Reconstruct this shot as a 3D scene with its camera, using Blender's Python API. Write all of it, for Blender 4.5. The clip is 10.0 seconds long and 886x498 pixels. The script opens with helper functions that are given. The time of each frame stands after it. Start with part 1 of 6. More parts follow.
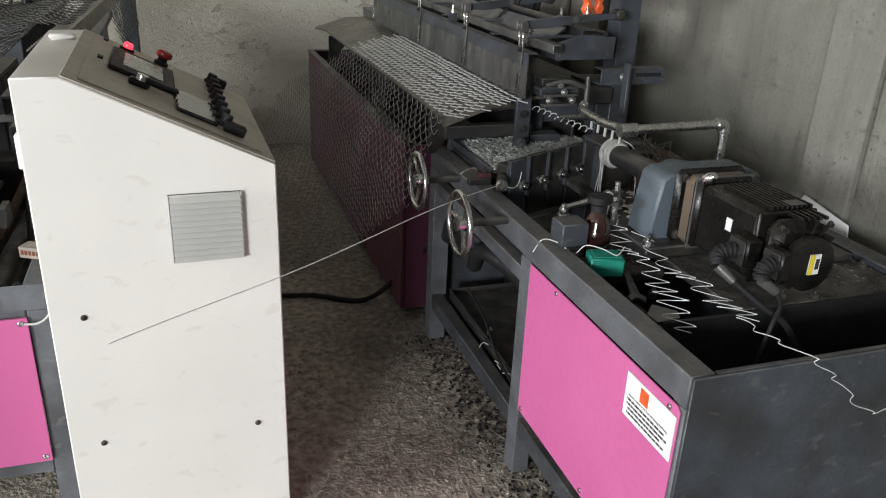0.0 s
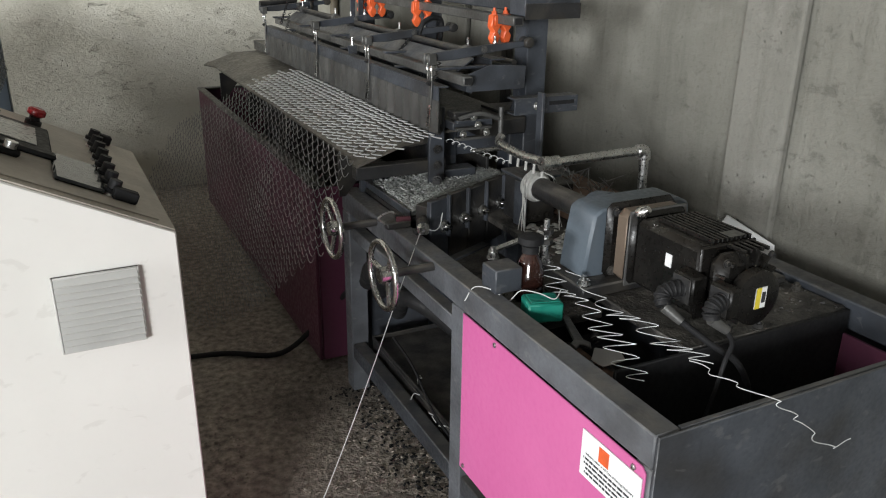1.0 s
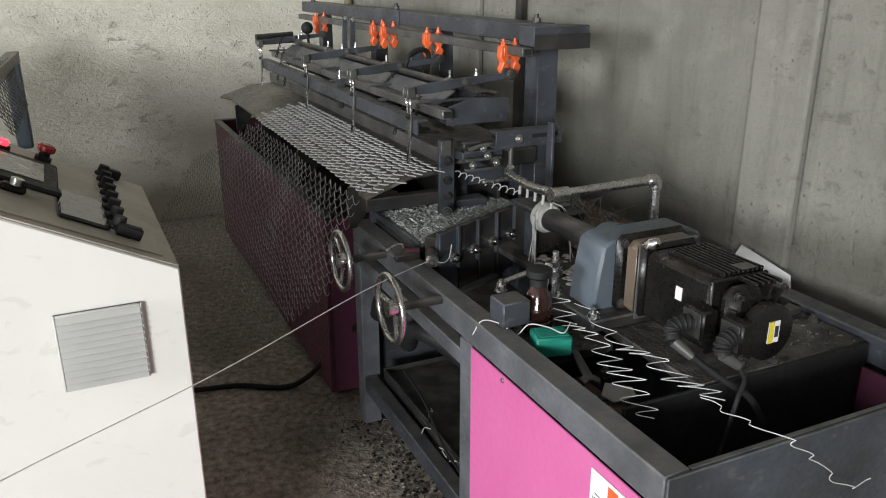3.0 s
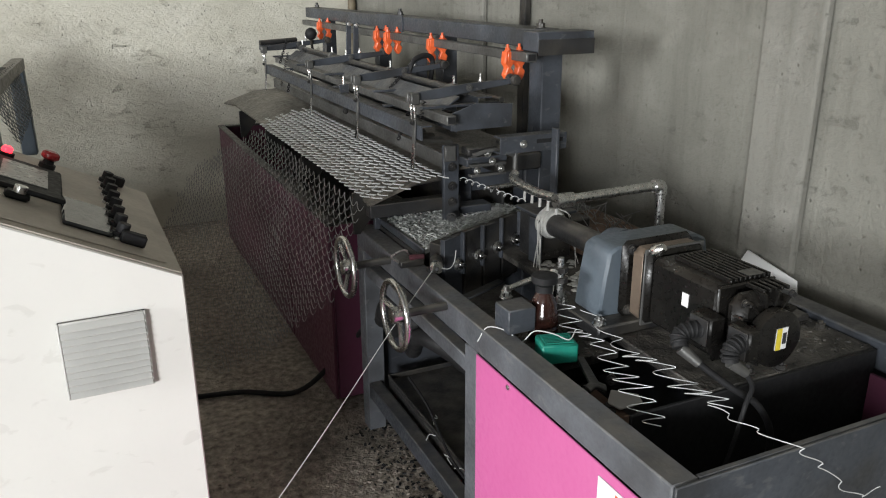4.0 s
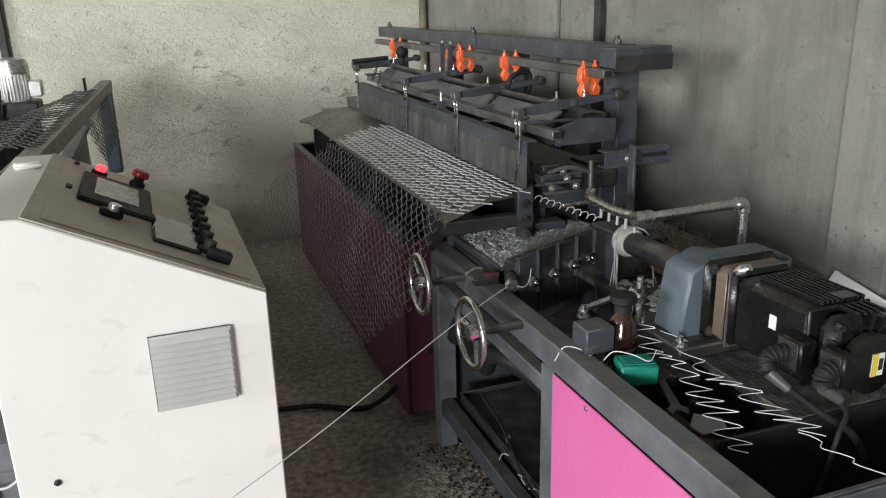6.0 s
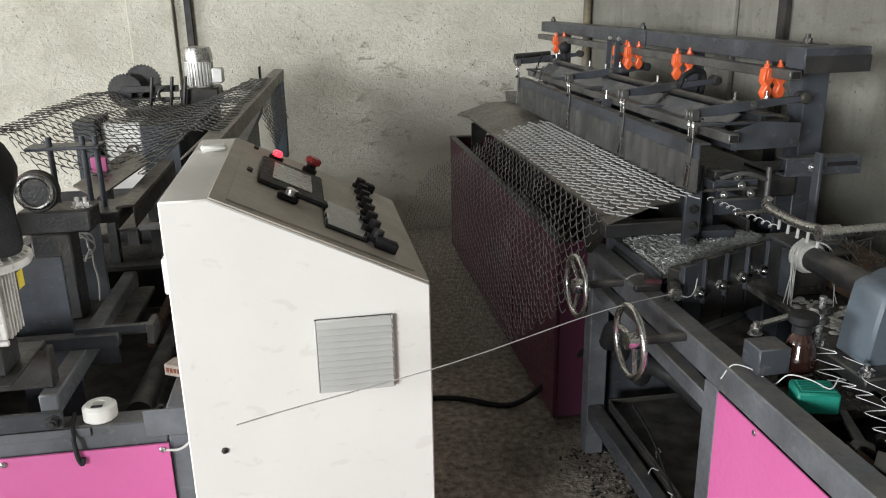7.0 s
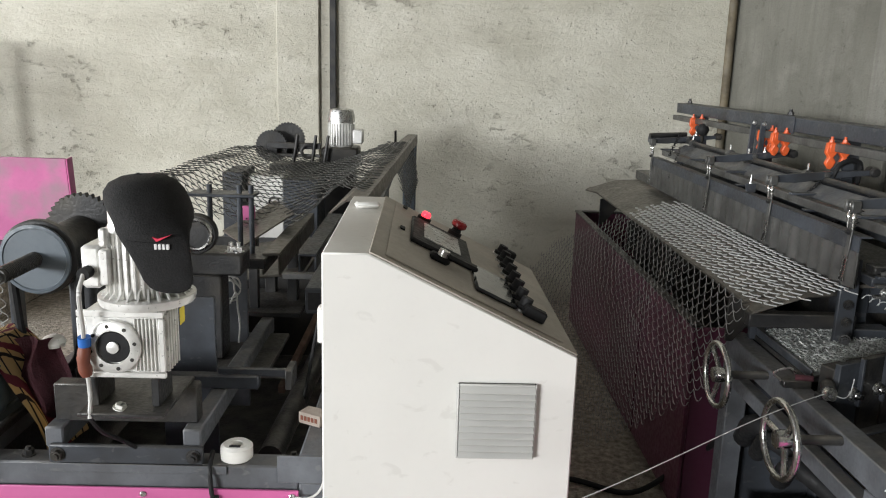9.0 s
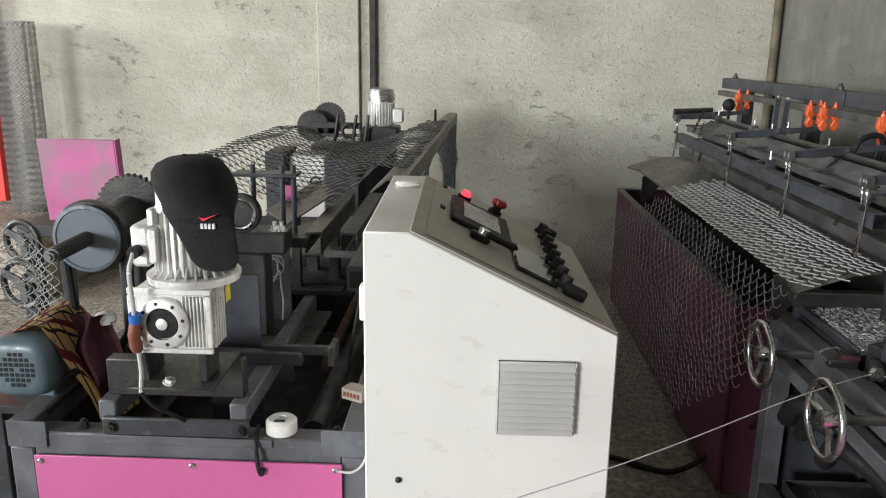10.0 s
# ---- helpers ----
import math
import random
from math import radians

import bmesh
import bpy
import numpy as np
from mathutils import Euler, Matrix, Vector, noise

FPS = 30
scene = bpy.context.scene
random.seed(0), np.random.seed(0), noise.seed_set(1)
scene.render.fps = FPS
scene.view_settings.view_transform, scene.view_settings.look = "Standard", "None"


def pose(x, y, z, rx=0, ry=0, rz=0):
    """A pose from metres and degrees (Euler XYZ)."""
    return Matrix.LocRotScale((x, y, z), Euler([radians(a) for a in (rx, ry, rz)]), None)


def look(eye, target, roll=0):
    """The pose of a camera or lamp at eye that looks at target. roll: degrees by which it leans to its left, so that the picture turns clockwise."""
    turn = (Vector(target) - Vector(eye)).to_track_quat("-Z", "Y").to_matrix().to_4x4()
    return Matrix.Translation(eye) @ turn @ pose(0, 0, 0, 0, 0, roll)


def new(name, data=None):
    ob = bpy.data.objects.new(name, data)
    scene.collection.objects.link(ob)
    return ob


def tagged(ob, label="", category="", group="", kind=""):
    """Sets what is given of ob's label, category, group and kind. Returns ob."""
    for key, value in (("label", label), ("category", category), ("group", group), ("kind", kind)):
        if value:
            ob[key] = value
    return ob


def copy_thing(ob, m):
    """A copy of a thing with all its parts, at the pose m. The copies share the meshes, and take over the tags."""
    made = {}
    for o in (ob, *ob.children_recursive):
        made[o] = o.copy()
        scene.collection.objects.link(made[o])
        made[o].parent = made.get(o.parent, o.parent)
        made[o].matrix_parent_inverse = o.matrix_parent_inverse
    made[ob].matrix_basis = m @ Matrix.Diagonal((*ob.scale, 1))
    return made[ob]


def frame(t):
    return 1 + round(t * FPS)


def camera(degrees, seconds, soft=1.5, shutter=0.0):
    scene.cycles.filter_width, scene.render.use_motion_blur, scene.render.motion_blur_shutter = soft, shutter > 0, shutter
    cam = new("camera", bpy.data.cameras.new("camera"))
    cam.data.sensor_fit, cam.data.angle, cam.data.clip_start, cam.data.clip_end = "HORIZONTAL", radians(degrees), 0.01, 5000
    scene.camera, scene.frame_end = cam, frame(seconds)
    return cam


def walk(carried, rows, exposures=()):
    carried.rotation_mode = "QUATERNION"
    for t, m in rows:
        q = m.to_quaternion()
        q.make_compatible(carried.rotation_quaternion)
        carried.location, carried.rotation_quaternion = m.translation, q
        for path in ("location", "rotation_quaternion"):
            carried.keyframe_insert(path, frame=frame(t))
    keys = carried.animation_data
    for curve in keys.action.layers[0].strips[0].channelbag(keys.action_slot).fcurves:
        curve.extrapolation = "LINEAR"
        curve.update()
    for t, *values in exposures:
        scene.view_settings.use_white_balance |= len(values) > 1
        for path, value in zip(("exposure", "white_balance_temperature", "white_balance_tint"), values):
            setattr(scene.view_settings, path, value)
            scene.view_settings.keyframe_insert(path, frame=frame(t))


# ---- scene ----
cam = camera(59.0, 10.0, soft=1.1)
PATH = [
    (0, (0.412, -0.009, 1.433), (1.015, 1.734, 0.66), 2.5),
    (0.5, (0.408, 0.091, 1.453), (1.197, 1.796, 0.765), 0.8),
    (1, (0.424, 0.153, 1.451), (1.256, 1.823, 0.731), 0.8),
    (1.5, (0.46, 0.161, 1.454), (1.27, 1.856, 0.768), 0.6),
    (2, (0.468, 0.162, 1.457), (1.303, 1.849, 0.779), 0.4),
    (2.5, (0.462, 0.16, 1.46), (1.271, 1.864, 0.795), 0.4),
    (3, (0.462, 0.16, 1.459), (1.256, 1.874, 0.802), -0.1),
    (4.5, (0.464, 0.173, 1.461), (1.247, 1.899, 0.821), -0.2),
    (5, (0.457, 0.174, 1.462), (1.232, 1.906, 0.832), 0.1),
    (6.5, (0.425, 0.198, 1.467), (0.917, 2.041, 0.866), -2.0),
    (7, (0.402, 0.22, 1.465), (0.693, 2.102, 0.855), -1.1),
    (7.5, (0.384, 0.223, 1.459), (0.444, 2.121, 0.833), -0.2),
    (8, (0.339, 0.215, 1.463), (0.319, 2.114, 0.836), -0.2),
    (8.5, (0.296, 0.22, 1.465), (0.288, 2.143, 0.914), 1.0),
    (9, (0.307, 0.232, 1.458), (0.342, 2.182, 1.018), 1.7),
    (9.5, (0.301, 0.228, 1.458), (0.255, 2.161, 0.946), 1.0),
    (10, (0.307, 0.223, 1.46), (0.241, 2.159, 0.965), 0.9),
]
# the camera closes a little as it turns to the brighter wall
walk(cam, [(t, look(e, g, r)) for t, e, g, r in PATH], [(0, -0.08), (1.2, -0.04), (2.5, 0.08), (6.0, 0.08), (7.5, 0.0), (8.5, -0.06), (10, -0.1)])

# ---- light ----
world = bpy.data.worlds.new("world")
scene.world = world
world.use_nodes = True
wn = world.node_tree
sky = wn.nodes.new("ShaderNodeTexSky")
sky.sky_type, sky.sun_disc = "NISHITA", False
sky.sun_elevation, sky.sun_rotation = radians(48), radians(215)
wn.links.new(sky.outputs[0], wn.nodes["Background"].inputs[0])
wn.nodes["Background"].inputs[1].default_value = 0.12
scene.view_settings.exposure = 0.0


def area_lamp(name, eye, target, sx, sy, power, colour):
    data = bpy.data.lights.new(name, "AREA")
    data.shape, data.size, data.size_y, data.energy, data.color = "RECTANGLE", sx, sy, power, colour
    ob = new(name, data)
    ob.matrix_world = look(eye, target)
    return ob


# daylight through the tall doorway far behind the camera
area_lamp("doorway_daylight", (-7.8, -9.2, 2.5), (0.2, 2.2, 0.8), 3.4, 2.6, 1720, (0.968, 0.99, 1.0))
# fill lamp added on the west side to brighten the north wall
area_lamp("side_fill_lamp", (-9.5, 0.6, 2.4), (-1.5, 5.2, 1.5), 3.0, 2.0, 850, (0.968, 0.99, 1.0))


# ---- materials ----
def material(name, colour, rough=0.6, metal=0.0, var=0.12, scale=6.0, bump=0.1, stain=None, stain_scale=1.5, stain_amount=0.35,
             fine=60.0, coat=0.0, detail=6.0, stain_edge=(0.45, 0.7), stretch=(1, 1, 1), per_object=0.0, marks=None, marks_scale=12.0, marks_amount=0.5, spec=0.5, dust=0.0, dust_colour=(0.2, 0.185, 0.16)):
    m = bpy.data.materials.new(name)
    m.use_nodes = True
    n, l = m.node_tree.nodes, m.node_tree.links
    b = n["Principled BSDF"]
    b.inputs["Metallic"].default_value = metal
    b.inputs["Coat Weight"].default_value = coat
    b.inputs["Specular IOR Level"].default_value = spec
    tc = n.new("ShaderNodeTexCoord")
    mp = n.new("ShaderNodeMapping")
    mp.inputs["Scale"].default_value = stretch
    l.new(tc.outputs["Object"], mp.inputs[0])

    def tex(s, d=detail):
        t = n.new("ShaderNodeTexNoise")
        t.inputs["Scale"].default_value, t.inputs["Detail"].default_value = s, d
        l.new(mp.outputs[0], t.inputs["Vector"])
        return t

    def mix(a, c, f):
        x = n.new("ShaderNodeMix")
        x.data_type = "RGBA"
        for sock, v in ((x.inputs[6], a), (x.inputs[7], c)):
            if isinstance(v, tuple):
                sock.default_value = (*v, 1)
            else:
                l.new(v, sock)
        l.new(f, x.inputs[0])
        return x.outputs[2]

    def ramp(src, lo, hi, a=0.0, c=1.0):
        r = n.new("ShaderNodeMapRange")
        r.inputs[1].default_value, r.inputs[2].default_value = lo, hi
        r.inputs[3].default_value, r.inputs[4].default_value = a, c
        l.new(src, r.inputs[0])
        return r.outputs[0]

    dark = tuple(c * (1 - var * 1.6) for c in colour)
    lite = tuple(min(1, c * (1 + var)) for c in colour)
    big = tex(scale)
    col = mix(dark, lite, ramp(big.outputs[0], 0.3, 0.7))
    small = tex(fine, 3)
    col = mix(col, tuple(c * 0.75 for c in colour), ramp(small.outputs[0], 0.55, 0.8, 0, var * 2.2))
    if stain:
        st = tex(stain_scale, 8)
        col = mix(col, stain, ramp(st.outputs[0], *stain_edge, 0, stain_amount))
    if marks:
        mk = n.new("ShaderNodeMapping")
        mk.inputs["Scale"].default_value = (1, 1, 1.7)
        l.new(tc.outputs["Object"], mk.inputs[0])
        mt = n.new("ShaderNodeTexNoise")
        mt.inputs["Scale"].default_value, mt.inputs["Detail"].default_value, mt.inputs["Distortion"].default_value = marks_scale, 9, 0.6
        l.new(mk.outputs[0], mt.inputs["Vector"])
        col = mix(col, marks, ramp(mt.outputs[0], 0.62, 0.68, 0, marks_amount))
    if per_object:
        oi = n.new("ShaderNodeObjectInfo")
        col = mix(col, tuple(c * 0.5 for c in colour), ramp(oi.outputs["Random"], 0, 1, 0, per_object))
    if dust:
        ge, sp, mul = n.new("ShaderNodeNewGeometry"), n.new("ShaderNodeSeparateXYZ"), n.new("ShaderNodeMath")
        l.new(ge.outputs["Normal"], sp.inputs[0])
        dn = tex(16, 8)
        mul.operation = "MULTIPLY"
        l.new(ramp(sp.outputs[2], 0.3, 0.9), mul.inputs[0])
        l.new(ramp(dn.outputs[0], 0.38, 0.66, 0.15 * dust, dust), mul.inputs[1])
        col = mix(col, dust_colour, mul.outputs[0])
    l.new(col, b.inputs["Base Color"])
    l.new(ramp(small.outputs[0], 0.3, 0.7, max(0.05, rough - 0.12), min(1, rough + 0.12)), b.inputs["Roughness"])
    if bump:
        bp = n.new("ShaderNodeBump")
        bp.inputs["Strength"].default_value, bp.inputs["Distance"].default_value = bump, 0.01
        add = n.new("ShaderNodeMath")
        l.new(big.outputs[0], add.inputs[0])
        l.new(small.outputs[0], add.inputs[1])
        l.new(add.outputs[0], bp.inputs["Height"])
        l.new(bp.outputs[0], b.inputs["Normal"])
    return m


def wall_material(name, colour, dark, pale, mark, streak=1.0, pit=0.5, relief=0.7, blotch=0.6):
    """Hand-floated cement: broad blotches, trowel drags, pits, peeled skin and hairline cracks."""
    m = bpy.data.materials.new(name)
    m.use_nodes = True
    n, l = m.node_tree.nodes, m.node_tree.links
    b = n["Principled BSDF"]
    b.inputs["Roughness"].default_value = 0.93
    b.inputs["Specular IOR Level"].default_value = 0.2
    tc = n.new("ShaderNodeTexCoord")

    def tex(scale, stretch=(1, 1, 1), detail=8, distortion=0.0, rough=0.55):
        mp, t = n.new("ShaderNodeMapping"), n.new("ShaderNodeTexNoise")
        mp.inputs["Scale"].default_value = stretch
        l.new(tc.outputs["Object"], mp.inputs[0])
        l.new(mp.outputs[0], t.inputs["Vector"])
        t.inputs["Scale"].default_value, t.inputs["Detail"].default_value = scale, detail
        t.inputs["Distortion"].default_value, t.inputs["Roughness"].default_value = distortion, rough
        return t.outputs[0]

    def ramp(src, lo, hi, a=0.0, c=1.0):
        r = n.new("ShaderNodeMapRange")
        for i, v in enumerate((lo, hi, a, c)):
            r.inputs[i + 1].default_value = v
        l.new(src, r.inputs[0])
        return r.outputs[0]

    def math_of(op, a, c):
        x = n.new("ShaderNodeMath")
        x.operation = op
        for sock, v in zip(x.inputs, (a, c)):
            if isinstance(v, float):
                sock.default_value = v
            else:
                l.new(v, sock)
        return x.outputs[0]

    def mix(a, c, f):
        x = n.new("ShaderNodeMix")
        x.data_type = "RGBA"
        for sock, v in ((x.inputs[6], a), (x.inputs[7], c)):
            if isinstance(v, tuple):
                sock.default_value = (*v, 1)
            else:
                l.new(v, sock)
        l.new(f, x.inputs[0])
        return x.outputs[2]

    broad, mid, fine = tex(0.9, detail=6), tex(3.2, (1, 1, 1.5), 10, 0.5), tex(70, detail=4)
    drag = tex(1.7, (1, 1, 2.6), 10, 0.5) if streak >= 0 else tex(2.6, (5, 5, 0.5), 9, 0.5)
    skin = tex(11, (1, 1, 1.7), 12, 0.25, 0.72)
    region = tex(1.6, (1, 1, 1.4), 5, 0.4)
    col = mix(colour, dark, ramp(broad, 0.42, 0.66, 0, blotch))
    col = mix(col, pale, ramp(mid, 0.5, 0.72, 0, 0.55))
    col = mix(col, dark, ramp(drag, 0.52, 0.7, 0, 0.5 * abs(streak)))
    peeled = math_of("MULTIPLY", ramp(skin, 0.57, 0.66), ramp(region, 0.44, 0.6))
    col = mix(col, mark, math_of("MULTIPLY", peeled, pit))
    vo = n.new("ShaderNodeTexVoronoi")
    vo.inputs["Scale"].default_value = 30
    l.new(tc.outputs["Object"], vo.inputs["Vector"])
    dots = math_of("MULTIPLY", ramp(vo.outputs["Distance"], 0.16, 0.05), ramp(mid, 0.48, 0.6))
    col = mix(col, mark, math_of("MULTIPLY", dots, pit))
    col = mix(col, dark, ramp(fine, 0.52, 0.75, 0, 0.35))
    l.new(col, b.inputs["Base Color"])
    height = math_of("ADD", math_of("ADD", math_of("MULTIPLY", skin, 0.9), math_of("MULTIPLY", drag, 0.8)),
                     math_of("SUBTRACT", math_of("MULTIPLY", fine, 0.22), math_of("ADD", math_of("MULTIPLY", peeled, 0.35), math_of("MULTIPLY", dots, 0.5))))
    bp = n.new("ShaderNodeBump")
    bp.inputs["Strength"].default_value, bp.inputs["Distance"].default_value = relief, 0.02
    l.new(height, bp.inputs["Height"])
    l.new(bp.outputs[0], b.inputs["Normal"])
    return m


def glow(name, colour, strength):
    m = bpy.data.materials.new(name)
    m.use_nodes = True
    b = m.node_tree.nodes["Principled BSDF"]
    b.inputs["Base Color"].default_value = (*colour, 1)
    b.inputs["Emission Color"].default_value = (*colour, 1)
    b.inputs["Emission Strength"].default_value = strength
    b.inputs["Roughness"].default_value = 0.25
    return m


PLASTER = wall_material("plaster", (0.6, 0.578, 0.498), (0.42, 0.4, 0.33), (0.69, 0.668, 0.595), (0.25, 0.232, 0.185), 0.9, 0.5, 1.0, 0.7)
FLOOR = material("rough_concrete", (0.42, 0.37, 0.315), 0.95, var=0.35, scale=38, bump=1.0, stain=(0.06, 0.052, 0.045), stain_scale=1.3,
                 stain_amount=0.6, fine=110, detail=10, stain_edge=(0.5, 0.72))
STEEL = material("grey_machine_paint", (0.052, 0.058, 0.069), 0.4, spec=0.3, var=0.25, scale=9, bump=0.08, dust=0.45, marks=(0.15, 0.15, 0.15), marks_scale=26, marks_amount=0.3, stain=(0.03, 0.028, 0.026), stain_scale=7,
                 stain_amount=0.6, fine=90)
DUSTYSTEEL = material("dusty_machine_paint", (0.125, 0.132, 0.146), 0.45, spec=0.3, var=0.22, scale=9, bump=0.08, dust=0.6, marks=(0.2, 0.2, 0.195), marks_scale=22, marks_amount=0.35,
                      stain=(0.04, 0.038, 0.036), stain_scale=7, stain_amount=0.5, fine=90)
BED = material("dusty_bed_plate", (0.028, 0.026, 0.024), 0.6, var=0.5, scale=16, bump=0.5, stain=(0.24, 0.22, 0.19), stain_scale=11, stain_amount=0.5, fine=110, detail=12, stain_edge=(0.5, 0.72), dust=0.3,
               marks=(0.015, 0.014, 0.013), marks_scale=9, marks_amount=0.9)
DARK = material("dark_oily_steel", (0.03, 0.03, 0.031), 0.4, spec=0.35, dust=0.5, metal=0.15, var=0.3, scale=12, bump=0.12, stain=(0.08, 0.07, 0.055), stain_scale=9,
                stain_amount=0.5, fine=120)
PINK = material("pink_enamel", (0.55, 0.118, 0.305), 0.45, var=0.05, scale=2.0, bump=0.02, stain=(0.62, 0.16, 0.36), stain_scale=3, stain_amount=0.4, fine=70)
# the pink enamel again, with the shade on the panels put into its colour
SHADEDPINK = material("shaded_pink_enamel", (0.105, 0.027, 0.056), 0.45, var=0.12, scale=3.0, bump=0.03, stain=(0.08, 0.03, 0.05), stain_scale=3, stain_amount=0.6, fine=70)
WHITE = material("white_cabinet_paint", (0.78, 0.765, 0.73), 0.5, var=0.025, scale=4, bump=0.02, stain=(0.5, 0.47, 0.42), stain_scale=6,
                 stain_amount=0.4, fine=80, stain_edge=(0.68, 0.8), marks=(0.42, 0.39, 0.35), marks_scale=18, marks_amount=0.16)
CONSOLE = material("dusty_console_paint", (0.49, 0.445, 0.385), 0.55, var=0.1, scale=9, bump=0.03, stain=(0.3, 0.27, 0.235), stain_scale=5,
                   stain_amount=0.5, fine=90)
ZINC = material("zinc_plated_steel", (0.55, 0.55, 0.54), 0.32, metal=1.0, var=0.15, scale=30, bump=0.05, fine=150)
CHROME = material("worn_chrome", (0.62, 0.62, 0.61), 0.2, metal=1.0, var=0.15, scale=30, bump=0.04, fine=150, stain=(0.2, 0.18, 0.15), stain_scale=14)
ROLLWIRE = material("galvanised_roll_wire", (0.4, 0.4, 0.39), 0.45, metal=0.4, var=0.2, scale=40, bump=0.0, fine=200)
WIRE = material("galvanised_wire", (0.74, 0.75, 0.75), 0.38, metal=0.35, var=0.1, scale=40, bump=0.0, fine=200)
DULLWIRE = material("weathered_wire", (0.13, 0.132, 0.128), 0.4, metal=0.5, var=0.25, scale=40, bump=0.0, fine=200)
# dull wire for offcuts; on the falling net it stands for wire in shade
OLDSHADEWIRE = material("dull_shaded_wire", (0.27, 0.27, 0.265), 0.42, metal=0.5, var=0.2, scale=40, bump=0.0, fine=200)
PLATE = material("worn_plate", (0.16, 0.145, 0.125), 0.42, marks=(0.3, 0.27, 0.23), marks_scale=8, marks_amount=0.5, metal=0.5, var=0.25, scale=7, bump=0.05, stain=(0.05, 0.045, 0.04), stain_scale=5, stain_amount=0.7, fine=60)
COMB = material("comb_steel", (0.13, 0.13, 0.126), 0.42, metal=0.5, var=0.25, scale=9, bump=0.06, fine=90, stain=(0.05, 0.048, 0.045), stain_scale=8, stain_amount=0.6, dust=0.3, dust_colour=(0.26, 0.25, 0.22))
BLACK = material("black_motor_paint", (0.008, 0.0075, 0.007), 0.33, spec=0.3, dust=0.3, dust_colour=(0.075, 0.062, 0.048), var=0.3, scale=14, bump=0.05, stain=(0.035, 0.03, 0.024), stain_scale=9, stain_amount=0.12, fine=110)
RUBBER = material("black_rubber", (0.018, 0.018, 0.019), 0.6, spec=0.22, var=0.2, scale=20, bump=0.05, fine=90)
BRONZE = material("brown_flange_paint", (0.19, 0.145, 0.11), 0.4, metal=0.4, var=0.12, scale=8, bump=0.03, fine=90)
BLUEGREY = material("blue_grey_casting", (0.105, 0.13, 0.155), 0.45, var=0.12, scale=8, bump=0.05, stain=(0.05, 0.055, 0.06), stain_scale=8, fine=90)
ORANGE = material("orange_paint", (0.8, 0.13, 0.035), 0.4, var=0.12, scale=25, bump=0.04, stain=(0.25, 0.06, 0.03), stain_scale=30, fine=120)
ALU = material("cast_aluminium", (0.78, 0.775, 0.75), 0.38, metal=0.35, var=0.1, scale=20, bump=0.05, fine=130, stain=(0.3, 0.29, 0.27), stain_scale=16, stain_amount=0.4)
GREEN = material("green_plastic", (0.008, 0.2, 0.145), 0.5, var=0.12, scale=15, bump=0.1, fine=60)
OLIVE = material("vent_grey", (0.52, 0.515, 0.495), 0.5, var=0.04, scale=10, bump=0.02, fine=80)
GLASSY = material("dark_screen", (0.03, 0.032, 0.035), 0.12, var=0.1, scale=10, bump=0.0, fine=60)
SCREEN = material("pale_screen", (0.36, 0.36, 0.345), 0.3, var=0.05, scale=10, bump=0.0, fine=60)
PAPER = material("white_label", (0.78, 0.78, 0.78), 0.5, var=0.03, scale=10, bump=0.0, fine=50)
INK = material("black_ink", (0.03, 0.03, 0.035), 0.6, var=0.05, bump=0.0)
YELLOW = material("yellow_label", (0.75, 0.6, 0.05), 0.5, var=0.05, bump=0.0)
CLOTH = material("black_cap_cloth", (0.007, 0.007, 0.0075), 0.95, var=0.25, scale=25, bump=0.25, fine=300)
THREADRED = material("red_thread", (0.7, 0.04, 0.09), 0.8, var=0.1, bump=0.1)
THREADWHITE = material("white_thread", (0.75, 0.75, 0.75), 0.8, var=0.1, bump=0.1)
MOTORBLUE = material("teal_grey_motor_paint", (0.085, 0.125, 0.145), 0.4, var=0.12, scale=10, bump=0.04, fine=90)
WHITEPLASTIC = material("white_plastic", (0.75, 0.74, 0.7), 0.45, var=0.05, scale=12, bump=0.05, fine=60)
RUST = material("rusty_bar", (0.13, 0.08, 0.055), 0.75, var=0.3, scale=20, bump=0.2, fine=90)
RED = material("red_shutter_paint", (0.72, 0.05, 0.035), 0.6, var=0.1, scale=5, bump=0.05, fine=70)
SHAVINGS = material("wire_clippings", (0.4, 0.415, 0.4), 0.42, metal=0.25, var=0.3, scale=60, bump=0.0, fine=200)
SOAP = material("dried_white_lubricant", (0.42, 0.42, 0.4), 0.5, var=0.15, scale=40, bump=0.2, fine=120)
REDLAMP = glow("lit_red_lens", (1.0, 0.03, 0.05), 3.2)
REDLENS = material("red_lens", (0.3, 0.022, 0.025), 0.3, var=0.1, bump=0.0)

# grey render, its colour darkened further for the east wall's shade
SHADEDRENDER = wall_material("shaded_grey_render", (0.21, 0.206, 0.18), (0.12, 0.117, 0.1), (0.28, 0.274, 0.244), (0.09, 0.086, 0.073), -0.9, 0.4, 0.6, 0.85)
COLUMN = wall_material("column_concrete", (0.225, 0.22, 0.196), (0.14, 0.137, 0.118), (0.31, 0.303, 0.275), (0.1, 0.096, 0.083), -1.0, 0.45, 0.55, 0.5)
RUSTPIPE = material("rusty_conduit_paint", (0.14, 0.115, 0.075), 0.7, var=0.3, scale=14, bump=0.2, stain=(0.3, 0.28, 0.23), stain_scale=5, stain_amount=0.5)
ROOF = material("unseen_dark_roof", (0.16, 0.155, 0.15), 0.6, var=0.15, scale=3, bump=0.1)
AMBER = material("amber_plastic", (0.032, 0.013, 0.01), 0.15, var=0.3, scale=20, bump=0.0, coat=0.5)
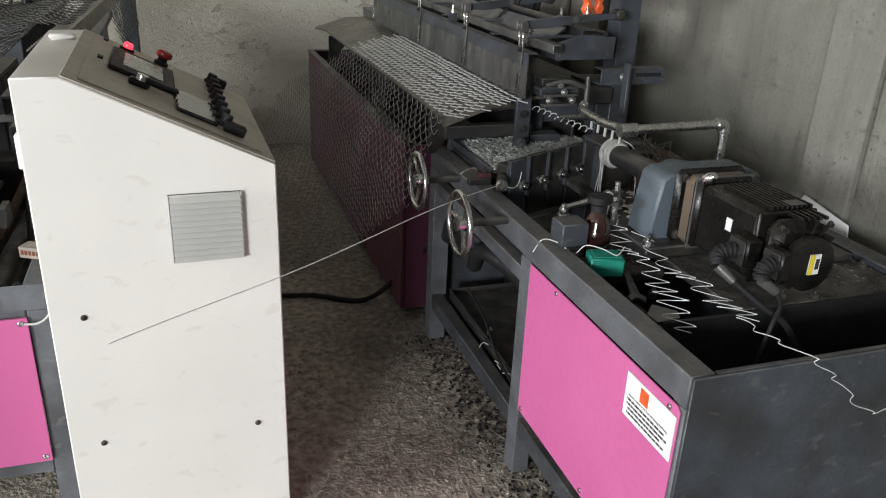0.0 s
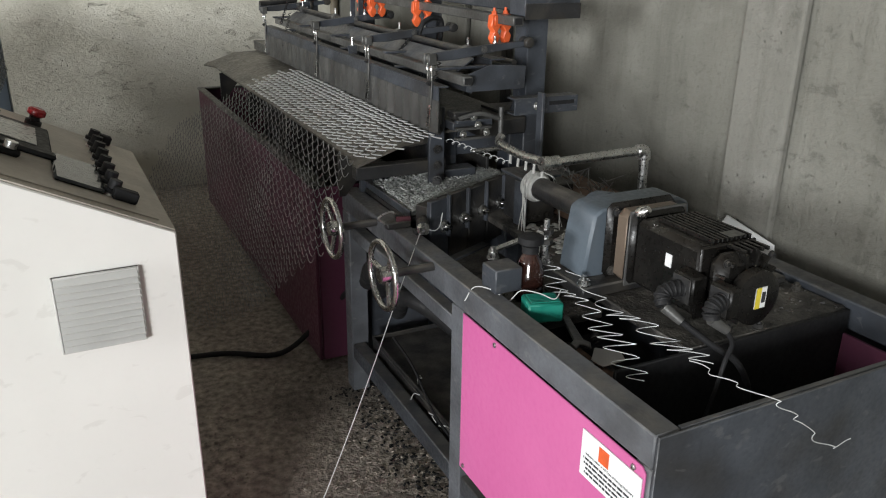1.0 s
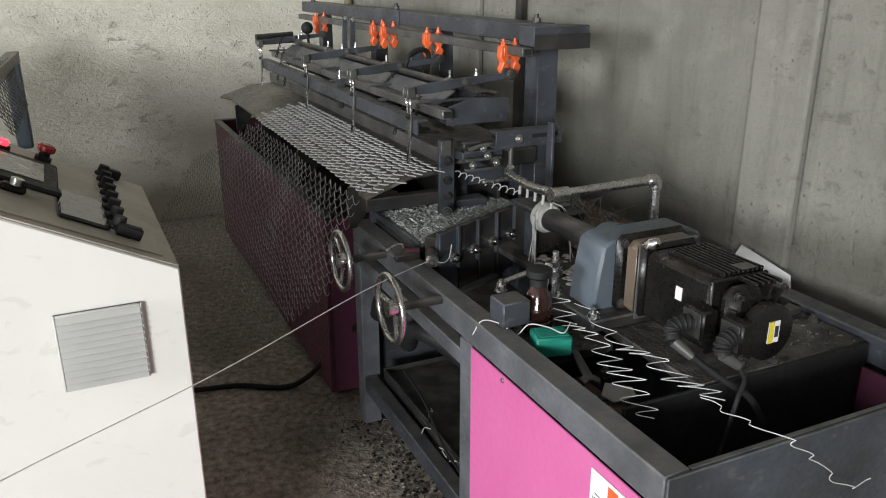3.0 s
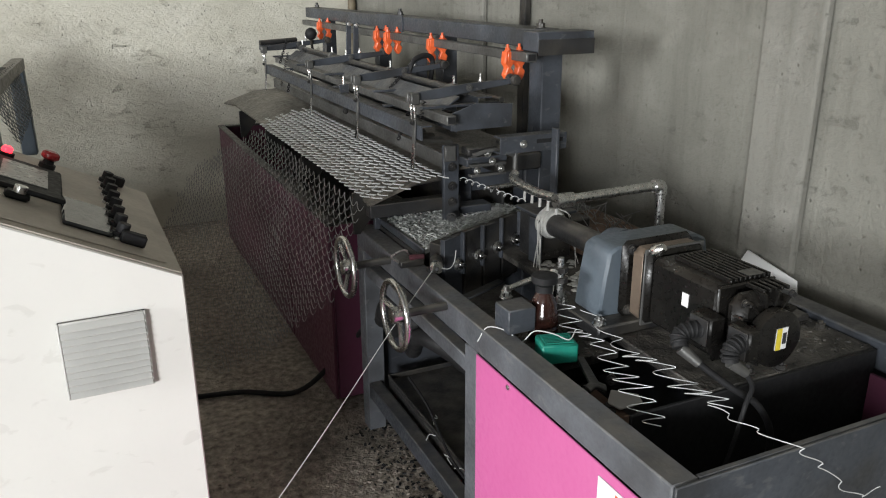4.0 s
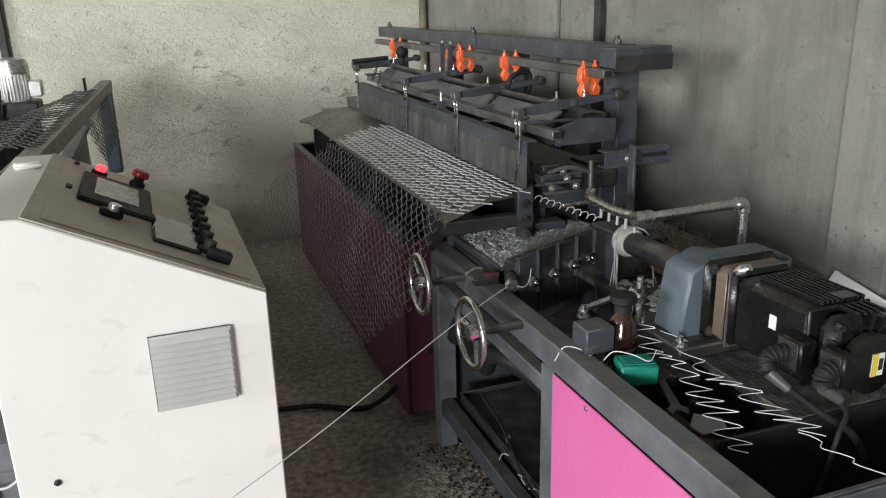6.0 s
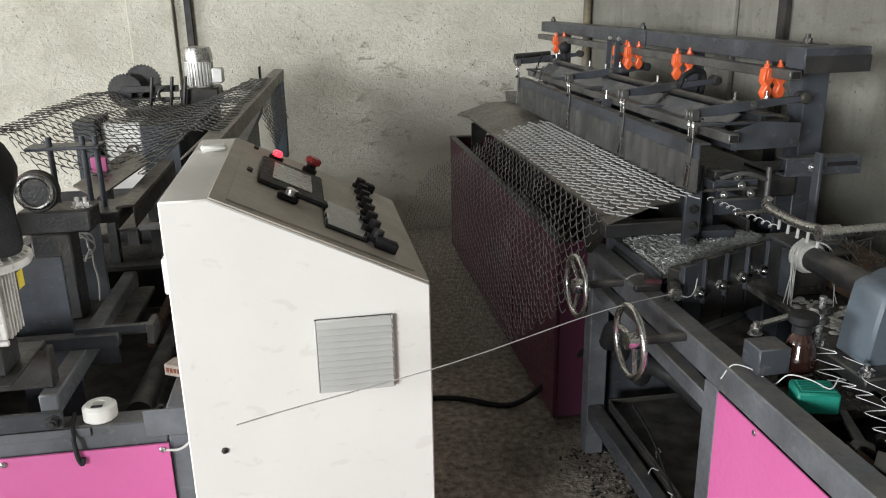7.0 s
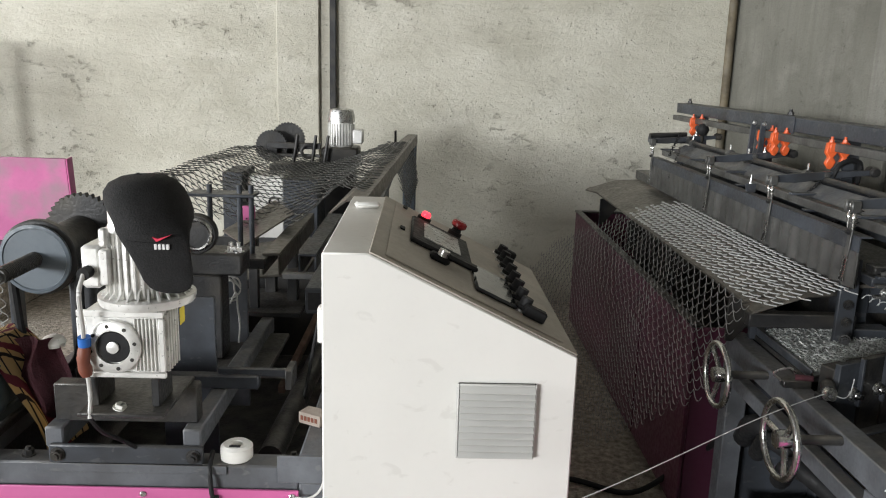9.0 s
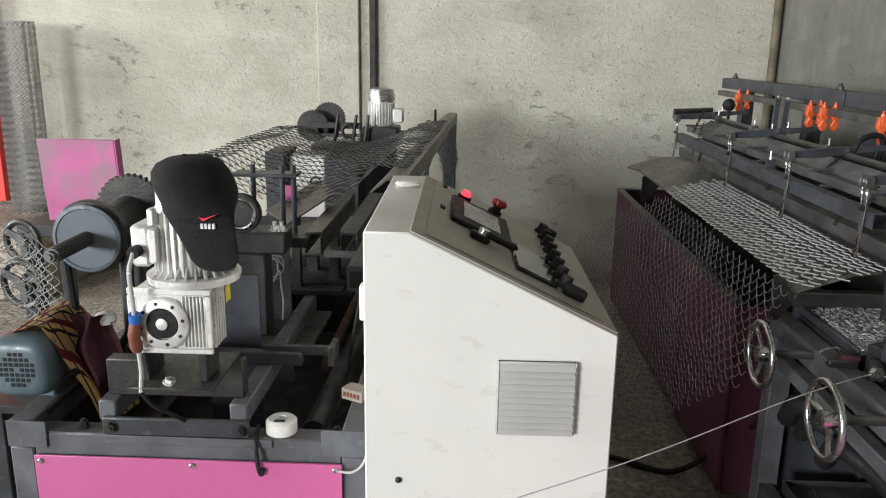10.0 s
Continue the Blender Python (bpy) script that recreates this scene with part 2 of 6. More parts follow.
BLUETAPE = material("blue_tape", (0.02, 0.14, 0.5), 0.5)
BROWNTAPE = material("brown_tape", (0.2, 0.06, 0.035), 0.5, var=0.2)
PINKWORN = material("scuffed_pink", (0.56, 0.14, 0.33), 0.55, var=0.15, scale=4, bump=0.05, stain=(0.3, 0.2, 0.24), stain_scale=5.5, stain_amount=0.85, stain_edge=(0.42, 0.6))
MAROONCLOTH = material("maroon_cloth", (0.075, 0.02, 0.028), 0.95, var=0.25, scale=20, bump=0.3, fine=250)
PAPERBROWN = material("worn_carton", (0.4, 0.34, 0.29), 0.8, var=0.15, scale=30, bump=0.1, fine=90)


def checked(name):
    """Woven check: yellow ground, black lines, red and maroon bands."""
    m = bpy.data.materials.new(name)
    m.use_nodes = True
    n, l = m.node_tree.nodes, m.node_tree.links
    b = n["Principled BSDF"]
    b.inputs["Roughness"].default_value = 0.95
    tc = n.new("ShaderNodeTexCoord")
    sep = n.new("ShaderNodeSeparateXYZ")
    l.new(tc.outputs["Object"], sep.inputs[0])
    brick = n.new("ShaderNodeTexBrick")
    brick.offset = 0
    brick.inputs["Color1"].default_value = (0.6, 0.45, 0.22, 1)
    brick.inputs["Color2"].default_value = (0.55, 0.38, 0.18, 1)
    brick.inputs["Mortar"].default_value = (0.02, 0.015, 0.015, 1)
    brick.inputs["Scale"].default_value = 1
    brick.inputs["Brick Width"].default_value = 0.032
    brick.inputs["Row Height"].default_value = 0.03
    brick.inputs["Mortar Size"].default_value = 0.0022
    mp = n.new("ShaderNodeMapping")
    mp.inputs["Rotation"].default_value = (0.0, 0.3, 0.4)
    l.new(tc.outputs["Object"], mp.inputs[0])
    l.new(mp.outputs[0], brick.inputs["Vector"])
    wave = n.new("ShaderNodeTexWave")
    wave.inputs["Scale"].default_value = 9
    wave.inputs["Distortion"].default_value = 0.6
    l.new(mp.outputs[0], wave.inputs["Vector"])
    r = n.new("ShaderNodeMapRange")
    r.inputs[1].default_value, r.inputs[2].default_value = 0.78, 0.82
    l.new(wave.outputs["Fac"], r.inputs[0])
    x = n.new("ShaderNodeMix")
    x.data_type = "RGBA"
    x.inputs[7].default_value = (0.16, 0.025, 0.04, 1)
    l.new(r.outputs[0], x.inputs[0])
    l.new(brick.outputs["Color"], x.inputs[6])
    l.new(x.outputs[2], b.inputs["Base Color"])
    return m


CHECK = checked("checked_weave")


# ---- mesh helpers ----
def mesh_of(name, bm, mat, smooth=False):
    me = bpy.data.meshes.new(name)
    bm.normal_update()
    bm.to_mesh(me)
    bm.free()
    me.materials.append(mat)
    if smooth:
        for p in me.polygons:
            p.use_smooth = True
        me.set_sharp_from_angle(angle=radians(38))
    return me


def part(name, bm, mat, parent=None, label="", at=None, smooth=True):
    ob = new(name, mesh_of(name, bm, mat, smooth))
    if parent is not None:
        ob.parent = parent
    if at is not None:
        ob.matrix_basis = at
    return tagged(ob, label)


def thing(name, label, category, at=None, group="", kind=""):
    ob = new(name)
    ob.empty_display_size = 0.05
    if at is not None:
        ob.matrix_basis = at
    return tagged(ob, label, category, group, kind)


def solo(name, bm, mat, label, category, at=None, group="", kind="", smooth=True):
    return tagged(part(name, bm, mat, None, "", at, smooth), label, category, group, kind)


def box(bm, lo, hi, bevel=0.0, m=None):
    """A box from corner to corner, its edges bevelled."""
    lo, hi = Vector(lo), Vector(hi)
    r = bmesh.ops.create_cube(bm, size=1)
    mat = Matrix.Translation((lo + hi) / 2) @ Matrix.Diagonal((*(hi - lo), 1))
    bmesh.ops.transform(bm, matrix=(m @ mat) if m else mat, verts=r["verts"])
    if bevel:
        edges = list({e for v in r["verts"] for e in v.link_edges})
        bmesh.ops.bevel(bm, geom=edges, offset=bevel, segments=1, affect="EDGES")
    return bm


def cyl(bm, a, b, r1, r2=None, seg=16, cap=True):
    """A cylinder or cone from a to b."""
    a, b = Vector(a), Vector(b)
    m = Matrix.Translation((a + b) / 2) @ (b - a).to_track_quat("Z", "Y").to_matrix().to_4x4()
    bmesh.ops.create_cone(bm, cap_ends=cap, segments=seg, radius1=r1, radius2=r1 if r2 is None else r2, depth=(b - a).length, matrix=m)
    return bm


def lathe(bm, profile, seg=28, m=None):
    """Turns a profile of (radius, height) about z; open profiles get end faces where the radius is above 0."""
    rings = []
    for r, h in profile:
        rings.append([bm.verts.new((r * math.cos(2 * math.pi * i / seg), r * math.sin(2 * math.pi * i / seg), h)) for i in range(seg)])
    for p, q in zip(rings, rings[1:]):
        for i in range(seg):
            bm.faces.new((p[i], p[(i + 1) % seg], q[(i + 1) % seg], q[i]))
    bm.faces.new(list(reversed(rings[0])))
    bm.faces.new(rings[-1])
    if m:
        bmesh.ops.transform(bm, matrix=m, verts=[v for ring in rings for v in ring])
    return bm


def ring(bm, centre, axis, radius, wire, seg=36, side=10):
    """A torus."""
    q = Vector(axis).to_track_quat("Z", "Y").to_matrix().to_4x4()
    m = Matrix.Translation(centre) @ q
    rows = []
    for i in range(seg):
        a = 2 * math.pi * i / seg
        rows.append([bm.verts.new(m @ Vector(((radius + wire * math.cos(b)) * math.cos(a), (radius + wire * math.cos(b)) * math.sin(a), wire * math.sin(b))))
                     for b in (2 * math.pi * k / side for k in range(side))])
    for i in range(seg):
        p, q2 = rows[i], rows[(i + 1) % seg]
        for k in range(side):
            bm.faces.new((p[k], q2[k], q2[(k + 1) % side], p[(k + 1) % side]))
    return bm


def tube(bm, pts, r, side=6, cap=True):
    """A round tube along a line of points."""
    pts = [Vector(p) for p in pts]
    rows, up = [], Vector((0.13, 0.21, 1)).normalized()
    for i, p in enumerate(pts):
        d = (pts[min(i + 1, len(pts) - 1)] - pts[max(i - 1, 0)]).normalized()
        u = d.cross(up)
        if u.length < 0.05:
            u = d.cross(Vector((1, 0, 0)))
        u.normalize()
        w = d.cross(u)
        rr = r[i] if isinstance(r, (list, tuple)) else r
        rows.append([bm.verts.new(p + (u * math.cos(2 * math.pi * k / side) + w * math.sin(2 * math.pi * k / side)) * rr) for k in range(side)])
    for a, b in zip(rows, rows[1:]):
        for k in range(side):
            bm.faces.new((a[k], a[(k + 1) % side], b[(k + 1) % side], b[k]))
    if cap:
        bm.faces.new(list(reversed(rows[0])))
        bm.faces.new(rows[-1])
    return bm


def bend(pts, n=8):
    """A smooth line through points."""
    p = [Vector(q) for q in pts]
    p = [2 * p[0] - p[1]] + p + [2 * p[-1] - p[-2]]
    out = []
    for i in range(1, len(p) - 2):
        for k in range(n):
            t = k / n
            out.append(0.5 * (2 * p[i] + (p[i + 1] - p[i - 1]) * t + (2 * p[i - 1] - 5 * p[i] + 4 * p[i + 1] - p[i + 2]) * t * t
                              + (3 * p[i] - p[i - 1] - 3 * p[i + 1] + p[i + 2]) * t ** 3))
    return out + [p[-2]]


def extrude(bm, outline, vec, bevel=0.0):
    """A closed flat outline made solid along vec."""
    vec = Vector(vec)
    a = [bm.verts.new(Vector(p)) for p in outline]
    b = [bm.verts.new(Vector(p) + vec) for p in outline]
    n = len(a)
    faces = [bm.faces.new(a), bm.faces.new(list(reversed(b)))]
    for i in range(n):
        faces.append(bm.faces.new((a[(i + 1) % n], a[i], b[i], b[(i + 1) % n])))
    bmesh.ops.recalc_face_normals(bm, faces=faces)
    if bevel:
        bmesh.ops.bevel(bm, geom=list({e for f in faces for e in f.edges}), offset=bevel, segments=1, affect="EDGES")
    return bm


def nut(bm, at, axis, r=0.011, h=0.01, stud=0.012):
    """A hexagon nut on a stud with a washer."""
    at, axis = Vector(at), Vector(axis).normalized()
    cyl(bm, at, at + axis * 0.002, r * 1.35, seg=14)
    cyl(bm, at + axis * 0.002, at + axis * (0.002 + h), r, seg=6)
    cyl(bm, at + axis * (0.002 + h), at + axis * (0.002 + h + stud), r * 0.55, seg=10)
    return bm


def B():
    return bmesh.new()


# ---- the room ----
def slab(name, lo, hi, mat, label, kind="structure", cat="wall"):
    return solo(name, box(B(), lo, hi), mat, label, cat, kind=kind, smooth=False)


XR, YB, XL, YF, ZC = 2.16, 5.22, -9.6, -9.4, 5.2      # right, back, left, front walls and ceiling


def rough_wall(name, lo, hi, axis, mat, label, amp=0.006):
    """A plastered wall: its room side is a fine grid with a hand-floated unevenness."""
    bm = B()
    box(bm, lo, hi)
    lo, hi = Vector(lo), Vector(hi)
    nu = 150
    nv = 44
    side = lo[axis] - 0.001
    u = 1 - axis
    rows = []
    for j in range(nv + 1):
        row = []
        for i in range(nu + 1):
            p = Vector((0, 0, 0))
            p[u] = lo[u] + (hi[u] - lo[u]) * i / nu
            p[2] = lo[2] + (hi[2] - lo[2]) * j / nv
            p[axis] = side - abs(noise.noise(Vector((p[u] * 2.1, p[2] * 3.3, axis * 7.0)))) * amp
            row.append(bm.verts.new(p))
        rows.append(row)
    for j in range(nv):
        for i in range(nu):
            bm.faces.new((rows[j][i], rows[j][i + 1], rows[j + 1][i + 1], rows[j + 1][i]))
    bmesh.ops.recalc_face_normals(bm, faces=bm.faces)
    return solo(name, bm, mat, label, "wall", kind="structure")


def build_room():
    bm = B()
    n = 200
    vs = {}
    for j in range(n + 1):
        for i in range(n + 1):
            x, y = XL - 0.2 + (XR - XL + 0.4) * i / n, YF - 0.2 + (YB - YF + 0.4) * j / n
            vs[i, j] = bm.verts.new((x, y, noise.noise(Vector((x * 9, y * 9, 0))) * 0.004 + noise.noise(Vector((x * 25, y * 25, 3))) * 0.003 - 0.004))
    for j in range(n):
        for i in range(n):
            bm.faces.new((vs[i, j], vs[i + 1, j], vs[i + 1, j + 1], vs[i, j + 1]))
    solo("floor", bm, FLOOR, "rough dusty concrete floor with oil stains", "floor", kind="structure")
    solo("ground", box(B(), (-60, -60, -0.4), (60, 60, -0.02)), FLOOR, "dusty yard ground outside the workshop", "ground", kind="structure", smooth=False)
    rough_wall("wall_east", (XR, YF, 0), (XR + 0.2, YB + 0.2, ZC), 0, SHADEDRENDER, "unpainted grey cement-plastered workshop wall, coloured darker for its shade")
    rough_wall("wall_north", (XL - 0.2, YB, 0), (XR, YB + 0.2, ZC), 1, PLASTER, "pale cement-plastered workshop wall with trowel marks")
    for x0, x1, z in ((-1.9, -0.75, 1.93), (0.35, 2.05, 1.84)):
        up, down = [], []
        for i in range(61):
            x = x0 + (x1 - x0) * i / 60
            up.append((x, YB - 0.009, z + 0.05 + 0.03 * noise.noise(Vector((x * 3, 1, 0)))))
            down.append((x, YB - 0.009, z + 0.03 * noise.noise(Vector((x * 3, 1, 0))) + 0.014 * noise.noise(Vector((x * 22, 2, 0)))))
        solo("plaster_lip", extrude(B(), down + up[::-1], (0, 0.012, 0)), PLASTER, "broken edge of an upper coat of plaster", "plaster", kind="structure")
    # unseen west wall with the fill lamp's opening, and south wall with a tall doorway
    for lo, hi in (((XL - 0.2, YF, 0), (XL, -0.95, ZC)), ((XL - 0.2, 2.15, 0), (XL, YB, ZC)), ((XL - 0.2, -0.95, 0), (XL, 2.15, 1.35)), ((XL - 0.2, -0.95, 3.45), (XL, 2.15, ZC))):
        slab("wall_west", lo, hi, SHADEDRENDER, "unseen cement-plastered workshop wall round an opening added for the fill lamp")
    for lo, hi in (((XL - 0.2, YF - 0.2, 0), (-9.3, YF, ZC)), ((-5.5, YF - 0.2, 0), (XR + 0.2, YF, ZC)), ((-9.3, YF - 0.2, 5.0), (-5.5, YF, ZC))):
        slab("wall_south", lo, hi, SHADEDRENDER, "cement-plastered workshop wall beside the tall doorway")
    # the roof is never in view; its dark colour lowers the bounced light
    slab("ceiling", (XL - 0.2, YF - 0.2, ZC), (XR + 0.2, YB + 0.2, ZC + 0.15), ROOF, "unseen workshop roof, kept dark to cut bounced light", cat="ceiling")
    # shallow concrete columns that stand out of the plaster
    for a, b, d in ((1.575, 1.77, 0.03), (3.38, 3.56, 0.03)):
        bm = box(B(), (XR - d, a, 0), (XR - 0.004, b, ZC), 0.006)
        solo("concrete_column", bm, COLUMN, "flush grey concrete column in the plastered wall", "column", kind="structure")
    solo("concrete_column", box(B(), (-0.66, YB - 0.03, 0), (-0.4, YB - 0.004, ZC), 0.006), PLASTER, "flush pale concrete column in the plastered wall", "column", kind="structure")
    for lo, hi in (((XR - 0.035, 3.0, 0), (XR - 0.008, 3.05, ZC)), ((-0.335, YB - 0.035, 0), (-0.295, YB - 0.008, ZC))):
        solo("wall_conduit", box(B(), lo, hi, 0.004), DARK, "dark vertical cable duct fixed to the plastered wall", "conduit")
    solo("corner_pipe", tube(B(), bend([(XR - 0.04, YB - 0.035, 0.0), (XR - 0.036, YB - 0.035, 1.2), (XR - 0.042, YB - 0.036, 2.6), (XR - 0.038, YB - 0.035, ZC - 0.01)], 6), 0.026, 12), RUSTPIPE,
         "rust-stained pipe running up the corner of the walls", "pipe")
    bm = box(B(), (-3.9, YB - 0.12, 0.46), (-2.69, YB - 0.06, 3.0), 0.004)
    solo("red_shutter", bm, RED, "bright red painted metal sheet leaning against the plastered wall", "metal sheet")
    solo("concrete_kerb", box(B(), (-3.95, YB - 0.75, 0), (-2.15, YB - 0.05, 0.44), 0.01), FLOOR, "low rough concrete platform along the wall", "ledge", kind="structure")


# ---- chain-link wire ----
def zigzag(p, h, n, flat=0.3):
    """One flattened spiral of n periods: (along, across) points."""
    out = []
    for i in range(n * 8):
        a = i * math.pi / 4
        out.append((p / (2 * math.pi) * (a - 0.55 * math.sin(a)), h * (0.5 - 0.5 * math.cos(a))))
    return out


def net(parent, mat, rows, p, h, lift, place, r, start=None, stop=None, side=4):
    """Interlocked zigzag wires laid on a surface place(along, across, lift), each a part. start(row) and stop(row): the reach of each wire."""
    for j in range(rows):
        a, b = (start(j) if start else 0), (stop(j) if stop else 2.0)
        n = max(1, int((b - a) / p))
        pts = []
        off = 0.5 * p if j % 2 else 0
        for k, (u, v) in enumerate(zigzag(p, h * 1.14, n)):
            up = lift * (2 * v / (h * 1.14) - 1)
            jig = noise.noise(Vector((j * 3.1, u * 4, 1))) * 0.004
            pts.append(place(a + off + u, j * h + v + jig, up + noise.noise(Vector((u * 7, j * 0.7, 5))) * 0.004))
        part("wire_spiral", tube(B(), pts, r, side), mat, parent)


# ---- weaving machine, along the east wall ----
def profile(points):
    """Length along a folded line of (x, z) points to a place on it."""
    seg = []
    s = 0
    for a, b in zip(points, points[1:]):
        d = math.dist(a, b)
        seg.append((s, d, a, b))
        s += d

    def at(v):
        for s0, d, a, b in seg:
            if v <= s0 + d or (s0, d, a, b) == seg[-1]:
                k = (v - s0) / d
                x, z = a[0] + (b[0] - a[0]) * k, a[1] + (b[1] - a[1]) * k
                nx, nz = -(b[1] - a[1]) / d, (b[0] - a[0]) / d
                return x, z, -nx, -nz
    return at


def build_body():
    body = thing("weaving_machine_base", "pink sheet-metal machine base, coloured dark for shade, with an open trough", "machine base", pose(0, 0, 0))
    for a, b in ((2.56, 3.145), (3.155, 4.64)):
        part("front_panel", box(B(), (1.14, a, 0.06), (1.152, b, 0.70), 0.003), SHADEDPINK, body)
    part("end_panel", box(B(), (1.153, 4.628, 0.06), (1.5, 4.64, 0.70), 0.003), SHADEDPINK, body)
    part("end_panel", box(B(), (1.153, 2.56, 0.06), (1.5, 2.572, 0.70), 0.003), SHADEDPINK, body)
    part("back_panel", box(B(), (1.49, 2.573, 0.06), (1.5, 4.627, 0.70), 0.002), DARK, body)
    part("trough_floor", box(B(), (1.153, 2.573, 0.42), (1.489, 4.627, 0.43)), DARK, body)
    part("rim", box(B(), (1.135, 2.555, 0.701), (1.17, 4.645, 0.712), 0.003), DARK, body)
    part("rim", box(B(), (1.171, 4.605, 0.701), (1.5, 4.645, 0.712), 0.003), DARK, body)
    for y in (2.7, 3.6, 4.5):
        part("foot", box(B(), (1.2, y, 0.0), (1.46, y + 0.08, 0.06), 0.004), DARK, body)
    plate = thing("weaving_table", "worn bare-steel sloping table plate under the net", "machine table")
    bm = B()
    outline = [(1.19, 0.852), (1.19, 0.86), (1.33, 0.905), (1.62, 0.92), (1.62, 0.91), (1.335, 0.895)]
    extrude(bm, [(x, 2.325, z) for x, z in outline], (0, 2.205, 0))
    part("table_plate", bm, PLATE, plate)
    nose = [(1.186, 0.842), (1.186, 0.85), (1.33, 0.904), (1.4, 0.908), (1.4, 0.9), (1.335, 0.894)]
    part("table_nose", extrude(B(), [(x, 2.255, z) for x, z in nose], (0, 0.0695, 0)), PLATE, plate)
    part("corner_flap", extrude(B(), [(1.158, 4.5, 0.846), (1.1895, 4.3, 0.858), (1.1895, 4.53, 0.858)], (0, 0, 0.006)), PLATE, plate)
    for y in (2.4, 3.0, 3.6, 4.2):
        bm = B()
        extrude(bm, [(1.18, y, 0.715), (1.2, y, 0.715), (1.3, y, 0.84), (1.5, y, 0.86), (1.5, y, 0.89), (1.34, y, 0.893), (1.18, y, 0.846)], (0, 0.012, 0))
        part("rib", bm, DARK, plate)
    part("edge_bar", box(B(), (1.2, 2.3, 0.79), (1.5, 2.34, 0.83), 0.003), DARK, plate)
    under = thing("bed_frame", "dark steel bed frame under the weaving head", "machine frame")
    for y in (2.42, 3.1, 3.8, 4.45):
        part("leg", box(B(), (1.52, y, 0.0), (1.6, y + 0.08, 0.9), 0.005), STEEL, under)
        part("leg", box(B(), (1.8, y, 0.0), (1.88, y + 0.08, 0.95), 0.005), STEEL, under)
        part("crossbar", box(B(), (1.601, y + 0.01, 0.8), (1.799, y + 0.07, 0.88), 0.004), STEEL, under)
    part("long_rail", box(B(), (1.621, 2.3, 0.885), (1.79, 4.5, 0.94), 0.005), DARK, under)
    part("skirt_plate", box(B(), (1.68, 2.36, 0.42), (1.69, 4.5, 0.8), 0.002), DARK, under)


def orange_clamp(m):
    """A doubled cast hanger on the rail."""
    c = thing("orange_hanger", "orange painted cast hanger clamp on the grey rail", "clamp", m, "orange hangers")
    for dx in (-0.022, 0.022):
        bm = B()
        extrude(bm, [(dx - 0.014, -0.012, 0.036), (dx + 0.014, -0.012, 0.036), (dx + 0.018, -0.012, 0.0), (dx + 0.007, -0.012, -0.014), (dx + 0.018, -0.012, -0.026), (dx + 0.012, -0.012, -0.045),
                     (dx, -0.012, -0.056), (dx - 0.016, -0.012, -0.034), (dx - 0.006, -0.012, -0.014), (dx - 0.018, -0.012, 0.0)], (0, 0.024, 0), 0.003)
        part("hook", bm, ORANGE, c)
        part("bolt", nut(B(), (dx, 0, 0.036), (0, 0, 1), 0.008, 0.008, 0.01), ORANGE, c)
    part("bridge", box(B(), (-0.03, -0.016, 0.004), (0.03, -0.012, 0.034), 0.002), ORANGE, c)
    return c


def build_gantry():
    g = thing("gantry", "grey painted steel gantry with a long top beam", "machine gantry")
    part("top_beam", box(B(), (1.72, 2.27, 1.27), (1.82, 4.82, 1.325), 0.003), STEEL, g)
    part("end_channel", box(B(), (1.69, 2.18, 1.264), (1.885, 2.269, 1.322), 0.003), STEEL, g)
    part("hanger_rail", box(B(), (1.665, 2.2, 1.235), (1.7, 4.7, 1.262), 0.002), COMB, g)
    for y in (2.33, 2.95, 3.65, 4.5):
        p = part("post", box(B(), (1.8, y, 0.0), (1.875, y + 0.08, 1.261), 0.003), STEEL, g) if y < 2.5 else \
            part("post", box(B(), (1.74, y, 0.9), (1.8, y + 0.07, 1.268), 0.003), STEEL, g)
    for y in (2.3, 3.46, 4.75):
        part("beam_bolt", nut(B(), (1.77, y, 1.326), (0, 0, 1), 0.013, 0.012, 0.012), DARK, g)
    # black patch on the solid rail end, for the shade of a hollow
    part("rail_bore", box(B(), (1.6705, 2.1985, 1.2395), (1.6945, 2.1995, 1.2575)), RUBBER, g)
    part("channel_lip", box(B(), (1.69, 2.176, 1.255), (1.885, 2.1795, 1.3), 0.001), DARK, g)
    part("splice_plate", box(B(), (1.7145, 3.3, 1.262), (1.7195, 3.62, 1.33), 0.002), STEEL, g)
    for y in (2.4, 3.02, 3.72):
        part("post_foot", box(B(), (1.73, y - 0.03, 0.94), (1.81, y + 0.1, 0.95), 0.002), DARK, g)
    part("gusset", extrude(B(), [(1.75, 2.37, 0.9), (1.84, 2.37, 0.9), (1.84, 2.37, 1.1)], (0, 0.01, 0)), STEEL, g)
    m = pose(1.682, 2.31, 1.225, 0, 0, 8)
    first = orange_clamp(m)
    for y, a in ((2.88, -5), (3.33, 4), (3.46, 10), (4.33, 0)):
        copy_thing(first, pose(1.682, y, 1.228, 0, 0, a))


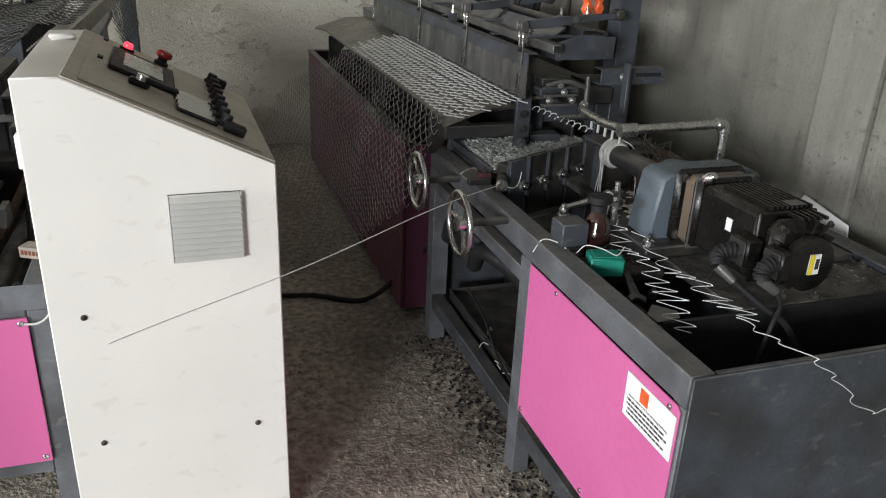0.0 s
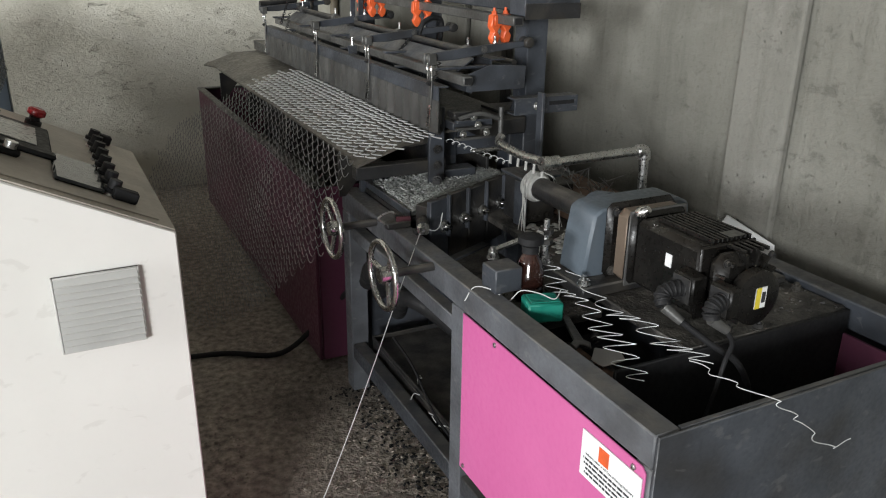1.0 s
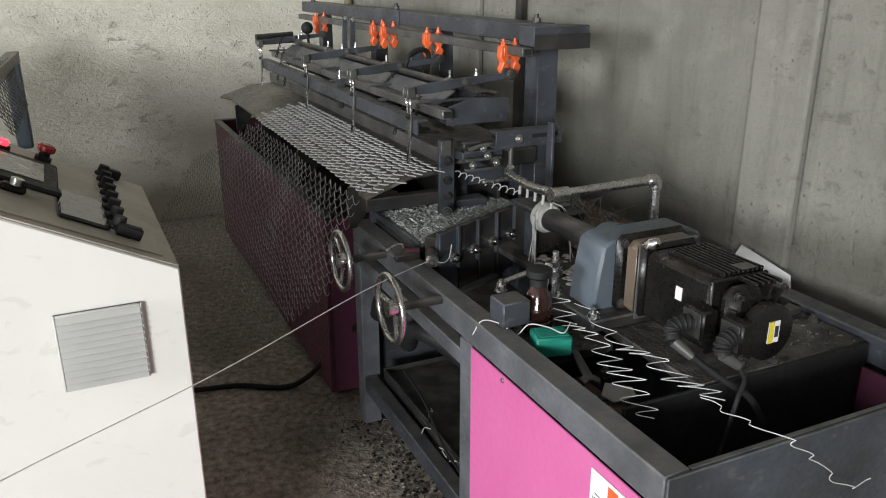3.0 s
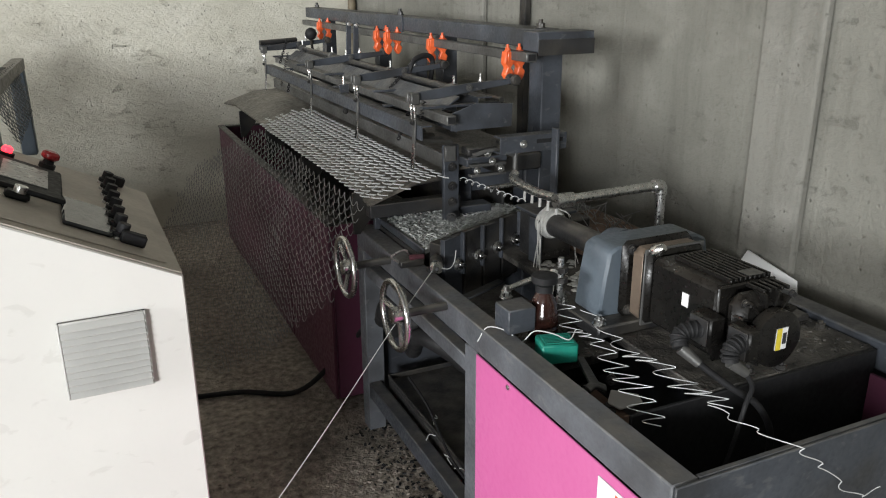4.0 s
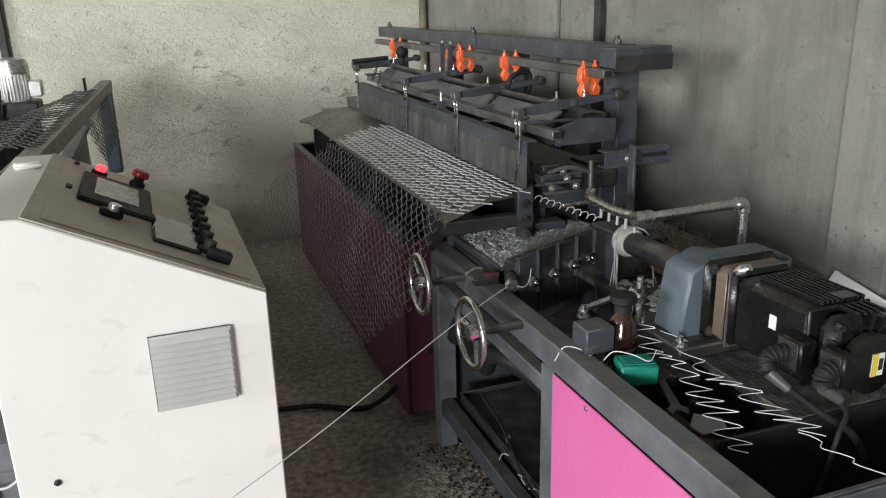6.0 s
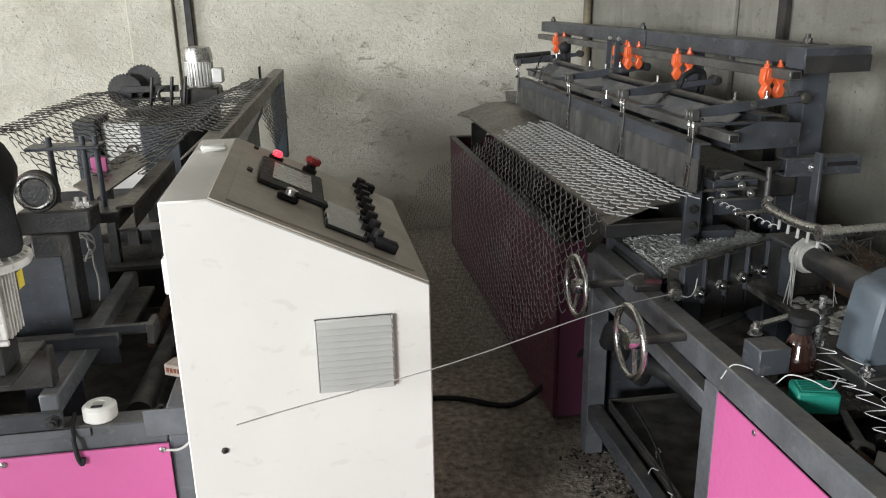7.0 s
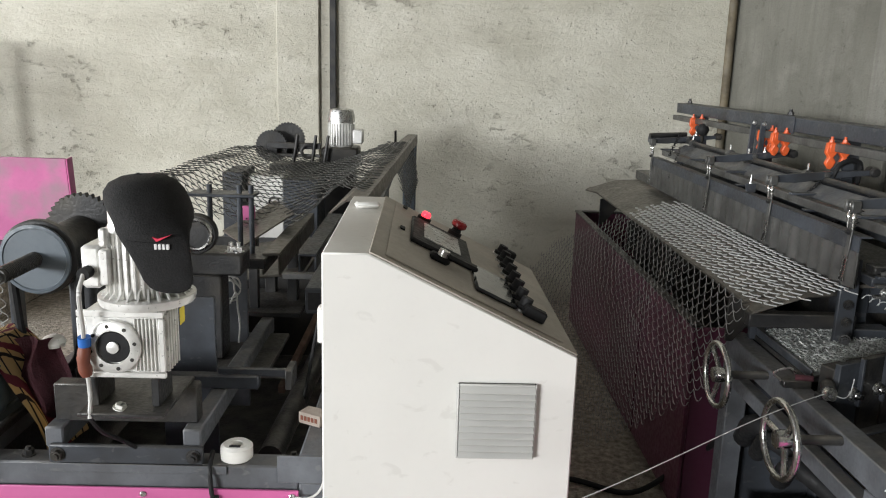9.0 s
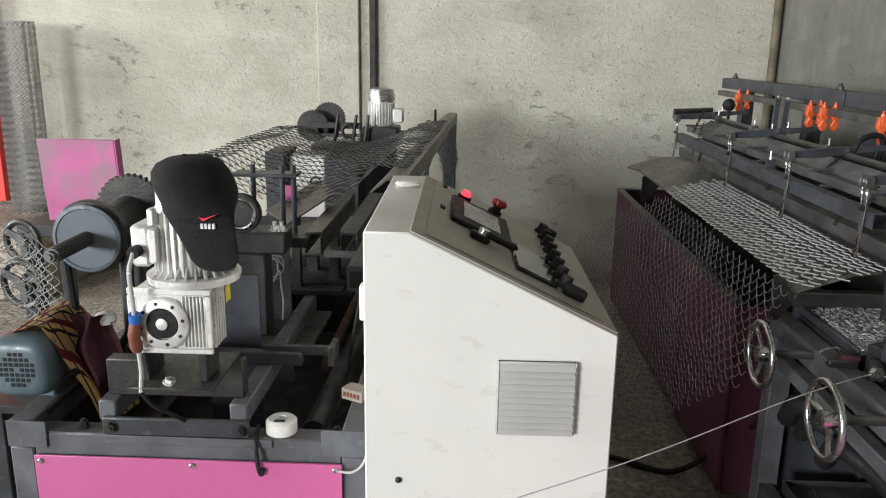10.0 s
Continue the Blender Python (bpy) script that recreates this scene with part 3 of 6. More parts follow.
def crank_arm(parent, y):
    """A tapered flat-bar lever from the rear shaft to the front, with pins and a double ball end."""
    arm = part("lever_arm", extrude(B(), [(1.418, y - 0.004, 1.138), (1.50, y - 0.004, 1.139), (1.60, y - 0.004, 1.152), (1.755, y - 0.004, 1.17), (1.757, y - 0.004, 1.186), (1.60, y - 0.004, 1.178),
                                          (1.49, y - 0.004, 1.168), (1.424, y - 0.004, 1.16)], (0, 0.013, 0), 0.0015), STEEL, parent)
    for o in (-0.012, 0.02):
        part("lever_ball", lathe(B(), [(0.004, -0.012), (0.013, -0.01), (0.017, -0.003), (0.017, 0.003), (0.013, 0.01), (0.004, 0.012)], 16, pose(1.752, y + o, 1.18, 90, 0, 0)), DARK, arm)
    part("pivot_pin", nut(B(), (1.6, y - 0.0045, 1.166), (0, -1, 0), 0.008, 0.006, 0.004), COMB, arm)
    part("top_screw", nut(B(), (1.64, y + 0.002, 1.182), (0, 0, 1), 0.006, 0.005, 0.014), ZINC, arm)
    part("clevis", box(B(), (1.41, y - 0.02, 1.128), (1.436, y - 0.006, 1.16), 0.003), COMB, arm)
    part("clevis", box(B(), (1.41, y + 0.011, 1.128), (1.436, y + 0.023, 1.16), 0.003), COMB, arm)
    return arm


def push_rod(parent, y):
    """Two chromed rod ends, a flat turnbuckle plate and two thin rods down to the net."""
    rod = part("push_rod", extrude(B(), [(1.4255, y - 0.009, 1.1), (1.4255, y + 0.011, 1.1), (1.4225, y + 0.013, 1.02), (1.4215, y + 0.004, 1.0), (1.422, y - 0.006, 1.005)], (0.005, 0, 0), 0.001), COMB, parent)
    for o in (-0.011, 0.015):
        part("rod_end", lathe(B(), [(0.003, 1.085), (0.0035, 1.11), (0.006, 1.112), (0.006, 1.122), (0.0045, 1.124), (0.0045, 1.138), (0.0075, 1.141), (0.0075, 1.15), (0.004, 1.153)], 12, pose(1.423, y + o, 0)), CHROME, rod)
    for o, e in ((-0.004, -0.006), (0.007, 0.011)):
        part("rod_tip", tube(B(), [(1.4235, y + o, 1.01), (1.421, y + o, 0.98), (1.418, y + e, 0.942)], 0.0028, 6), CHROME, rod)
    part("plate_bolt", nut(B(), (1.421, y + 0.001, 1.075), (-1, 0, 0), 0.006, 0.005, 0.003), DARK, rod)
    return rod


def angle_bar(a, y1, w, h, th=0.004):
    """An L-shaped bar along y: a flat of width w with a leg of height h at its front edge."""
    x, y0, z = a
    bm = box(B(), (x, y0, z), (x + w, y1, z + th))
    return box(bm, (x, y0, z - h), (x + th, y1, z - 0.0005))


def build_carriage():
    c = thing("weaving_carriage", "grey steel weaving carriage with levers and long rails", "machine carriage")
    part("front_bar", angle_bar((1.43, 2.22, 1.066), 4.22, 0.034, 0.038), STEEL, c)
    tb = part("square_rail", box(B(), (1.488, 2.17, 1.075), (1.518, 4.25, 1.102), 0.002), COMB, c)
    # the shade inside the tube end is a black patch
    part("tube_bore", box(B(), (1.492, 2.1685, 1.079), (1.514, 2.1695, 1.098)), RUBBER, tb)
    part("slope_plate", extrude(B(), [(1.522, 2.3, 1.088), (1.525, 2.3, 1.092), (1.589, 2.3, 1.136), (1.591, 2.3, 1.132)], (0, 1.9, 0)), STEEL, c, "sloping sheet-steel guard")
    part("angle_rail", angle_bar((1.56, 2.26, 1.066), 4.22, 0.07, 0.03), STEEL, c)
    part("rear_rail", angle_bar((1.65, 2.3, 1.125), 4.25, 0.05, 0.045), STEEL, c)
    part("shaft", cyl(B(), (1.6, 2.28, 1.15), (1.6, 4.25, 1.15), 0.0105, seg=14), DARK, c)
    part("shaft", cyl(B(), (1.735, 2.3, 1.115), (1.735, 4.2, 1.115), 0.009, seg=14), DARK, c)
    for y in (2.3, 2.72, 3.3, 3.74, 4.2):
        part("cross_tie", box(B(), (1.47, y, 1.104), (1.73, y + 0.022, 1.112), 0.0015), STEEL, c)
    for y in (2.36, 2.9, 3.42, 3.62, 4.12):
        col = part("shaft_collar", lathe(B(), [(0.0108, -0.014), (0.018, -0.013), (0.018, 0.013), (0.0108, 0.014)], 16, pose(1.6, y, 1.15, 90, 0, 0)), COMB, c)
        part("set_screw", cyl(B(), (1.6, y, 1.167), (1.6, y, 1.19), 0.004, seg=8), ZINC, col)
        part("bearing_block", box(B(), (1.585, y - 0.012, 1.113), (1.615, y + 0.012, 1.138), 0.002), DARK, c)
    for y in (2.26, 2.77, 3.36, 4.2):
        crank_arm(c, y)
        push_rod(c, y)
    part("far_bracket", box(B(), (1.41, 4.22, 1.14), (1.6, 4.25, 1.17), 0.002), STEEL, c)
    part("far_tube", cyl(B(), (1.405, 4.2, 1.178), (1.6, 4.235, 1.185), 0.012, seg=12), DARK, c)
    hang = part("hinge_plate", extrude(B(), [(1.44, 3.02, 1.1), (1.478, 3.02, 1.1), (1.478, 3.02, 1.02), (1.462, 3.02, 0.985), (1.45, 3.02, 1.02)], (0, 0.006, 0), 0.001), STEEL, c)
    part("hinge_bolt", nut(B(), (1.46, 3.019, 1.0), (0, -1, 0), 0.008, 0.006, 0.004), DARK, hang)
    part("cone_pin", cyl(B(), (1.459, 3.023, 1.1), (1.459, 3.023, 1.13), 0.006, 0.003, 10), ZINC, hang)
    for y in (3.42, 3.52):
        br = part("brace", extrude(B(), [(1.633, y, 1.11), (1.655, y, 1.11), (1.668, y + 0.02, 1.3), (1.648, y + 0.02, 1.3)], (0, 0.012, 0), 0.001), STEEL, c)
        part("brace_bolt", nut(B(), (1.658, y + 0.019, 1.29), (0, -1, 0), 0.007, 0.006, 0.004), ZINC, br)
    ch = part("slotted_channel", box(B(), (1.64, 2.13, 0.985), (1.865, 2.136, 1.035), 0.001), STEEL, c)
    for z in (0.985, 1.03):
        part("flange", box(B(), (1.64, 2.1365, z), (1.865, 2.175, z + 0.005), 0.0005), STEEL, ch)
    # black strip on the web gives the slot's shade
    part("slot", box(B(), (1.76, 2.1285, 1.009), (1.85, 2.1295, 1.021)), RUBBER, ch)
    part("channel_bolt", nut(B(), (1.715, 2.129, 1.01), (0, -1, 0), 0.009, 0.007, 0.006), ZINC, ch)
    part("end_plate", extrude(B(), [(1.52, 2.21, 1.05), (1.72, 2.21, 1.05), (1.722, 2.21, 1.118), (1.6, 2.21, 1.126), (1.52, 2.21, 1.1)], (0, 0.005, 0), 0.0005), STEEL, c)
    for i in range(6):
        part("spacer", box(B(), (1.568, 2.34 + i * 0.07, 1.067), (1.585, 2.375 + i * 0.07, 1.085), 0.001), COMB if i % 2 else DARK, c)
    part("black_hook", tube(B(), bend([(1.7, 2.78, 1.1), (1.72, 2.79, 1.19), (1.69, 2.78, 1.215), (1.64, 2.77, 1.2), (1.62, 2.77, 1.16)]), 0.009, 8), RUBBER, c, "curved black rubber hook")
    part("hook_block", box(B(), (1.655, 2.79, 1.126), (1.7, 2.83, 1.205), 0.003), STEEL, c)
    part("black_knob", lathe(B(), [(0.006, -0.03), (0.022, -0.022), (0.031, -0.006), (0.031, 0.006), (0.022, 0.022), (0.006, 0.03)], 18, pose(1.66, 4.17, 1.215, 90, 0, 60)), RUBBER, c, "round black lever knob")
    part("knob_stem", cyl(B(), (1.662, 4.18, 1.19), (1.675, 4.2, 1.12), 0.007, seg=8), DARK, c)
    for y in (2.6, 3.15, 3.9):
        part("flat_tie", box(B(), (1.462, y, 1.072), (1.66, y + 0.025, 1.078), 0.001), STEEL, c)
    # drag chains and springs slung between the rails
    for y, a, b in ((2.77, (1.625, 1.185), (1.55, 1.11)), (2.5, (1.505, 1.06), (1.47, 0.985)), (4.02, (1.5, 1.2), (1.46, 1.1)), (3.86, (1.47, 1.07), (1.45, 0.98))):
        links = B()
        for k in range(11):
            f = k / 10
            x, z = a[0] + (b[0] - a[0]) * f, a[1] + (b[1] - a[1]) * f
            ring(links, (x, y + 0.004 * (k % 2), z), (k % 2, 1 - k % 2, 0.3), 0.0055, 0.0022, 10, 5)
        part("chain", links, RUBBER, c)
    for y, x0 in ((2.34, 1.5), (3.9, 1.47)):
        pts = [(x0 + 0.006 * math.cos(k * 1.3) - k * 0.0006, y + 0.006 * math.sin(k * 1.3), 1.15 - k * 0.0022) for k in range(70)]
        part("spring", tube(B(), pts, 0.0018, 4), DARK, c)
    # corrugated comb, hinged on the front bar; its space has the hinge line at its origin
    bm = B()
    n = 240
    top, bot = [], []
    for i in range(n + 1):
        y = i / n * 2.0
        d = 0.006 * math.sin(i * 2 * math.pi / 8)
        top.append((-0.002 + d * 0.2, y, 0.0))
        bot.append((-0.002 + d, y, -0.098))
    for sgn in (0.0, 0.004):
        va = [bm.verts.new((x + sgn, y, z)) for x, y, z in top]
        vb = [bm.verts.new((x + sgn, y, z)) for x, y, z in bot]
        for i in range(n):
            bm.faces.new((va[i], va[i + 1], vb[i + 1], vb[i]))
    comb = part("comb_plate", bm, COMB, c, "corrugated steel comb plate", pose(1.43, 2.21, 1.028))
    return c, comb


def build_side_bracket():
    s = thing("end_bracket", "dark steel end bracket with large bolts", "bracket")
    part("bracket_plate", box(B(), (1.437, 2.29, 0.745), (1.49, 2.305, 0.993), 0.003), STEEL, s)
    for z in (0.815, 0.865, 0.925):
        part("bolt", nut(B(), (1.465, 2.29, z), (0, -1, 0), 0.011, 0.008, 0.006), DARK, s)
    part("bolt", nut(B(), (1.435, 2.23, 0.785), (-0.4, -0.9, 0), 0.011, 0.01, 0.006), DARK, s)
    part("block_cap", box(B(), (1.437, 2.275, 0.945), (1.472, 2.2895, 0.993), 0.002), COMB, s)
    for z in (0.905, 0.935, 0.958):
        part("guide_strip", box(B(), (1.491, 2.21, z), (1.61, 2.23, z + 0.008), 0.001), COMB if z < 0.94 else STEEL, s)
    for x, z in ((1.51, 0.925), (1.545, 0.975), (1.59, 0.925), (1.56, 0.95)):
        part("bolt", nut(B(), (x, 2.209, z), (0, -1, 0), 0.009, 0.007, 0.006), ZINC, s)
    part("guide_block", box(B(), (1.491, 2.24, 0.93), (1.63, 2.33, 0.956), 0.003), STEEL, s)
    part("guide_block", box(B(), (1.5, 2.25, 0.961), (1.6, 2.3, 0.985), 0.004), DARK, s)
    part("clamp_rod", tube(B(), bend([(1.5, 2.22, 0.97), (1.56, 2.2, 0.985), (1.63, 2.2, 0.965)]), 0.007, 8), COMB, s)
    part("clamp_screw", cyl(B(), (1.635, 2.2, 0.9), (1.635, 2.2, 1.0), 0.008, seg=10), COMB, s)
    part("handle_bar", box(B(), (1.515, 2.15, 0.878), (1.63, 2.165, 0.89), 0.003), ZINC, s)
    part("lower_block", box(B(), (1.5, 2.32, 0.745), (1.62, 2.38, 0.785), 0.003), STEEL, s)
    part("shelf", box(B(), (1.491, 2.2, 0.72), (1.62, 2.259, 0.75), 0.003), STEEL, s)
    part("support_strip", box(B(), (1.69, 2.06, 0.8), (1.7, 2.09, 1.06), 0.002), STEEL, s)
    part("support_foot", box(B(), (1.62, 2.0, 0.72), (1.78, 2.14, 0.8), 0.004), DARK, s)


def handwheel(m):
    w = thing("handwheel", "shiny chromed three-spoke handwheel on a dark shaft", "handwheel", m, "handwheels")
    part("rim", ring(B(), (0, 0, 0), (1, 0, 0), 0.083, 0.008, 44, 12), CHROME, w)
    bm = B()
    for k in range(3):
        a = 2.2 + k * 2 * math.pi / 3
        tube(bm, [(0.01, 0.015 * math.cos(a), 0.015 * math.sin(a)), (0.004, 0.082 * math.cos(a), 0.082 * math.sin(a))], 0.007, 8)
    part("spokes", bm, CHROME, w)
    part("hub", lathe(B(), [(0.012, -0.012), (0.02, -0.01), (0.022, 0.01), (0.016, 0.03)], 18, pose(0, 0, 0, 0, 90, 0)), CHROME, w)
    part("shaft", cyl(B(), (0.03, 0, 0), (0.17, 0, 0), 0.011, seg=12), DARK, w)
    return w


# ---- wire forming unit, in front of the weaving bed ----
def build_frame():
    f = thing("wire_forming_machine", "grey painted steel forming machine with a long pink side panel", "machine")
    x0, x1, y0, y1, zt = 1.21, 2.02, 0.955, 2.47, 0.72
    for lo, hi in (((x0, 1.62, 0.0), (x0 + 0.05, 1.68, 0.652)), ((x0, y1 - 0.06, 0.0), (x0 + 0.06, y1, 0.652)), ((x1 - 0.05, 1.62, 0.0), (x1, 1.68, 0.66)),
                   ((x1 - 0.06, y1 - 0.06, 0.0), (x1, y1, 0.652)), ((x0, y0, 0.0), (x0 + 0.04, y0 + 0.04, 0.652)), ((x1 - 0.05, y0, 0.0), (x1, y0 + 0.05, 0.652))):
        part("post", box(B(), lo, hi, 0.003), DUSTYSTEEL, f)
    # top rails: folded channels with a flat top
    part("top_rail", extrude(B(), [(x0, y0, 0.653), (x0, y0, zt), (x0 + 0.055, y0, zt), (x0 + 0.055, y0, 0.653)], (0, y1 - y0, 0), 0.003), DUSTYSTEEL, f)
    part("top_rail", box(B(), (x1 - 0.06, y0, 0.653), (x1, y1, zt), 0.004), STEEL, f)
    part("top_rail", box(B(), (x0 + 0.056, y1 - 0.05, 0.653), (x1 - 0.061, y1, zt), 0.004), STEEL, f)
    part("front_plate", box(B(), (x0 + 0.002, y0 - 0.008, 0.1), (x1, y0 - 0.001, zt), 0.002), STEEL, f, "dented dark grey front plate")
    part("front_lip", box(B(), (x0 + 0.056, y0, 0.69), (x1 - 0.061, y0 + 0.012, zt), 0.002), STEEL, f)
    part("mid_rail", box(B(), (x0 + 0.004, 1.681, 0.57), (x0 + 0.04, y1 - 0.061, 0.612), 0.003), DUSTYSTEEL, f)
    part("low_rail", box(B(), (x0 + 0.002, y0 + 0.041, 0.13), (x0 + 0.045, 1.619, 0.185), 0.003), STEEL, f)
    part("low_rail", box(B(), (x0 + 0.002, 1.681, 0.13), (x0 + 0.045, y1 - 0.061, 0.185), 0.003), STEEL, f)
    part("side_sheet", box(B(), (x0 + 0.02, y1 - 0.002, 0.02), (x1 - 0.02, y1 + 0.004, 0.66), 0.001), STEEL, f)
    panel = part("pink_panel", extrude(B(), [(1.2055, 0.962, 0.225), (1.2055, 1.612, 0.225), (1.2055, 1.612, 0.6525), (1.2055, 0.972, 0.6525), (1.2055, 0.962, 0.6425)], (0.004, 0, 0), 0.0008),
                 PINK, f, "glossy pink enamelled side panel")
    for y, z in ((1.46, 0.642), (0.99, 0.64), (1.59, 0.24), (1.0, 0.25), (1.25, 0.24)):
        part("screw", lathe(B(), [(0.006, 0), (0.006, 0.003), (0.003, 0.005)], 10, pose(1.2055, y, z, 0, -90, 0)), ZINC, panel)
    # inner pink panel, its colour darkened for the shade inside the frame
    part("inner_panel", box(B(), (1.94, 0.99, 0.4), (1.948, 1.168, 0.65), 0.001), SHADEDPINK, f)
    part("far_panel", box(B(), (x1 - 0.02, 0.99, 0.12), (x1 - 0.012, y1 - 0.07, 0.655), 0.001), STEEL, f)
    part("trough_floor", box(B(), (x0 + 0.046, y0 + 0.02, 0.15), (x1 - 0.07, y1 - 0.07, 0.16), 0.001), DARK, f)
    part("bed_plate", box(B(), (1.485, 1.18, 0.685), (1.955, 1.7, 0.705), 0.003), BED, f, "dusty oily motor mounting plate")
    part("bed_edge", box(B(), (1.3, 1.17, 0.42), (1.955, 1.179, 0.704), 0.002), RUBBER, f)
    part("bed_plate", box(B(), (1.266, 1.701, 0.596), (1.53, 2.145, 0.615), 0.003), BED, f)
    part("bed_plate", box(B(), (1.531, 1.701, 0.685), (1.955, 2.145, 0.705), 0.003), BED, f)
    part("bed_plate", box(B(), (1.266, 2.146, 0.685), (1.955, 2.4, 0.705), 0.003), DARK, f)
    part("tray_rest", box(B(), (1.266, 2.13, 0.616), (1.53, 2.1455, 0.721), 0.002), DARK, f)
    part("bed_plate", box(B(), (1.27, 1.45, 0.655), (1.484, 1.7, 0.68), 0.003), BED, f)
    part("ledge", box(B(), (1.27, 1.25, 0.6), (1.4, 1.42, 0.615), 0.002), RUST, f)
    for x, y in ((1.62, 1.21), (1.69, 1.19), (1.9, 1.45), (1.87, 1.38), (1.93, 1.3)):
        part("bolt", nut(B(), (x, y, 0.705), (0, 0, 1), 0.011, 0.01, 0.006), DARK, f)
    part("stop_block", box(B(), (1.8, 1.34, 0.706), (1.94, 1.42, 0.722), 0.003), DARK, f)
    # sign on the pink panel
    s = solo("maker_sign", box(B(), (1.1955, 0.965, 0.535), (1.1985, 1.13, 0.632), 0.0005), PAPER, "white maker's sign with an orange square on the pink panel", "sign", smooth=False)
    s.matrix_basis = pose(0.0068, 0, 0)
    part("logo", box(B(), (1.1945, 1.05, 0.594), (1.1953, 1.078, 0.625)), ORANGE, s, smooth=False)
    words = bpy.data.curves.new("sign_text", "FONT")
    words.body, words.size, words.extrude, words.align_x = "Industry Leader in All Type of Fencing Machinery", 0.0068, 0.0002, "CENTER"
    words.materials.append(INK)
    line = new("sign_text", words)
    line.parent, line.matrix_basis = s, Matrix.Translation((1.1951, 1.0475, 0.5855)) @ pose(0, 0, 0, 90, 0, -90)
    for k, (a, b, h) in enumerate(((0.99, 1.12, 0.004), (0.98, 1.118, 0.004), (1.0, 1.112, 0.004), (0.985, 1.115, 0.004))):
        z = 0.575 - k * 0.0098
        bm = B()
        y = a
        rnd = random.Random(k)
        while y < b:
            w = rnd.uniform(0.006, 0.016)
            box(bm, (1.1945, y, z), (1.1953, min(y + w, b), z + h))
            y += w + 0.003
        part("text_line", bm, INK, s, smooth=False)


def build_forming_block():
    f = thing("wire_straightener", "dark steel wire straightener block with a row of bolts", "wire straightener", pose(1.297, 1.982, 0, 0, 0, 24.5))
    for i in range(4):
        a = i * 0.0885
        part("block_plate", box(B(), (a, 0.0, 0.616), (a + 0.078, 0.016, 0.803 + 0.004 * (i % 2)), 0.002), STEEL if i == 0 else DARK, f)
        part("strap", box(B(), (a + 0.066, -0.012, 0.69), (a + 0.074, -0.0005, 0.812), 0.001), STEEL, f)
        part("bolt", nut(B(), (a + 0.055, -0.001, 0.722 + 0.002 * i), (0, -1, 0), 0.0135, 0.012, 0.012), CHROME, f)
        part("washer", lathe(B(), [(0.008, 0), (0.019, 0.0005), (0.019, 0.003), (0.008, 0.0035)], 18, pose(a + 0.055, -0.0012, 0.722 + 0.002 * i, 90, 0, 0)), ZINC, f)
        part("rear_block", box(B(), (a + 0.004, 0.017, 0.616), (a + 0.072, 0.06, 0.785), 0.003), DARK, f)
    part("base_foot", box(B(), (-0.01, -0.03, 0.616), (0.24, -0.001, 0.624), 0.002), STEEL, f)
    # guide roller and its bracket
    g = thing("wire_guide", "small pale wire guide roller on a dark bracket", "wire guide")
    part("roller", lathe(B(), [(0.005, -0.008), (0.016, -0.008), (0.0145, -0.003), (0.0145, 0.003), (0.016, 0.008), (0.005, 0.009)], 24, pose(1.25, 1.93, 0.751, 75, 0, 20)), ZINC, g)
    part("roller_pin", cyl(B(), (1.247, 1.921, 0.7515), (1.244, 1.914, 0.7525), 0.005, seg=8), DARK, g)
    part("housing", cyl(B(), (1.254, 1.941, 0.7505), (1.275, 1.99, 0.748), 0.017, seg=16), DARK, g)
    part("support", box(B(), (1.245, 1.965, 0.7205), (1.275, 1.99, 0.735), 0.002), DARK, g)
    part("bracket_arm", box(B(), (1.19, 2.035, 0.7205), (1.262, 2.06, 0.74), 0.003), DARK, g)
    part("red_grip", cyl(B(), (1.215, 2.03, 0.752), (1.25, 2.01, 0.757), 0.008, 0.007, 10), MAROONCLOTH, g, "dark red grip")
    part("clip_wire", tube(B(), bend([(1.19, 2.05, 0.735), (1.17, 2.05, 0.755), (1.205, 2.04, 0.772), (1.225, 2.04, 0.745)]), 0.003, 6), ZINC, g)
    part("feed_stub", tube(B(), bend([(1.255, 1.925, 0.752), (1.285, 1.93, 0.742), (1.31, 1.95, 0.748), (1.325, 1.968, 0.775)], 5), 0.0013, 5), WIRE, g)
    t = thing("clippings_tray", "steel tray full of short wire clippings", "tray")
    part("tray_floor", extrude(B(), [(1.266, 2.065, 0.7215), (1.71, 2.262, 0.7215), (1.71, 2.4, 0.7215), (1.266, 2.4, 0.7215)], (0, 0, 0.0135)), DARK, t)
    part("tray_wall", box(B(), (1.266, 2.06, 0.7355), (1.274, 2.398, 0.76), 0.003), STEEL, t)
    part("tray_wall", box(B(), (1.25, 2.4, 0.7215), (1.42, 2.42, 0.765), 0.003), STEEL, t)
    part("corner_plate", extrude(B(), [(1.25, 2.3, 0.767), (1.25, 2.42, 0.767), (1.3, 2.42, 0.767)], (0, 0, 0.004)), STEEL, t)
    bm = B()
    rnd = random.Random(4)
    g = {}
    for i in range(31):
        for j in range(31):
            x = 1.276 + i / 30 * 0.43
            y = 2.07 + (x - 1.3) * 0.45 * (1 - j / 30) + j / 30 * 0.325
            g[i, j] = bm.verts.new((x, y, 0.75 + 0.009 * noise.noise(Vector((x * 30, y * 30, 0))) + 0.008 * noise.noise(Vector((x * 9, y * 9, 4)))))
    for i in range(30):
        for j in range(30):
            bm.faces.new((g[i, j], g[i + 1, j], g[i + 1, j + 1], g[i, j + 1]))
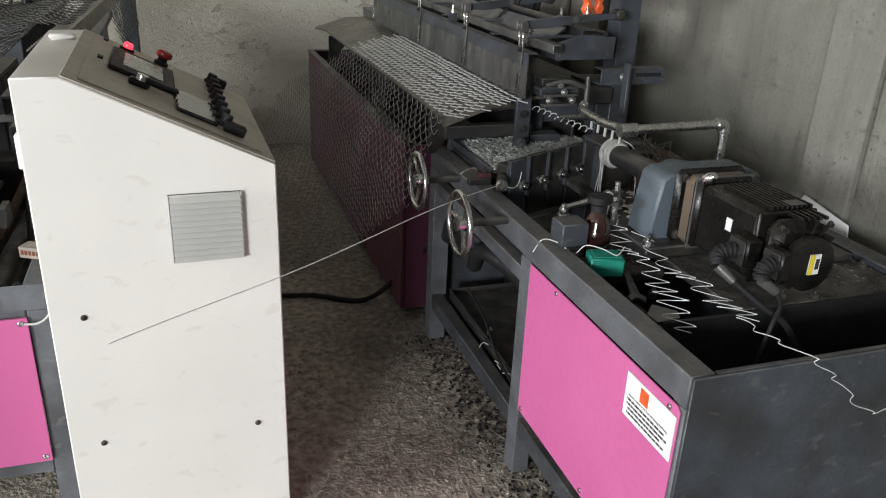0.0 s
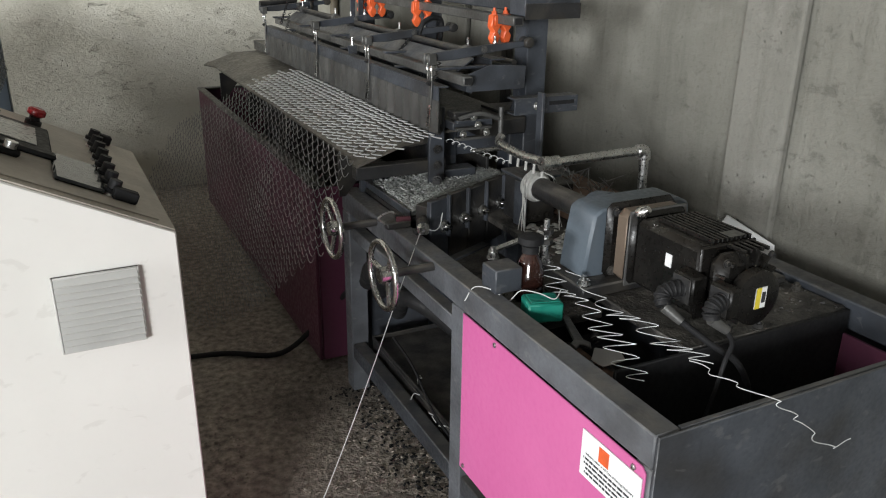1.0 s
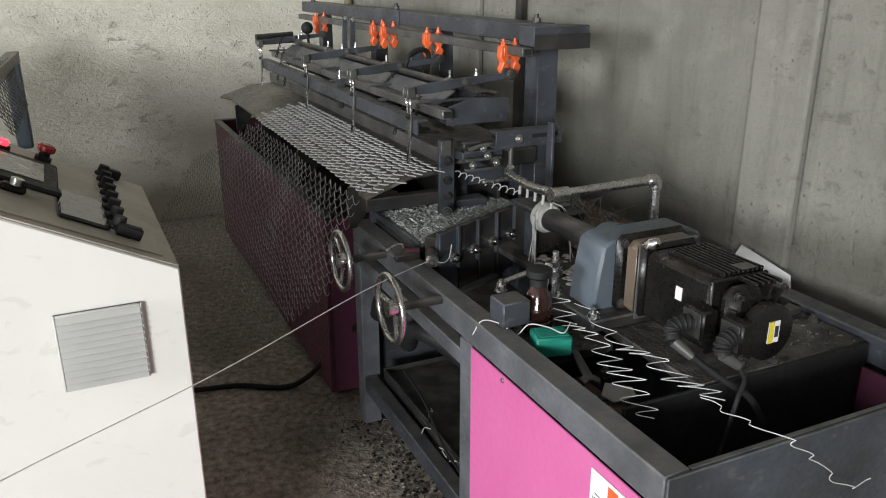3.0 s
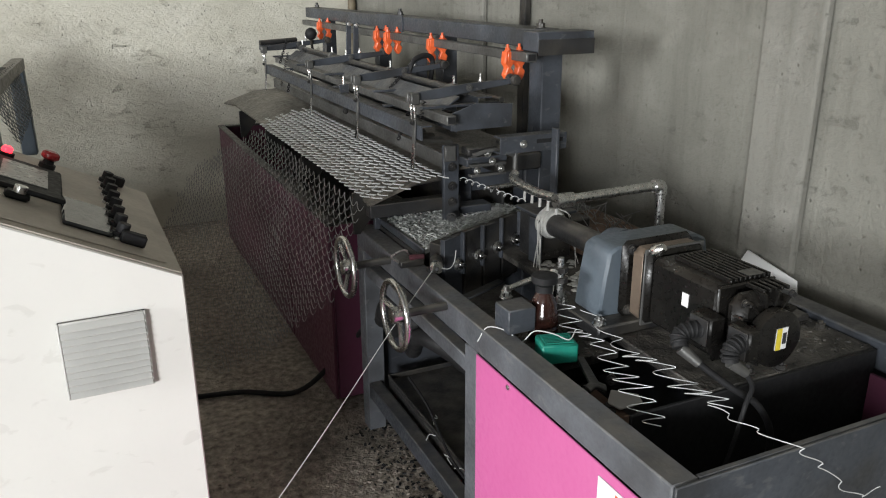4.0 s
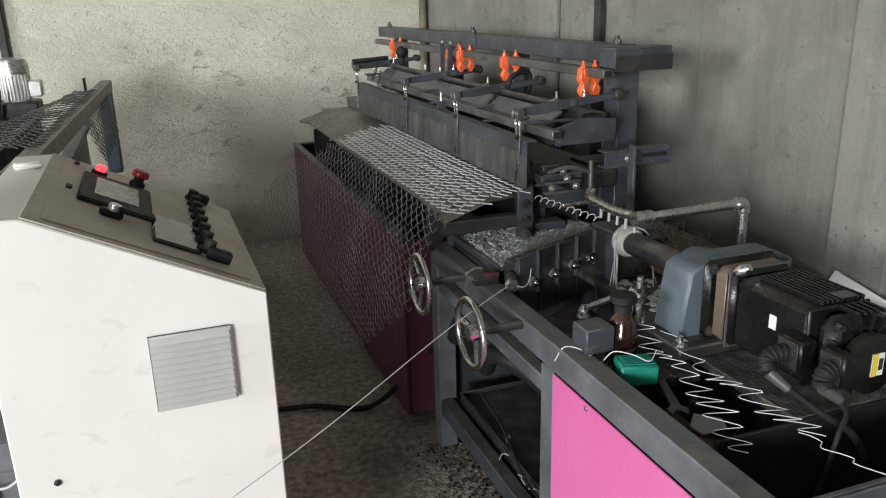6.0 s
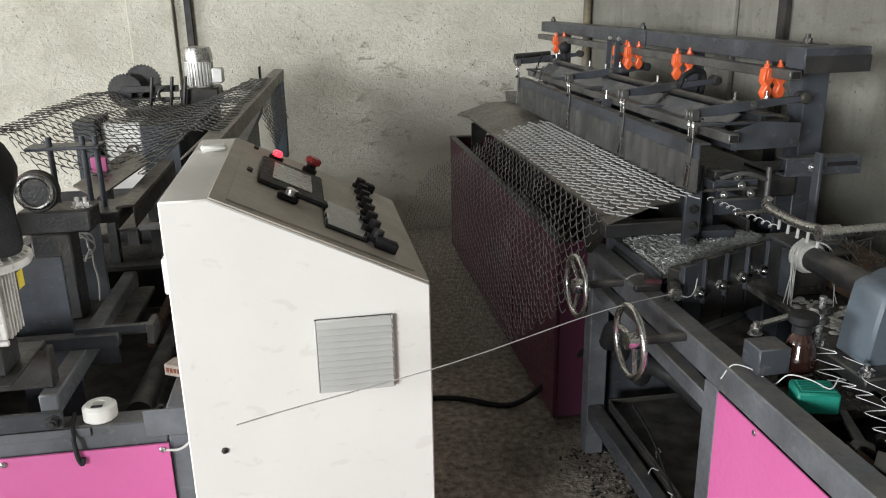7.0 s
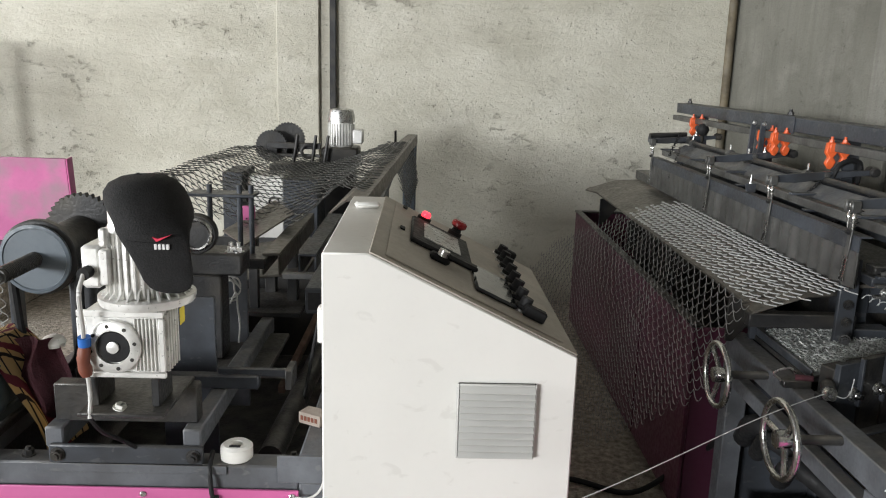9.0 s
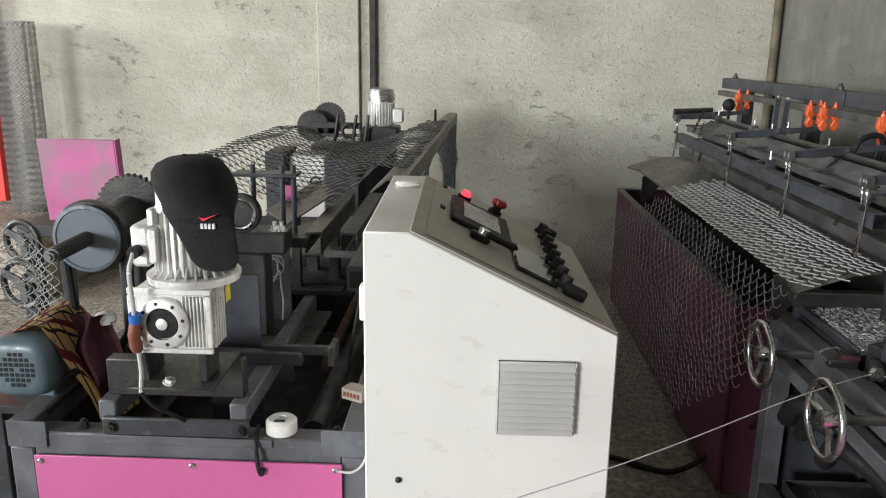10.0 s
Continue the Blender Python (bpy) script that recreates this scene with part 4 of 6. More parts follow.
    for k in range(7500):
        x, a, f = rnd.uniform(1.28, 1.7), rnd.uniform(0, math.pi), rnd.random()
        y = 2.075 + (x - 1.3) * 0.45 * (1 - f) + f * 0.315
        z = 0.752 + rnd.random() * 0.012 + 0.008 * noise.noise(Vector((x * 9, y * 9, 4)))
        r = rnd.uniform(0.002, 0.006) if rnd.random() < 0.985 else 0.02
        c = Vector((x, y, z))
        e = Vector((math.cos(a), math.sin(a), rnd.uniform(-0.5, 0.7))) * r
        tube(bm, [c - e, c + Vector((e.y, -e.x, 0)) * 0.25, c + e], 0.0008, 3, False)
    tagged(solo("clippings", bm, SHAVINGS, "heap of short bright wire clippings in the tray", "wire clippings", kind="stuff"))


def build_servo():
    s = thing("servo_motor", "dusty black servo motor with a brown gearbox flange", "motor")
    part("motor_body", box(B(), (1.5, 1.19, 0.765), (1.64, 1.39, 0.915), 0.012), BLACK, s)
    for i in range(9):
        part("cooling_fin", box(B(), (1.535 + i * 0.012, 1.2, 0.913), (1.541 + i * 0.012, 1.36, 0.923), 0.001), BLACK, s)
    part("end_cap", box(B(), (1.505, 1.14, 0.77), (1.635, 1.189, 0.91), 0.02), BLACK, s)
    fan = part("fan_cover", lathe(B(), [(0.05, 0), (0.056, 0.006), (0.056, 0.03), (0.04, 0.038)], 24, pose(1.575, 1.139, 0.83, 90, 0, 0)), BLACK, s)
    for k in range(14):
        a = 2 * math.pi * k / 14
        part("fan_vane", box(B(), (0.046, -0.0025, -0.012), (0.075, 0.0025, 0.016), 0, Matrix.Translation((1.575, 1.15, 0.84)) @ pose(0, 0, 0, 90, 0, 0) @ pose(0, 0, 0, 0, 0, math.degrees(a))), BLACK, s)
    lab = part("warning_label", box(B(), (1.558, 1.0985, 0.815), (1.585, 1.1005, 0.858)), PAPER, s, "yellow and white warning label", smooth=False)
    part("label_stripe", box(B(), (1.558, 1.0975, 0.815), (1.57, 1.0983, 0.858)), YELLOW, lab, smooth=False)
    part("label_mark", box(B(), (1.573, 1.0975, 0.826), (1.582, 1.0983, 0.848)), INK, lab, smooth=False)
    part("name_plate", box(B(), (1.498, 1.268, 0.846), (1.4995, 1.286, 0.874)), PAPER, s, smooth=False)
    part("top_label", box(B(), (1.58, 1.2, 0.9235), (1.62, 1.23, 0.9245)), COMB, s, smooth=False)
    part("front_flange", box(B(), (1.495, 1.391, 0.755), (1.65, 1.42, 0.925), 0.012), BLACK, s)
    part("eye_knob", lathe(B(), [(0.013, 0), (0.016, 0.006), (0.013, 0.02), (0.008, 0.03)], 16, pose(1.515, 1.4, 0.917, 50, 0, 20)), CHROME, s)
    part("gearbox_body", box(B(), (1.515, 1.421, 0.745), (1.675, 1.479, 0.912), 0.014), BRONZE, s)
    fl = part("gearbox_flange", box(B(), (1.503, 1.48, 0.738), (1.693, 1.502, 0.918), 0.012), BLACK, s)
    for x in (1.52, 1.676):
        for z in (0.757, 0.9):
            part("bolt", nut(B(), (x, 1.48, z), (0, -1, 0), 0.009, 0.008, 0.003), DARK, fl)
    for lo, hi, line, end in (((1.462, 1.165, 0.808), (1.499, 1.222, 0.868), [(1.47, 1.19, 0.838), (1.445, 1.2, 0.838), (1.424, 1.203, 0.828), (1.418, 1.19, 0.81)], (1.442, 1.163, 0.784)),
                              ((1.478, 1.085, 0.812), (1.504, 1.139, 0.872), [(1.488, 1.104, 0.845), (1.466, 1.102, 0.845), (1.45, 1.1, 0.836), (1.448, 1.096, 0.818)], (1.478, 1.084, 0.794))):
        part("connector_base", box(B(), lo, hi, 0.004), BLACK, s)
        part("connector_plate", box(B(), (lo[0] - 0.004, lo[1] + 0.004, lo[2] + 0.004), (lo[0] - 0.0005, hi[1] - 0.004, hi[2] - 0.004), 0.001), DARK, s)
        pts = bend(line)
        part("elbow_connector", tube(B(), pts, 0.0155, 14), RUBBER, s)
        for q in range(2, len(pts) - 2, 3):
            part("collar", ring(B(), pts[q], pts[q + 1] - pts[q - 1], 0.0145, 0.0032, 18, 8), RUBBER, s)
        part("cable_gland", cyl(B(), pts[-1], end, 0.012, 0.009, 12), COMB, s)
    part("power_cable", tube(B(), bend([(1.44, 1.165, 0.786), (1.49, 1.13, 0.742), (1.548, 1.105, 0.695), (1.578, 1.095, 0.61), (1.55, 1.1, 0.45)]), 0.0068, 10), RUBBER, s, "thick black power cable")
    part("signal_cable", tube(B(), bend([(1.476, 1.085, 0.796), (1.493, 1.08, 0.765), (1.493, 1.09, 0.72), (1.472, 1.09, 0.63), (1.44, 1.1, 0.5)]), 0.0048, 8), RUBBER, s)
    part("end_plate", box(B(), (1.498, 1.1895, 0.763), (1.642, 1.196, 0.917), 0.004), BLACK, s)
    for x in (1.512, 1.628):
        for z in (0.778, 0.902):
            part("end_screw", nut(B(), (x, 1.1395, z), (0, -1, 0), 0.006, 0.006, 0.0), DARK, s)
    for i in range(5):
        part("end_rib", box(B(), (1.56 + i * 0.015, 1.142, 0.9105), (1.566 + i * 0.015, 1.188, 0.918), 0.001), BLACK, s)
    part("flange_seam", box(B(), (1.494, 1.4, 0.754), (1.6505, 1.404, 0.9265), 0.001), COMB, s)
    c = thing("gearbox_bracket", "blue-grey cast iron motor bracket bolted to the bed", "bracket")
    bm = B()
    extrude(bm, [(1.46, 1.505, 0.735), (1.785, 1.505, 0.735), (1.77, 1.505, 0.83), (1.76, 1.505, 0.885), (1.73, 1.505, 0.9), (1.505, 1.505, 0.9), (1.482, 1.505, 0.888), (1.472, 1.505, 0.83)], (0, 0.1, 0), 0.006)
    part("casting", bm, BLUEGREY, c)
    part("foot", box(B(), (1.43, 1.46, 0.706), (1.81, 1.66, 0.7345), 0.004), DARK, c)
    for x, y in ((1.445, 1.48), (1.445, 1.63), (1.79, 1.48)):
        part("bolt", nut(B(), (x, y, 0.735), (0, 0, 1), 0.012, 0.01, 0.01), ZINC, c)
    part("shaft_boss", cyl(B(), (1.6, 1.606, 0.84), (1.6, 1.66, 0.84), 0.06, 0.05, 22), BLUEGREY, c)
    part("mandrel", cyl(B(), (1.6, 1.661, 0.83), (1.6, 1.925, 0.826), 0.031, seg=20), DARK, c)
    part("stud", cyl(B(), (1.43, 1.62, 0.735), (1.43, 1.62, 0.85), 0.008, seg=10), ZINC, c)
    for z in (0.79, 0.815):
        part("stud_nut", cyl(B(), (1.43, 1.62, z), (1.43, 1.62, z + 0.012), 0.018, seg=6), DARK, c)


def build_coolant():
    p = thing("coolant_pipe", "bare galvanised coolant pipe with elbow and small outlets", "pipe")
    part("pipe_run", tube(B(), bend([(1.535, 1.77, 0.94), (1.69, 1.77, 0.943), (1.818, 1.77, 0.945)], 4), 0.0125, 12), ZINC, p)
    part("elbow", tube(B(), bend([(1.81, 1.77, 0.945), (1.832, 1.77, 0.942), (1.836, 1.77, 0.92)], 5), 0.0175, 12), ZINC, p)
    part("riser", cyl(B(), (1.837, 1.77, 0.925), (1.842, 1.77, 0.706), 0.0125, seg=12), ZINC, p)
    part("tee", cyl(B(), (1.505, 1.77, 0.94), (1.555, 1.77, 0.94), 0.019, seg=12), ZINC, p)
    part("outlet_pipe", tube(B(), bend([(1.53, 1.77, 0.94), (1.53, 1.9, 0.93), (1.535, 2.03, 0.935), (1.55, 2.05, 0.95)], 5), 0.0125, 12), ZINC, p)
    for i in range(5):
        part("outlet", cyl(B(), (1.53, 1.8 + i * 0.04, 0.935), (1.528, 1.8 + i * 0.04, 0.895), 0.004, seg=8), SOAP, p)
    h = thing("mandrel_housing", "oily steel mandrel housing caked with white lubricant", "housing")
    part("housing", box(B(), (1.58, 1.965, 0.706), (1.69, 2.07, 0.836), 0.003), DARK, h)
    part("cap_plate", box(B(), (1.57, 1.955, 0.8365), (1.7, 2.08, 0.846), 0.002), STEEL, h)
    part("cheek", box(B(), (1.564, 1.94, 0.706), (1.5795, 1.99, 0.836), 0.002), STEEL, h)
    part("gland", lathe(B(), [(0.032, 0), (0.041, 0.004), (0.043, 0.03), (0.036, 0.045), (0.032, 0.046)], 26, pose(1.6, 1.955, 0.826, 90, 0, 0)), SOAP, h, "gland ring crusted with white lubricant")
    rnd = random.Random(9)
    for k in range(7):
        y = 1.90 + rnd.random() * 0.05
        sx = rnd.choice((-1, -1, -1, 1))
        x = 1.6 + sx * 0.042
        part("lubricant_streak", tube(B(), bend([(1.6 + sx * 0.01, y + 0.01, 0.871), (x, y, 0.85), (x + sx * rnd.uniform(0.0, 0.014), y - 0.008, 0.79), (x + sx * rnd.uniform(0.0, 0.03), y - 0.02 + rnd.uniform(-.02, .02), 0.708)], 4), [rnd.uniform(0.0006, 0.002) for q in range(13)], 5), SOAP, h)
    bm = B()
    for k in range(60):
        x, y, r = 1.545 + rnd.random() * 0.14, 1.72 + rnd.random() * 0.22, rnd.uniform(0.004, 0.016)
        lathe(bm, [(r, 0), (r * 0.8, r * 0.25), (r * 0.3, r * 0.4)], 8, pose(x, y, 0.704 + rnd.random() * 0.006, rnd.uniform(-14, 14), rnd.uniform(-14, 14)))
    part("lubricant_cake", bm, SOAP, h)
    for k in range(4):
        x = 1.59 + 0.025 * k
        part("side_bolt", nut(B(), (x, 1.9645, 0.725), (0, -1, 0), 0.008, 0.007, 0.004), DARK, h)
    part("linkage_rod", tube(B(), [(1.3, 1.66, 0.775), (1.4, 1.67, 0.79), (1.45, 1.66, 0.8)], 0.007, 8), ZINC, h)
    part("linkage_bolt", nut(B(), (1.305, 1.655, 0.76), (0, 0, 1), 0.012, 0.014, 0.012), ZINC, h)
    part("spray_lever", tube(B(), bend([(1.4, 1.6, 0.83), (1.385, 1.59, 0.8), (1.375, 1.585, 0.745)], 4), 0.009, 8), WHITEPLASTIC, h)
    s = thing("scrap_sheet", "heap of bent wire offcuts on a dusty metal sheet", "scrap")
    part("sheet", box(B(), (1.72, 1.86, 0.706), (1.94, 2.2, 0.757), 0.004), RUST, s)
    for k in range(46):
        c = Vector((rnd.uniform(1.74, 1.92), rnd.uniform(1.88, 2.18), 0.765))
        e = Vector((rnd.uniform(-1, 1), rnd.uniform(-1, 1), rnd.uniform(0, 0.7))) * 0.05
        part("wire_offcut", tube(B(), [c - e * 0.6, c + Vector((0, 0, 0.01)), c + e + Vector((0, 0, 0.02))], 0.0016, 4), OLDSHADEWIRE, s)
    solo("small_steel_box", box(B(), (1.245, 1.535, 0.722), (1.315, 1.6, 0.78), 0.003), STEEL, "small grey steel block on the machine bed", "block")
    # oil bottle
    b = thing("oil_bottle", "clear plastic bottle with red oil and a black cap", "bottle", pose(1.355, 1.57, 0.681))
    part("bottle", lathe(B(), [(0.03, 0), (0.035, 0.005), (0.035, 0.03), (0.031, 0.034), (0.035, 0.04), (0.035, 0.07), (0.03, 0.078), (0.03, 0.09), (0.022, 0.105), (0.016, 0.115)], 20),
         AMBER, b)
    part("cap", lathe(B(), [(0.02, 0.116), (0.02, 0.132), (0.03, 0.14), (0.03, 0.155), (0.016, 0.16)], 16), RUBBER, b)
    g = thing("green_case", "green plastic case lying on the machine bed", "plastic case", pose(1.325, 1.465, 0.684, 0, 0, -16))
    part("case_body", box(B(), (-0.04, -0.032, 0), (0.04, 0.032, 0.045), 0.004), GREEN, g)
    bm = B()
    for i in range(7):
        box(bm, (-0.032, -0.024 + i * 0.007, 0.0455), (0.032, -0.021 + i * 0.007, 0.048), 0)
    part("ridges", bm, GREEN, g, smooth=False)
    w = solo("spanner", extrude(B(), [(-0.07, -0.008, 0), (0.04, -0.01, 0), (0.055, -0.022, 0), (0.078, -0.016, 0), (0.062, -0.004, 0), (0.062, 0.004, 0), (0.078, 0.016, 0), (0.055, 0.022, 0), (0.04, 0.01, 0), (-0.07, 0.008, 0)],
                          (0, 0, 0.008), 0.0015), DARK, "greasy steel open-end spanner", "spanner", pose(1.345, 1.37, 0.682, 0, 0, -110))
    for x, y, a in ((1.31, 1.33, 0.4), (1.36, 1.31, 1.2), (1.3, 1.29, 2.0), (1.33, 1.28, 0.2), (1.385, 1.345, 0.9)):
        solo("loose_bolt", nut(cyl(B(), (0, 0, 0), (0.03, 0, 0.0), 0.005, seg=8), (0, 0, 0), (-1, 0, 0), 0.009, 0.008, 0.0), DARK, "loose oily bolt on the machine bed", "bolt",
             pose(x, y, 0.625 + 0.05 * (y > 1.31), 0, 0, math.degrees(a)), "loose bolts")
    solo("crumpled_paper", extrude(B(), [(0, 0, 0), (0.05, -0.01, 0.01), (0.07, 0.03, 0.004), (0.02, 0.06, 0.012), (-0.01, 0.03, 0.004)], (0, 0, 0.004), 0.0015),
         OLIVE, "crumpled grey paper scrap", "paper", pose(1.385, 1.31, 0.62))
    solo("white_board", extrude(B(), [(0, 0, 0), (0, -0.32, 0), (0, -0.26, 0.17), (0, -0.08, 0.2)], (0.006, 0, 0), 0.001), PAPER, "white card sheet leaning against the wall", "card",
         pose(2.06, 1.78, 0.55, 0, 12, 0))
    # hoses inside the open bay
    for i, (y, r) in enumerate(((2.3, 0.03), (2.2, 0.024), (2.05, 0.026))):
        solo("black_hose", tube(B(), bend([(1.26, y + 0.08, 0.42), (1.25, y, 0.5), (1.3, y - 0.06, 0.48), (1.42, y - 0.12, 0.38), (1.6, y - 0.2, 0.33), (1.8, y - 0.25, 0.3)]), r, 12),
             RUBBER, "thick black rubber hose inside the machine frame", "hose", group="hoses")
    for i in range(4):
        solo("dark_roller", cyl(B(), (1.5, 1.75 + i * 0.1, 0.3 + (i % 2) * 0.06), (1.8, 1.82 + i * 0.1, 0.3 + (i % 2) * 0.06), 0.032, seg=16), RUBBER,
             "dark oily roller stored inside the machine frame", "roller", group="rollers")
    part_pan = solo("drip_pan", box(B(), (1.27, 1.7, 0.161), (1.9, 2.38, 0.2), 0.004), DARK, "black oily drip pan in the machine frame", "pan")
    for lo, hi in (((1.27, 1.7, 0.2005), (1.9, 1.706, 0.216)), ((1.27, 2.374, 0.2005), (1.9, 2.38, 0.216)), ((1.27, 1.707, 0.2005), (1.276, 2.373, 0.216)), ((1.894, 1.707, 0.2005), (1.9, 2.373, 0.216))):
        part("pan_rim", box(B(), lo, hi, 0.001), DARK, part_pan)
    for x, y, a in ((1.235, 1.98, 0.3), (1.25, 1.84, 1.3), (1.29, 2.05, 0.8), (1.28, 1.78, 2.0)):
        solo("bent_wire", tube(B(), bend([(0, 0, 0), (0.02, 0.008, 0.008), (0.035, 0, 0.001), (0.05, 0.012, 0.001)], 4), 0.0016, 5), WIRE, "short bright bent wire scrap", "wire scrap", pose(x, y, 0.203, 0, 0, math.degrees(a)), "wire scraps")
    solo("thin_cable", tube(B(), bend([(1.24, 2.12, 0.34), (1.25, 2.0, 0.3), (1.245, 1.85, 0.235), (1.25, 1.76, 0.21)]), 0.004, 6), RUBBER, "thin dark cable lying inside the frame", "cable")


def loose_spiral(name, pts, n, width, seed, label, radius=0.0009):
    """A slack flattened wire spiral along a line: round bends on one side, sharp ones on the other."""
    line = bend(pts, 24)
    out = []
    for i in range(n * 12 + 5):
        a = i * math.pi / 6 + 0.2 * math.sin(i * 0.11 + seed)
        k = min(max((a + 0.7 * math.sin(a)) / (2 * math.pi * (n + 0.5)), 0), 0.999) * (len(line) - 2)
        p = line[int(k)].lerp(line[int(k) + 1], k % 1)
        w = width * (1 + 0.28 * math.sin(i * 0.057 + seed * 2))
        c = (1 - 2 * abs(math.cos(a / 2))) * (1 + 0.12 * math.sin(i * 0.37 + seed))
        out.append(p + Vector((0.84 * w * c, -0.54 * w * c, 0.004 * math.sin(a) + 0.006 * math.sin(i * 0.13 + seed))))
    return solo(name, tube(B(), out, radius, 5), WIRE, label, "wire spiral")


def build_loose_wire():
    loose_spiral("wire_spiral", [(1.434, 1.613, 0.735), (1.396, 1.518, 0.730), (1.394, 1.450, 0.725), (1.394, 1.367, 0.722), (1.366, 1.273, 0.715), (1.347, 1.196, 0.710), (1.328, 1.115, 0.700)], 11, 0.028, 1, "loose bright wire spiral lying on the machine bed")
    loose_spiral("wire_spiral", [(1.452, 1.524, 0.745), (1.433, 1.412, 0.740), (1.416, 1.314, 0.735), (1.427, 1.257, 0.740), (1.426, 1.182, 0.740), (1.429, 1.118, 0.740), (1.430, 1.057, 0.740)], 8, 0.028, 2, "slack bright wire spiral hanging into the open frame")
    loose_spiral("wire_end", [(1.41, 1.09, 0.742), (1.418, 1.04, 0.745), (1.425, 0.992, 0.745), (1.442, 0.93, 0.738), (1.475, 0.92, 0.708),
                              (1.518, 0.92, 0.68), (1.57, 0.92, 0.632), (1.625, 0.92, 0.602), (1.668, 0.92, 0.6)], 6, 0.007, 3, "bright bent wire end hanging over the front plate", 0.001)
    solo("rail_wire", tube(B(), bend([(1.203, 1.6, 0.69), (1.22, 1.585, 0.728), (1.25, 1.55, 0.727), (1.27, 1.52, 0.71), (1.29, 1.5, 0.74), (1.32, 1.47, 0.74), (1.34, 1.44, 0.735), (1.37, 1.46, 0.745)], 5), 0.0014, 6), WIRE,
         "thin bent wire lying over the top rail", "wire")


# ---- control cabinet ----
def build_cabinet():
    c = thing("control_cabinet", "white painted control cabinet with a dusty sloping console", "control cabinet", pose(0.112, 1.612, 0, 0, 0, 0.8))
    D, W = 0.66, 0.48
    part("body", extrude(B(), [(0, 0, 0), (W, 0, 0), (W, 0, 0.943), (0.085, 0, 1.134), (0, 0, 1.134)], (0, D, 0), 0.003), WHITE, c)
    slope = Matrix.Translation((0.085, 0, 1.134)) @ pose(0, 0, 0, 0, math.degrees(math.atan2(0.191, 0.395)), 0)     # x down the slope, y back, z out
    L = math.hypot(0.395, 0.191)
    panel = part("console_panel", box(B(), (0.0, 0.004, 0.001), (L - 0.002, D - 0.004, 0.004), 0.001), CONSOLE, c, "dusty grey-brown console panel", slope)
    part("console_door", box(B(), (0.03, 0.03, 0.0045), (L - 0.03, D - 0.03, 0.007), 0.001), CONSOLE, panel)
    bz = part("screen_bezel", box(B(), (0.075, 0.24, 0.0075), (0.225, 0.5, 0.018), 0.004), RUBBER, panel)
    part("screen", box(B(), (0.105, 0.29, 0.0185), (0.195, 0.46, 0.02)), SCREEN, bz, "pale dusty operator screen", smooth=False)
    part("dark_display", box(B(), (0.222, 0.09, 0.0075), (0.315, 0.29, 0.016), 0.004), GLASSY, panel, "dark display window")
    for i in range(8):
        y = 0.11 + i * 0.068
        part("selector_knob", lathe(B(), [(0.017, 0.0075), (0.017, 0.02), (0.013, 0.021), (0.012, 0.038)], 14, pose(0.328, y, 0)), RUBBER, panel)
        kb = part("knob_ring", lathe(B(), [(0.019, 0.0072), (0.019, 0.012), (0.0175, 0.0125)], 14, pose(0.328, y, 0)), ZINC, panel)
    for y in (0.09, 0.61):
        part("name_tag", box(B(), (0.325, y - 0.012, 0.0075), (0.372, y + 0.012, 0.03), 0.003), RUBBER, panel)
    hd = part("door_handle", box(B(), (0.12, 0.17, 0.0075), (0.165, 0.2, 0.022), 0.005), RUBBER, panel, "black console door handle")
    part("grip", box(B(), (0.14, 0.175, 0.022), (0.225, 0.205, 0.032), 0.004), RUBBER, hd)
    part("lock", cyl(B(), (0.145, 0.18, 0.022), (0.145, 0.18, 0.035), 0.012, seg=14), ZINC, hd)
    lamp = part("signal_lamp", lathe(B(), [(0.018, 0.0075), (0.018, 0.018), (0.015, 0.019)], 16, pose(0.108, 0.545, 0)), RUBBER, panel)
    part("lit_lens", lathe(B(), [(0.0115, 0.019), (0.0115, 0.028), (0.008, 0.032)], 16, pose(0.108, 0.545, 0)), REDLAMP, lamp, "glowing red lens")
    st = part("stop_button", lathe(B(), [(0.018, 0.0075), (0.018, 0.018), (0.013, 0.019), (0.011, 0.028)], 16, pose(0.195, 0.56, 0)), RUBBER, panel)
    part("mushroom_head", lathe(B(), [(0.013, 0.028), (0.02, 0.033), (0.02, 0.043), (0.014, 0.048)], 18, pose(0.195, 0.56, 0)), REDLENS, st, "red mushroom head")
    for y in (0.33, 0.6):
        part("small_tag", box(B(), (0.05, y - 0.015, 0.0075), (0.062, y + 0.015, 0.011), 0.001), RUBBER, panel)
    # vent grille on the side
    # dark backing puts the shade between the slats into its colour
    v = part("vent_grille", box(B(), (0.255, -0.006, 0.739), (0.405, -0.0005, 0.890), 0.002), DARK, c, "grey louvred vent grille")
    for lo, hi in (((0.255, -0.012, 0.739), (0.2585, -0.0065, 0.89)), ((0.4015, -0.012, 0.739), (0.405, -0.0065, 0.89)), ((0.259, -0.012, 0.886), (0.401, -0.0065, 0.89)), ((0.259, -0.012, 0.739), (0.401, -0.0065, 0.7425))):
        part("rim", box(B(), lo, hi, 0.001), OLIVE, v)
    for i in range(11):
        z = 0.743 + i * 0.0131
        part("slat", extrude(B(), [(0.259, -0.0195, z), (0.259, -0.0205, z + 0.0015), (0.259, -0.0095, z + 0.0125), (0.259, -0.0085, z + 0.011)], (0.142, 0, 0)), OLIVE, v, smooth=False)
    for x, z in ((0.066, 0.63), (0.068, 0.31), (0.41, 0.3)):
        part("screw", lathe(B(), [(0.0065, 0), (0.0065, 0.003), (0.003, 0.006)], 10, pose(x, -0.0005, z, 90, 0, 0)), DARK, c)
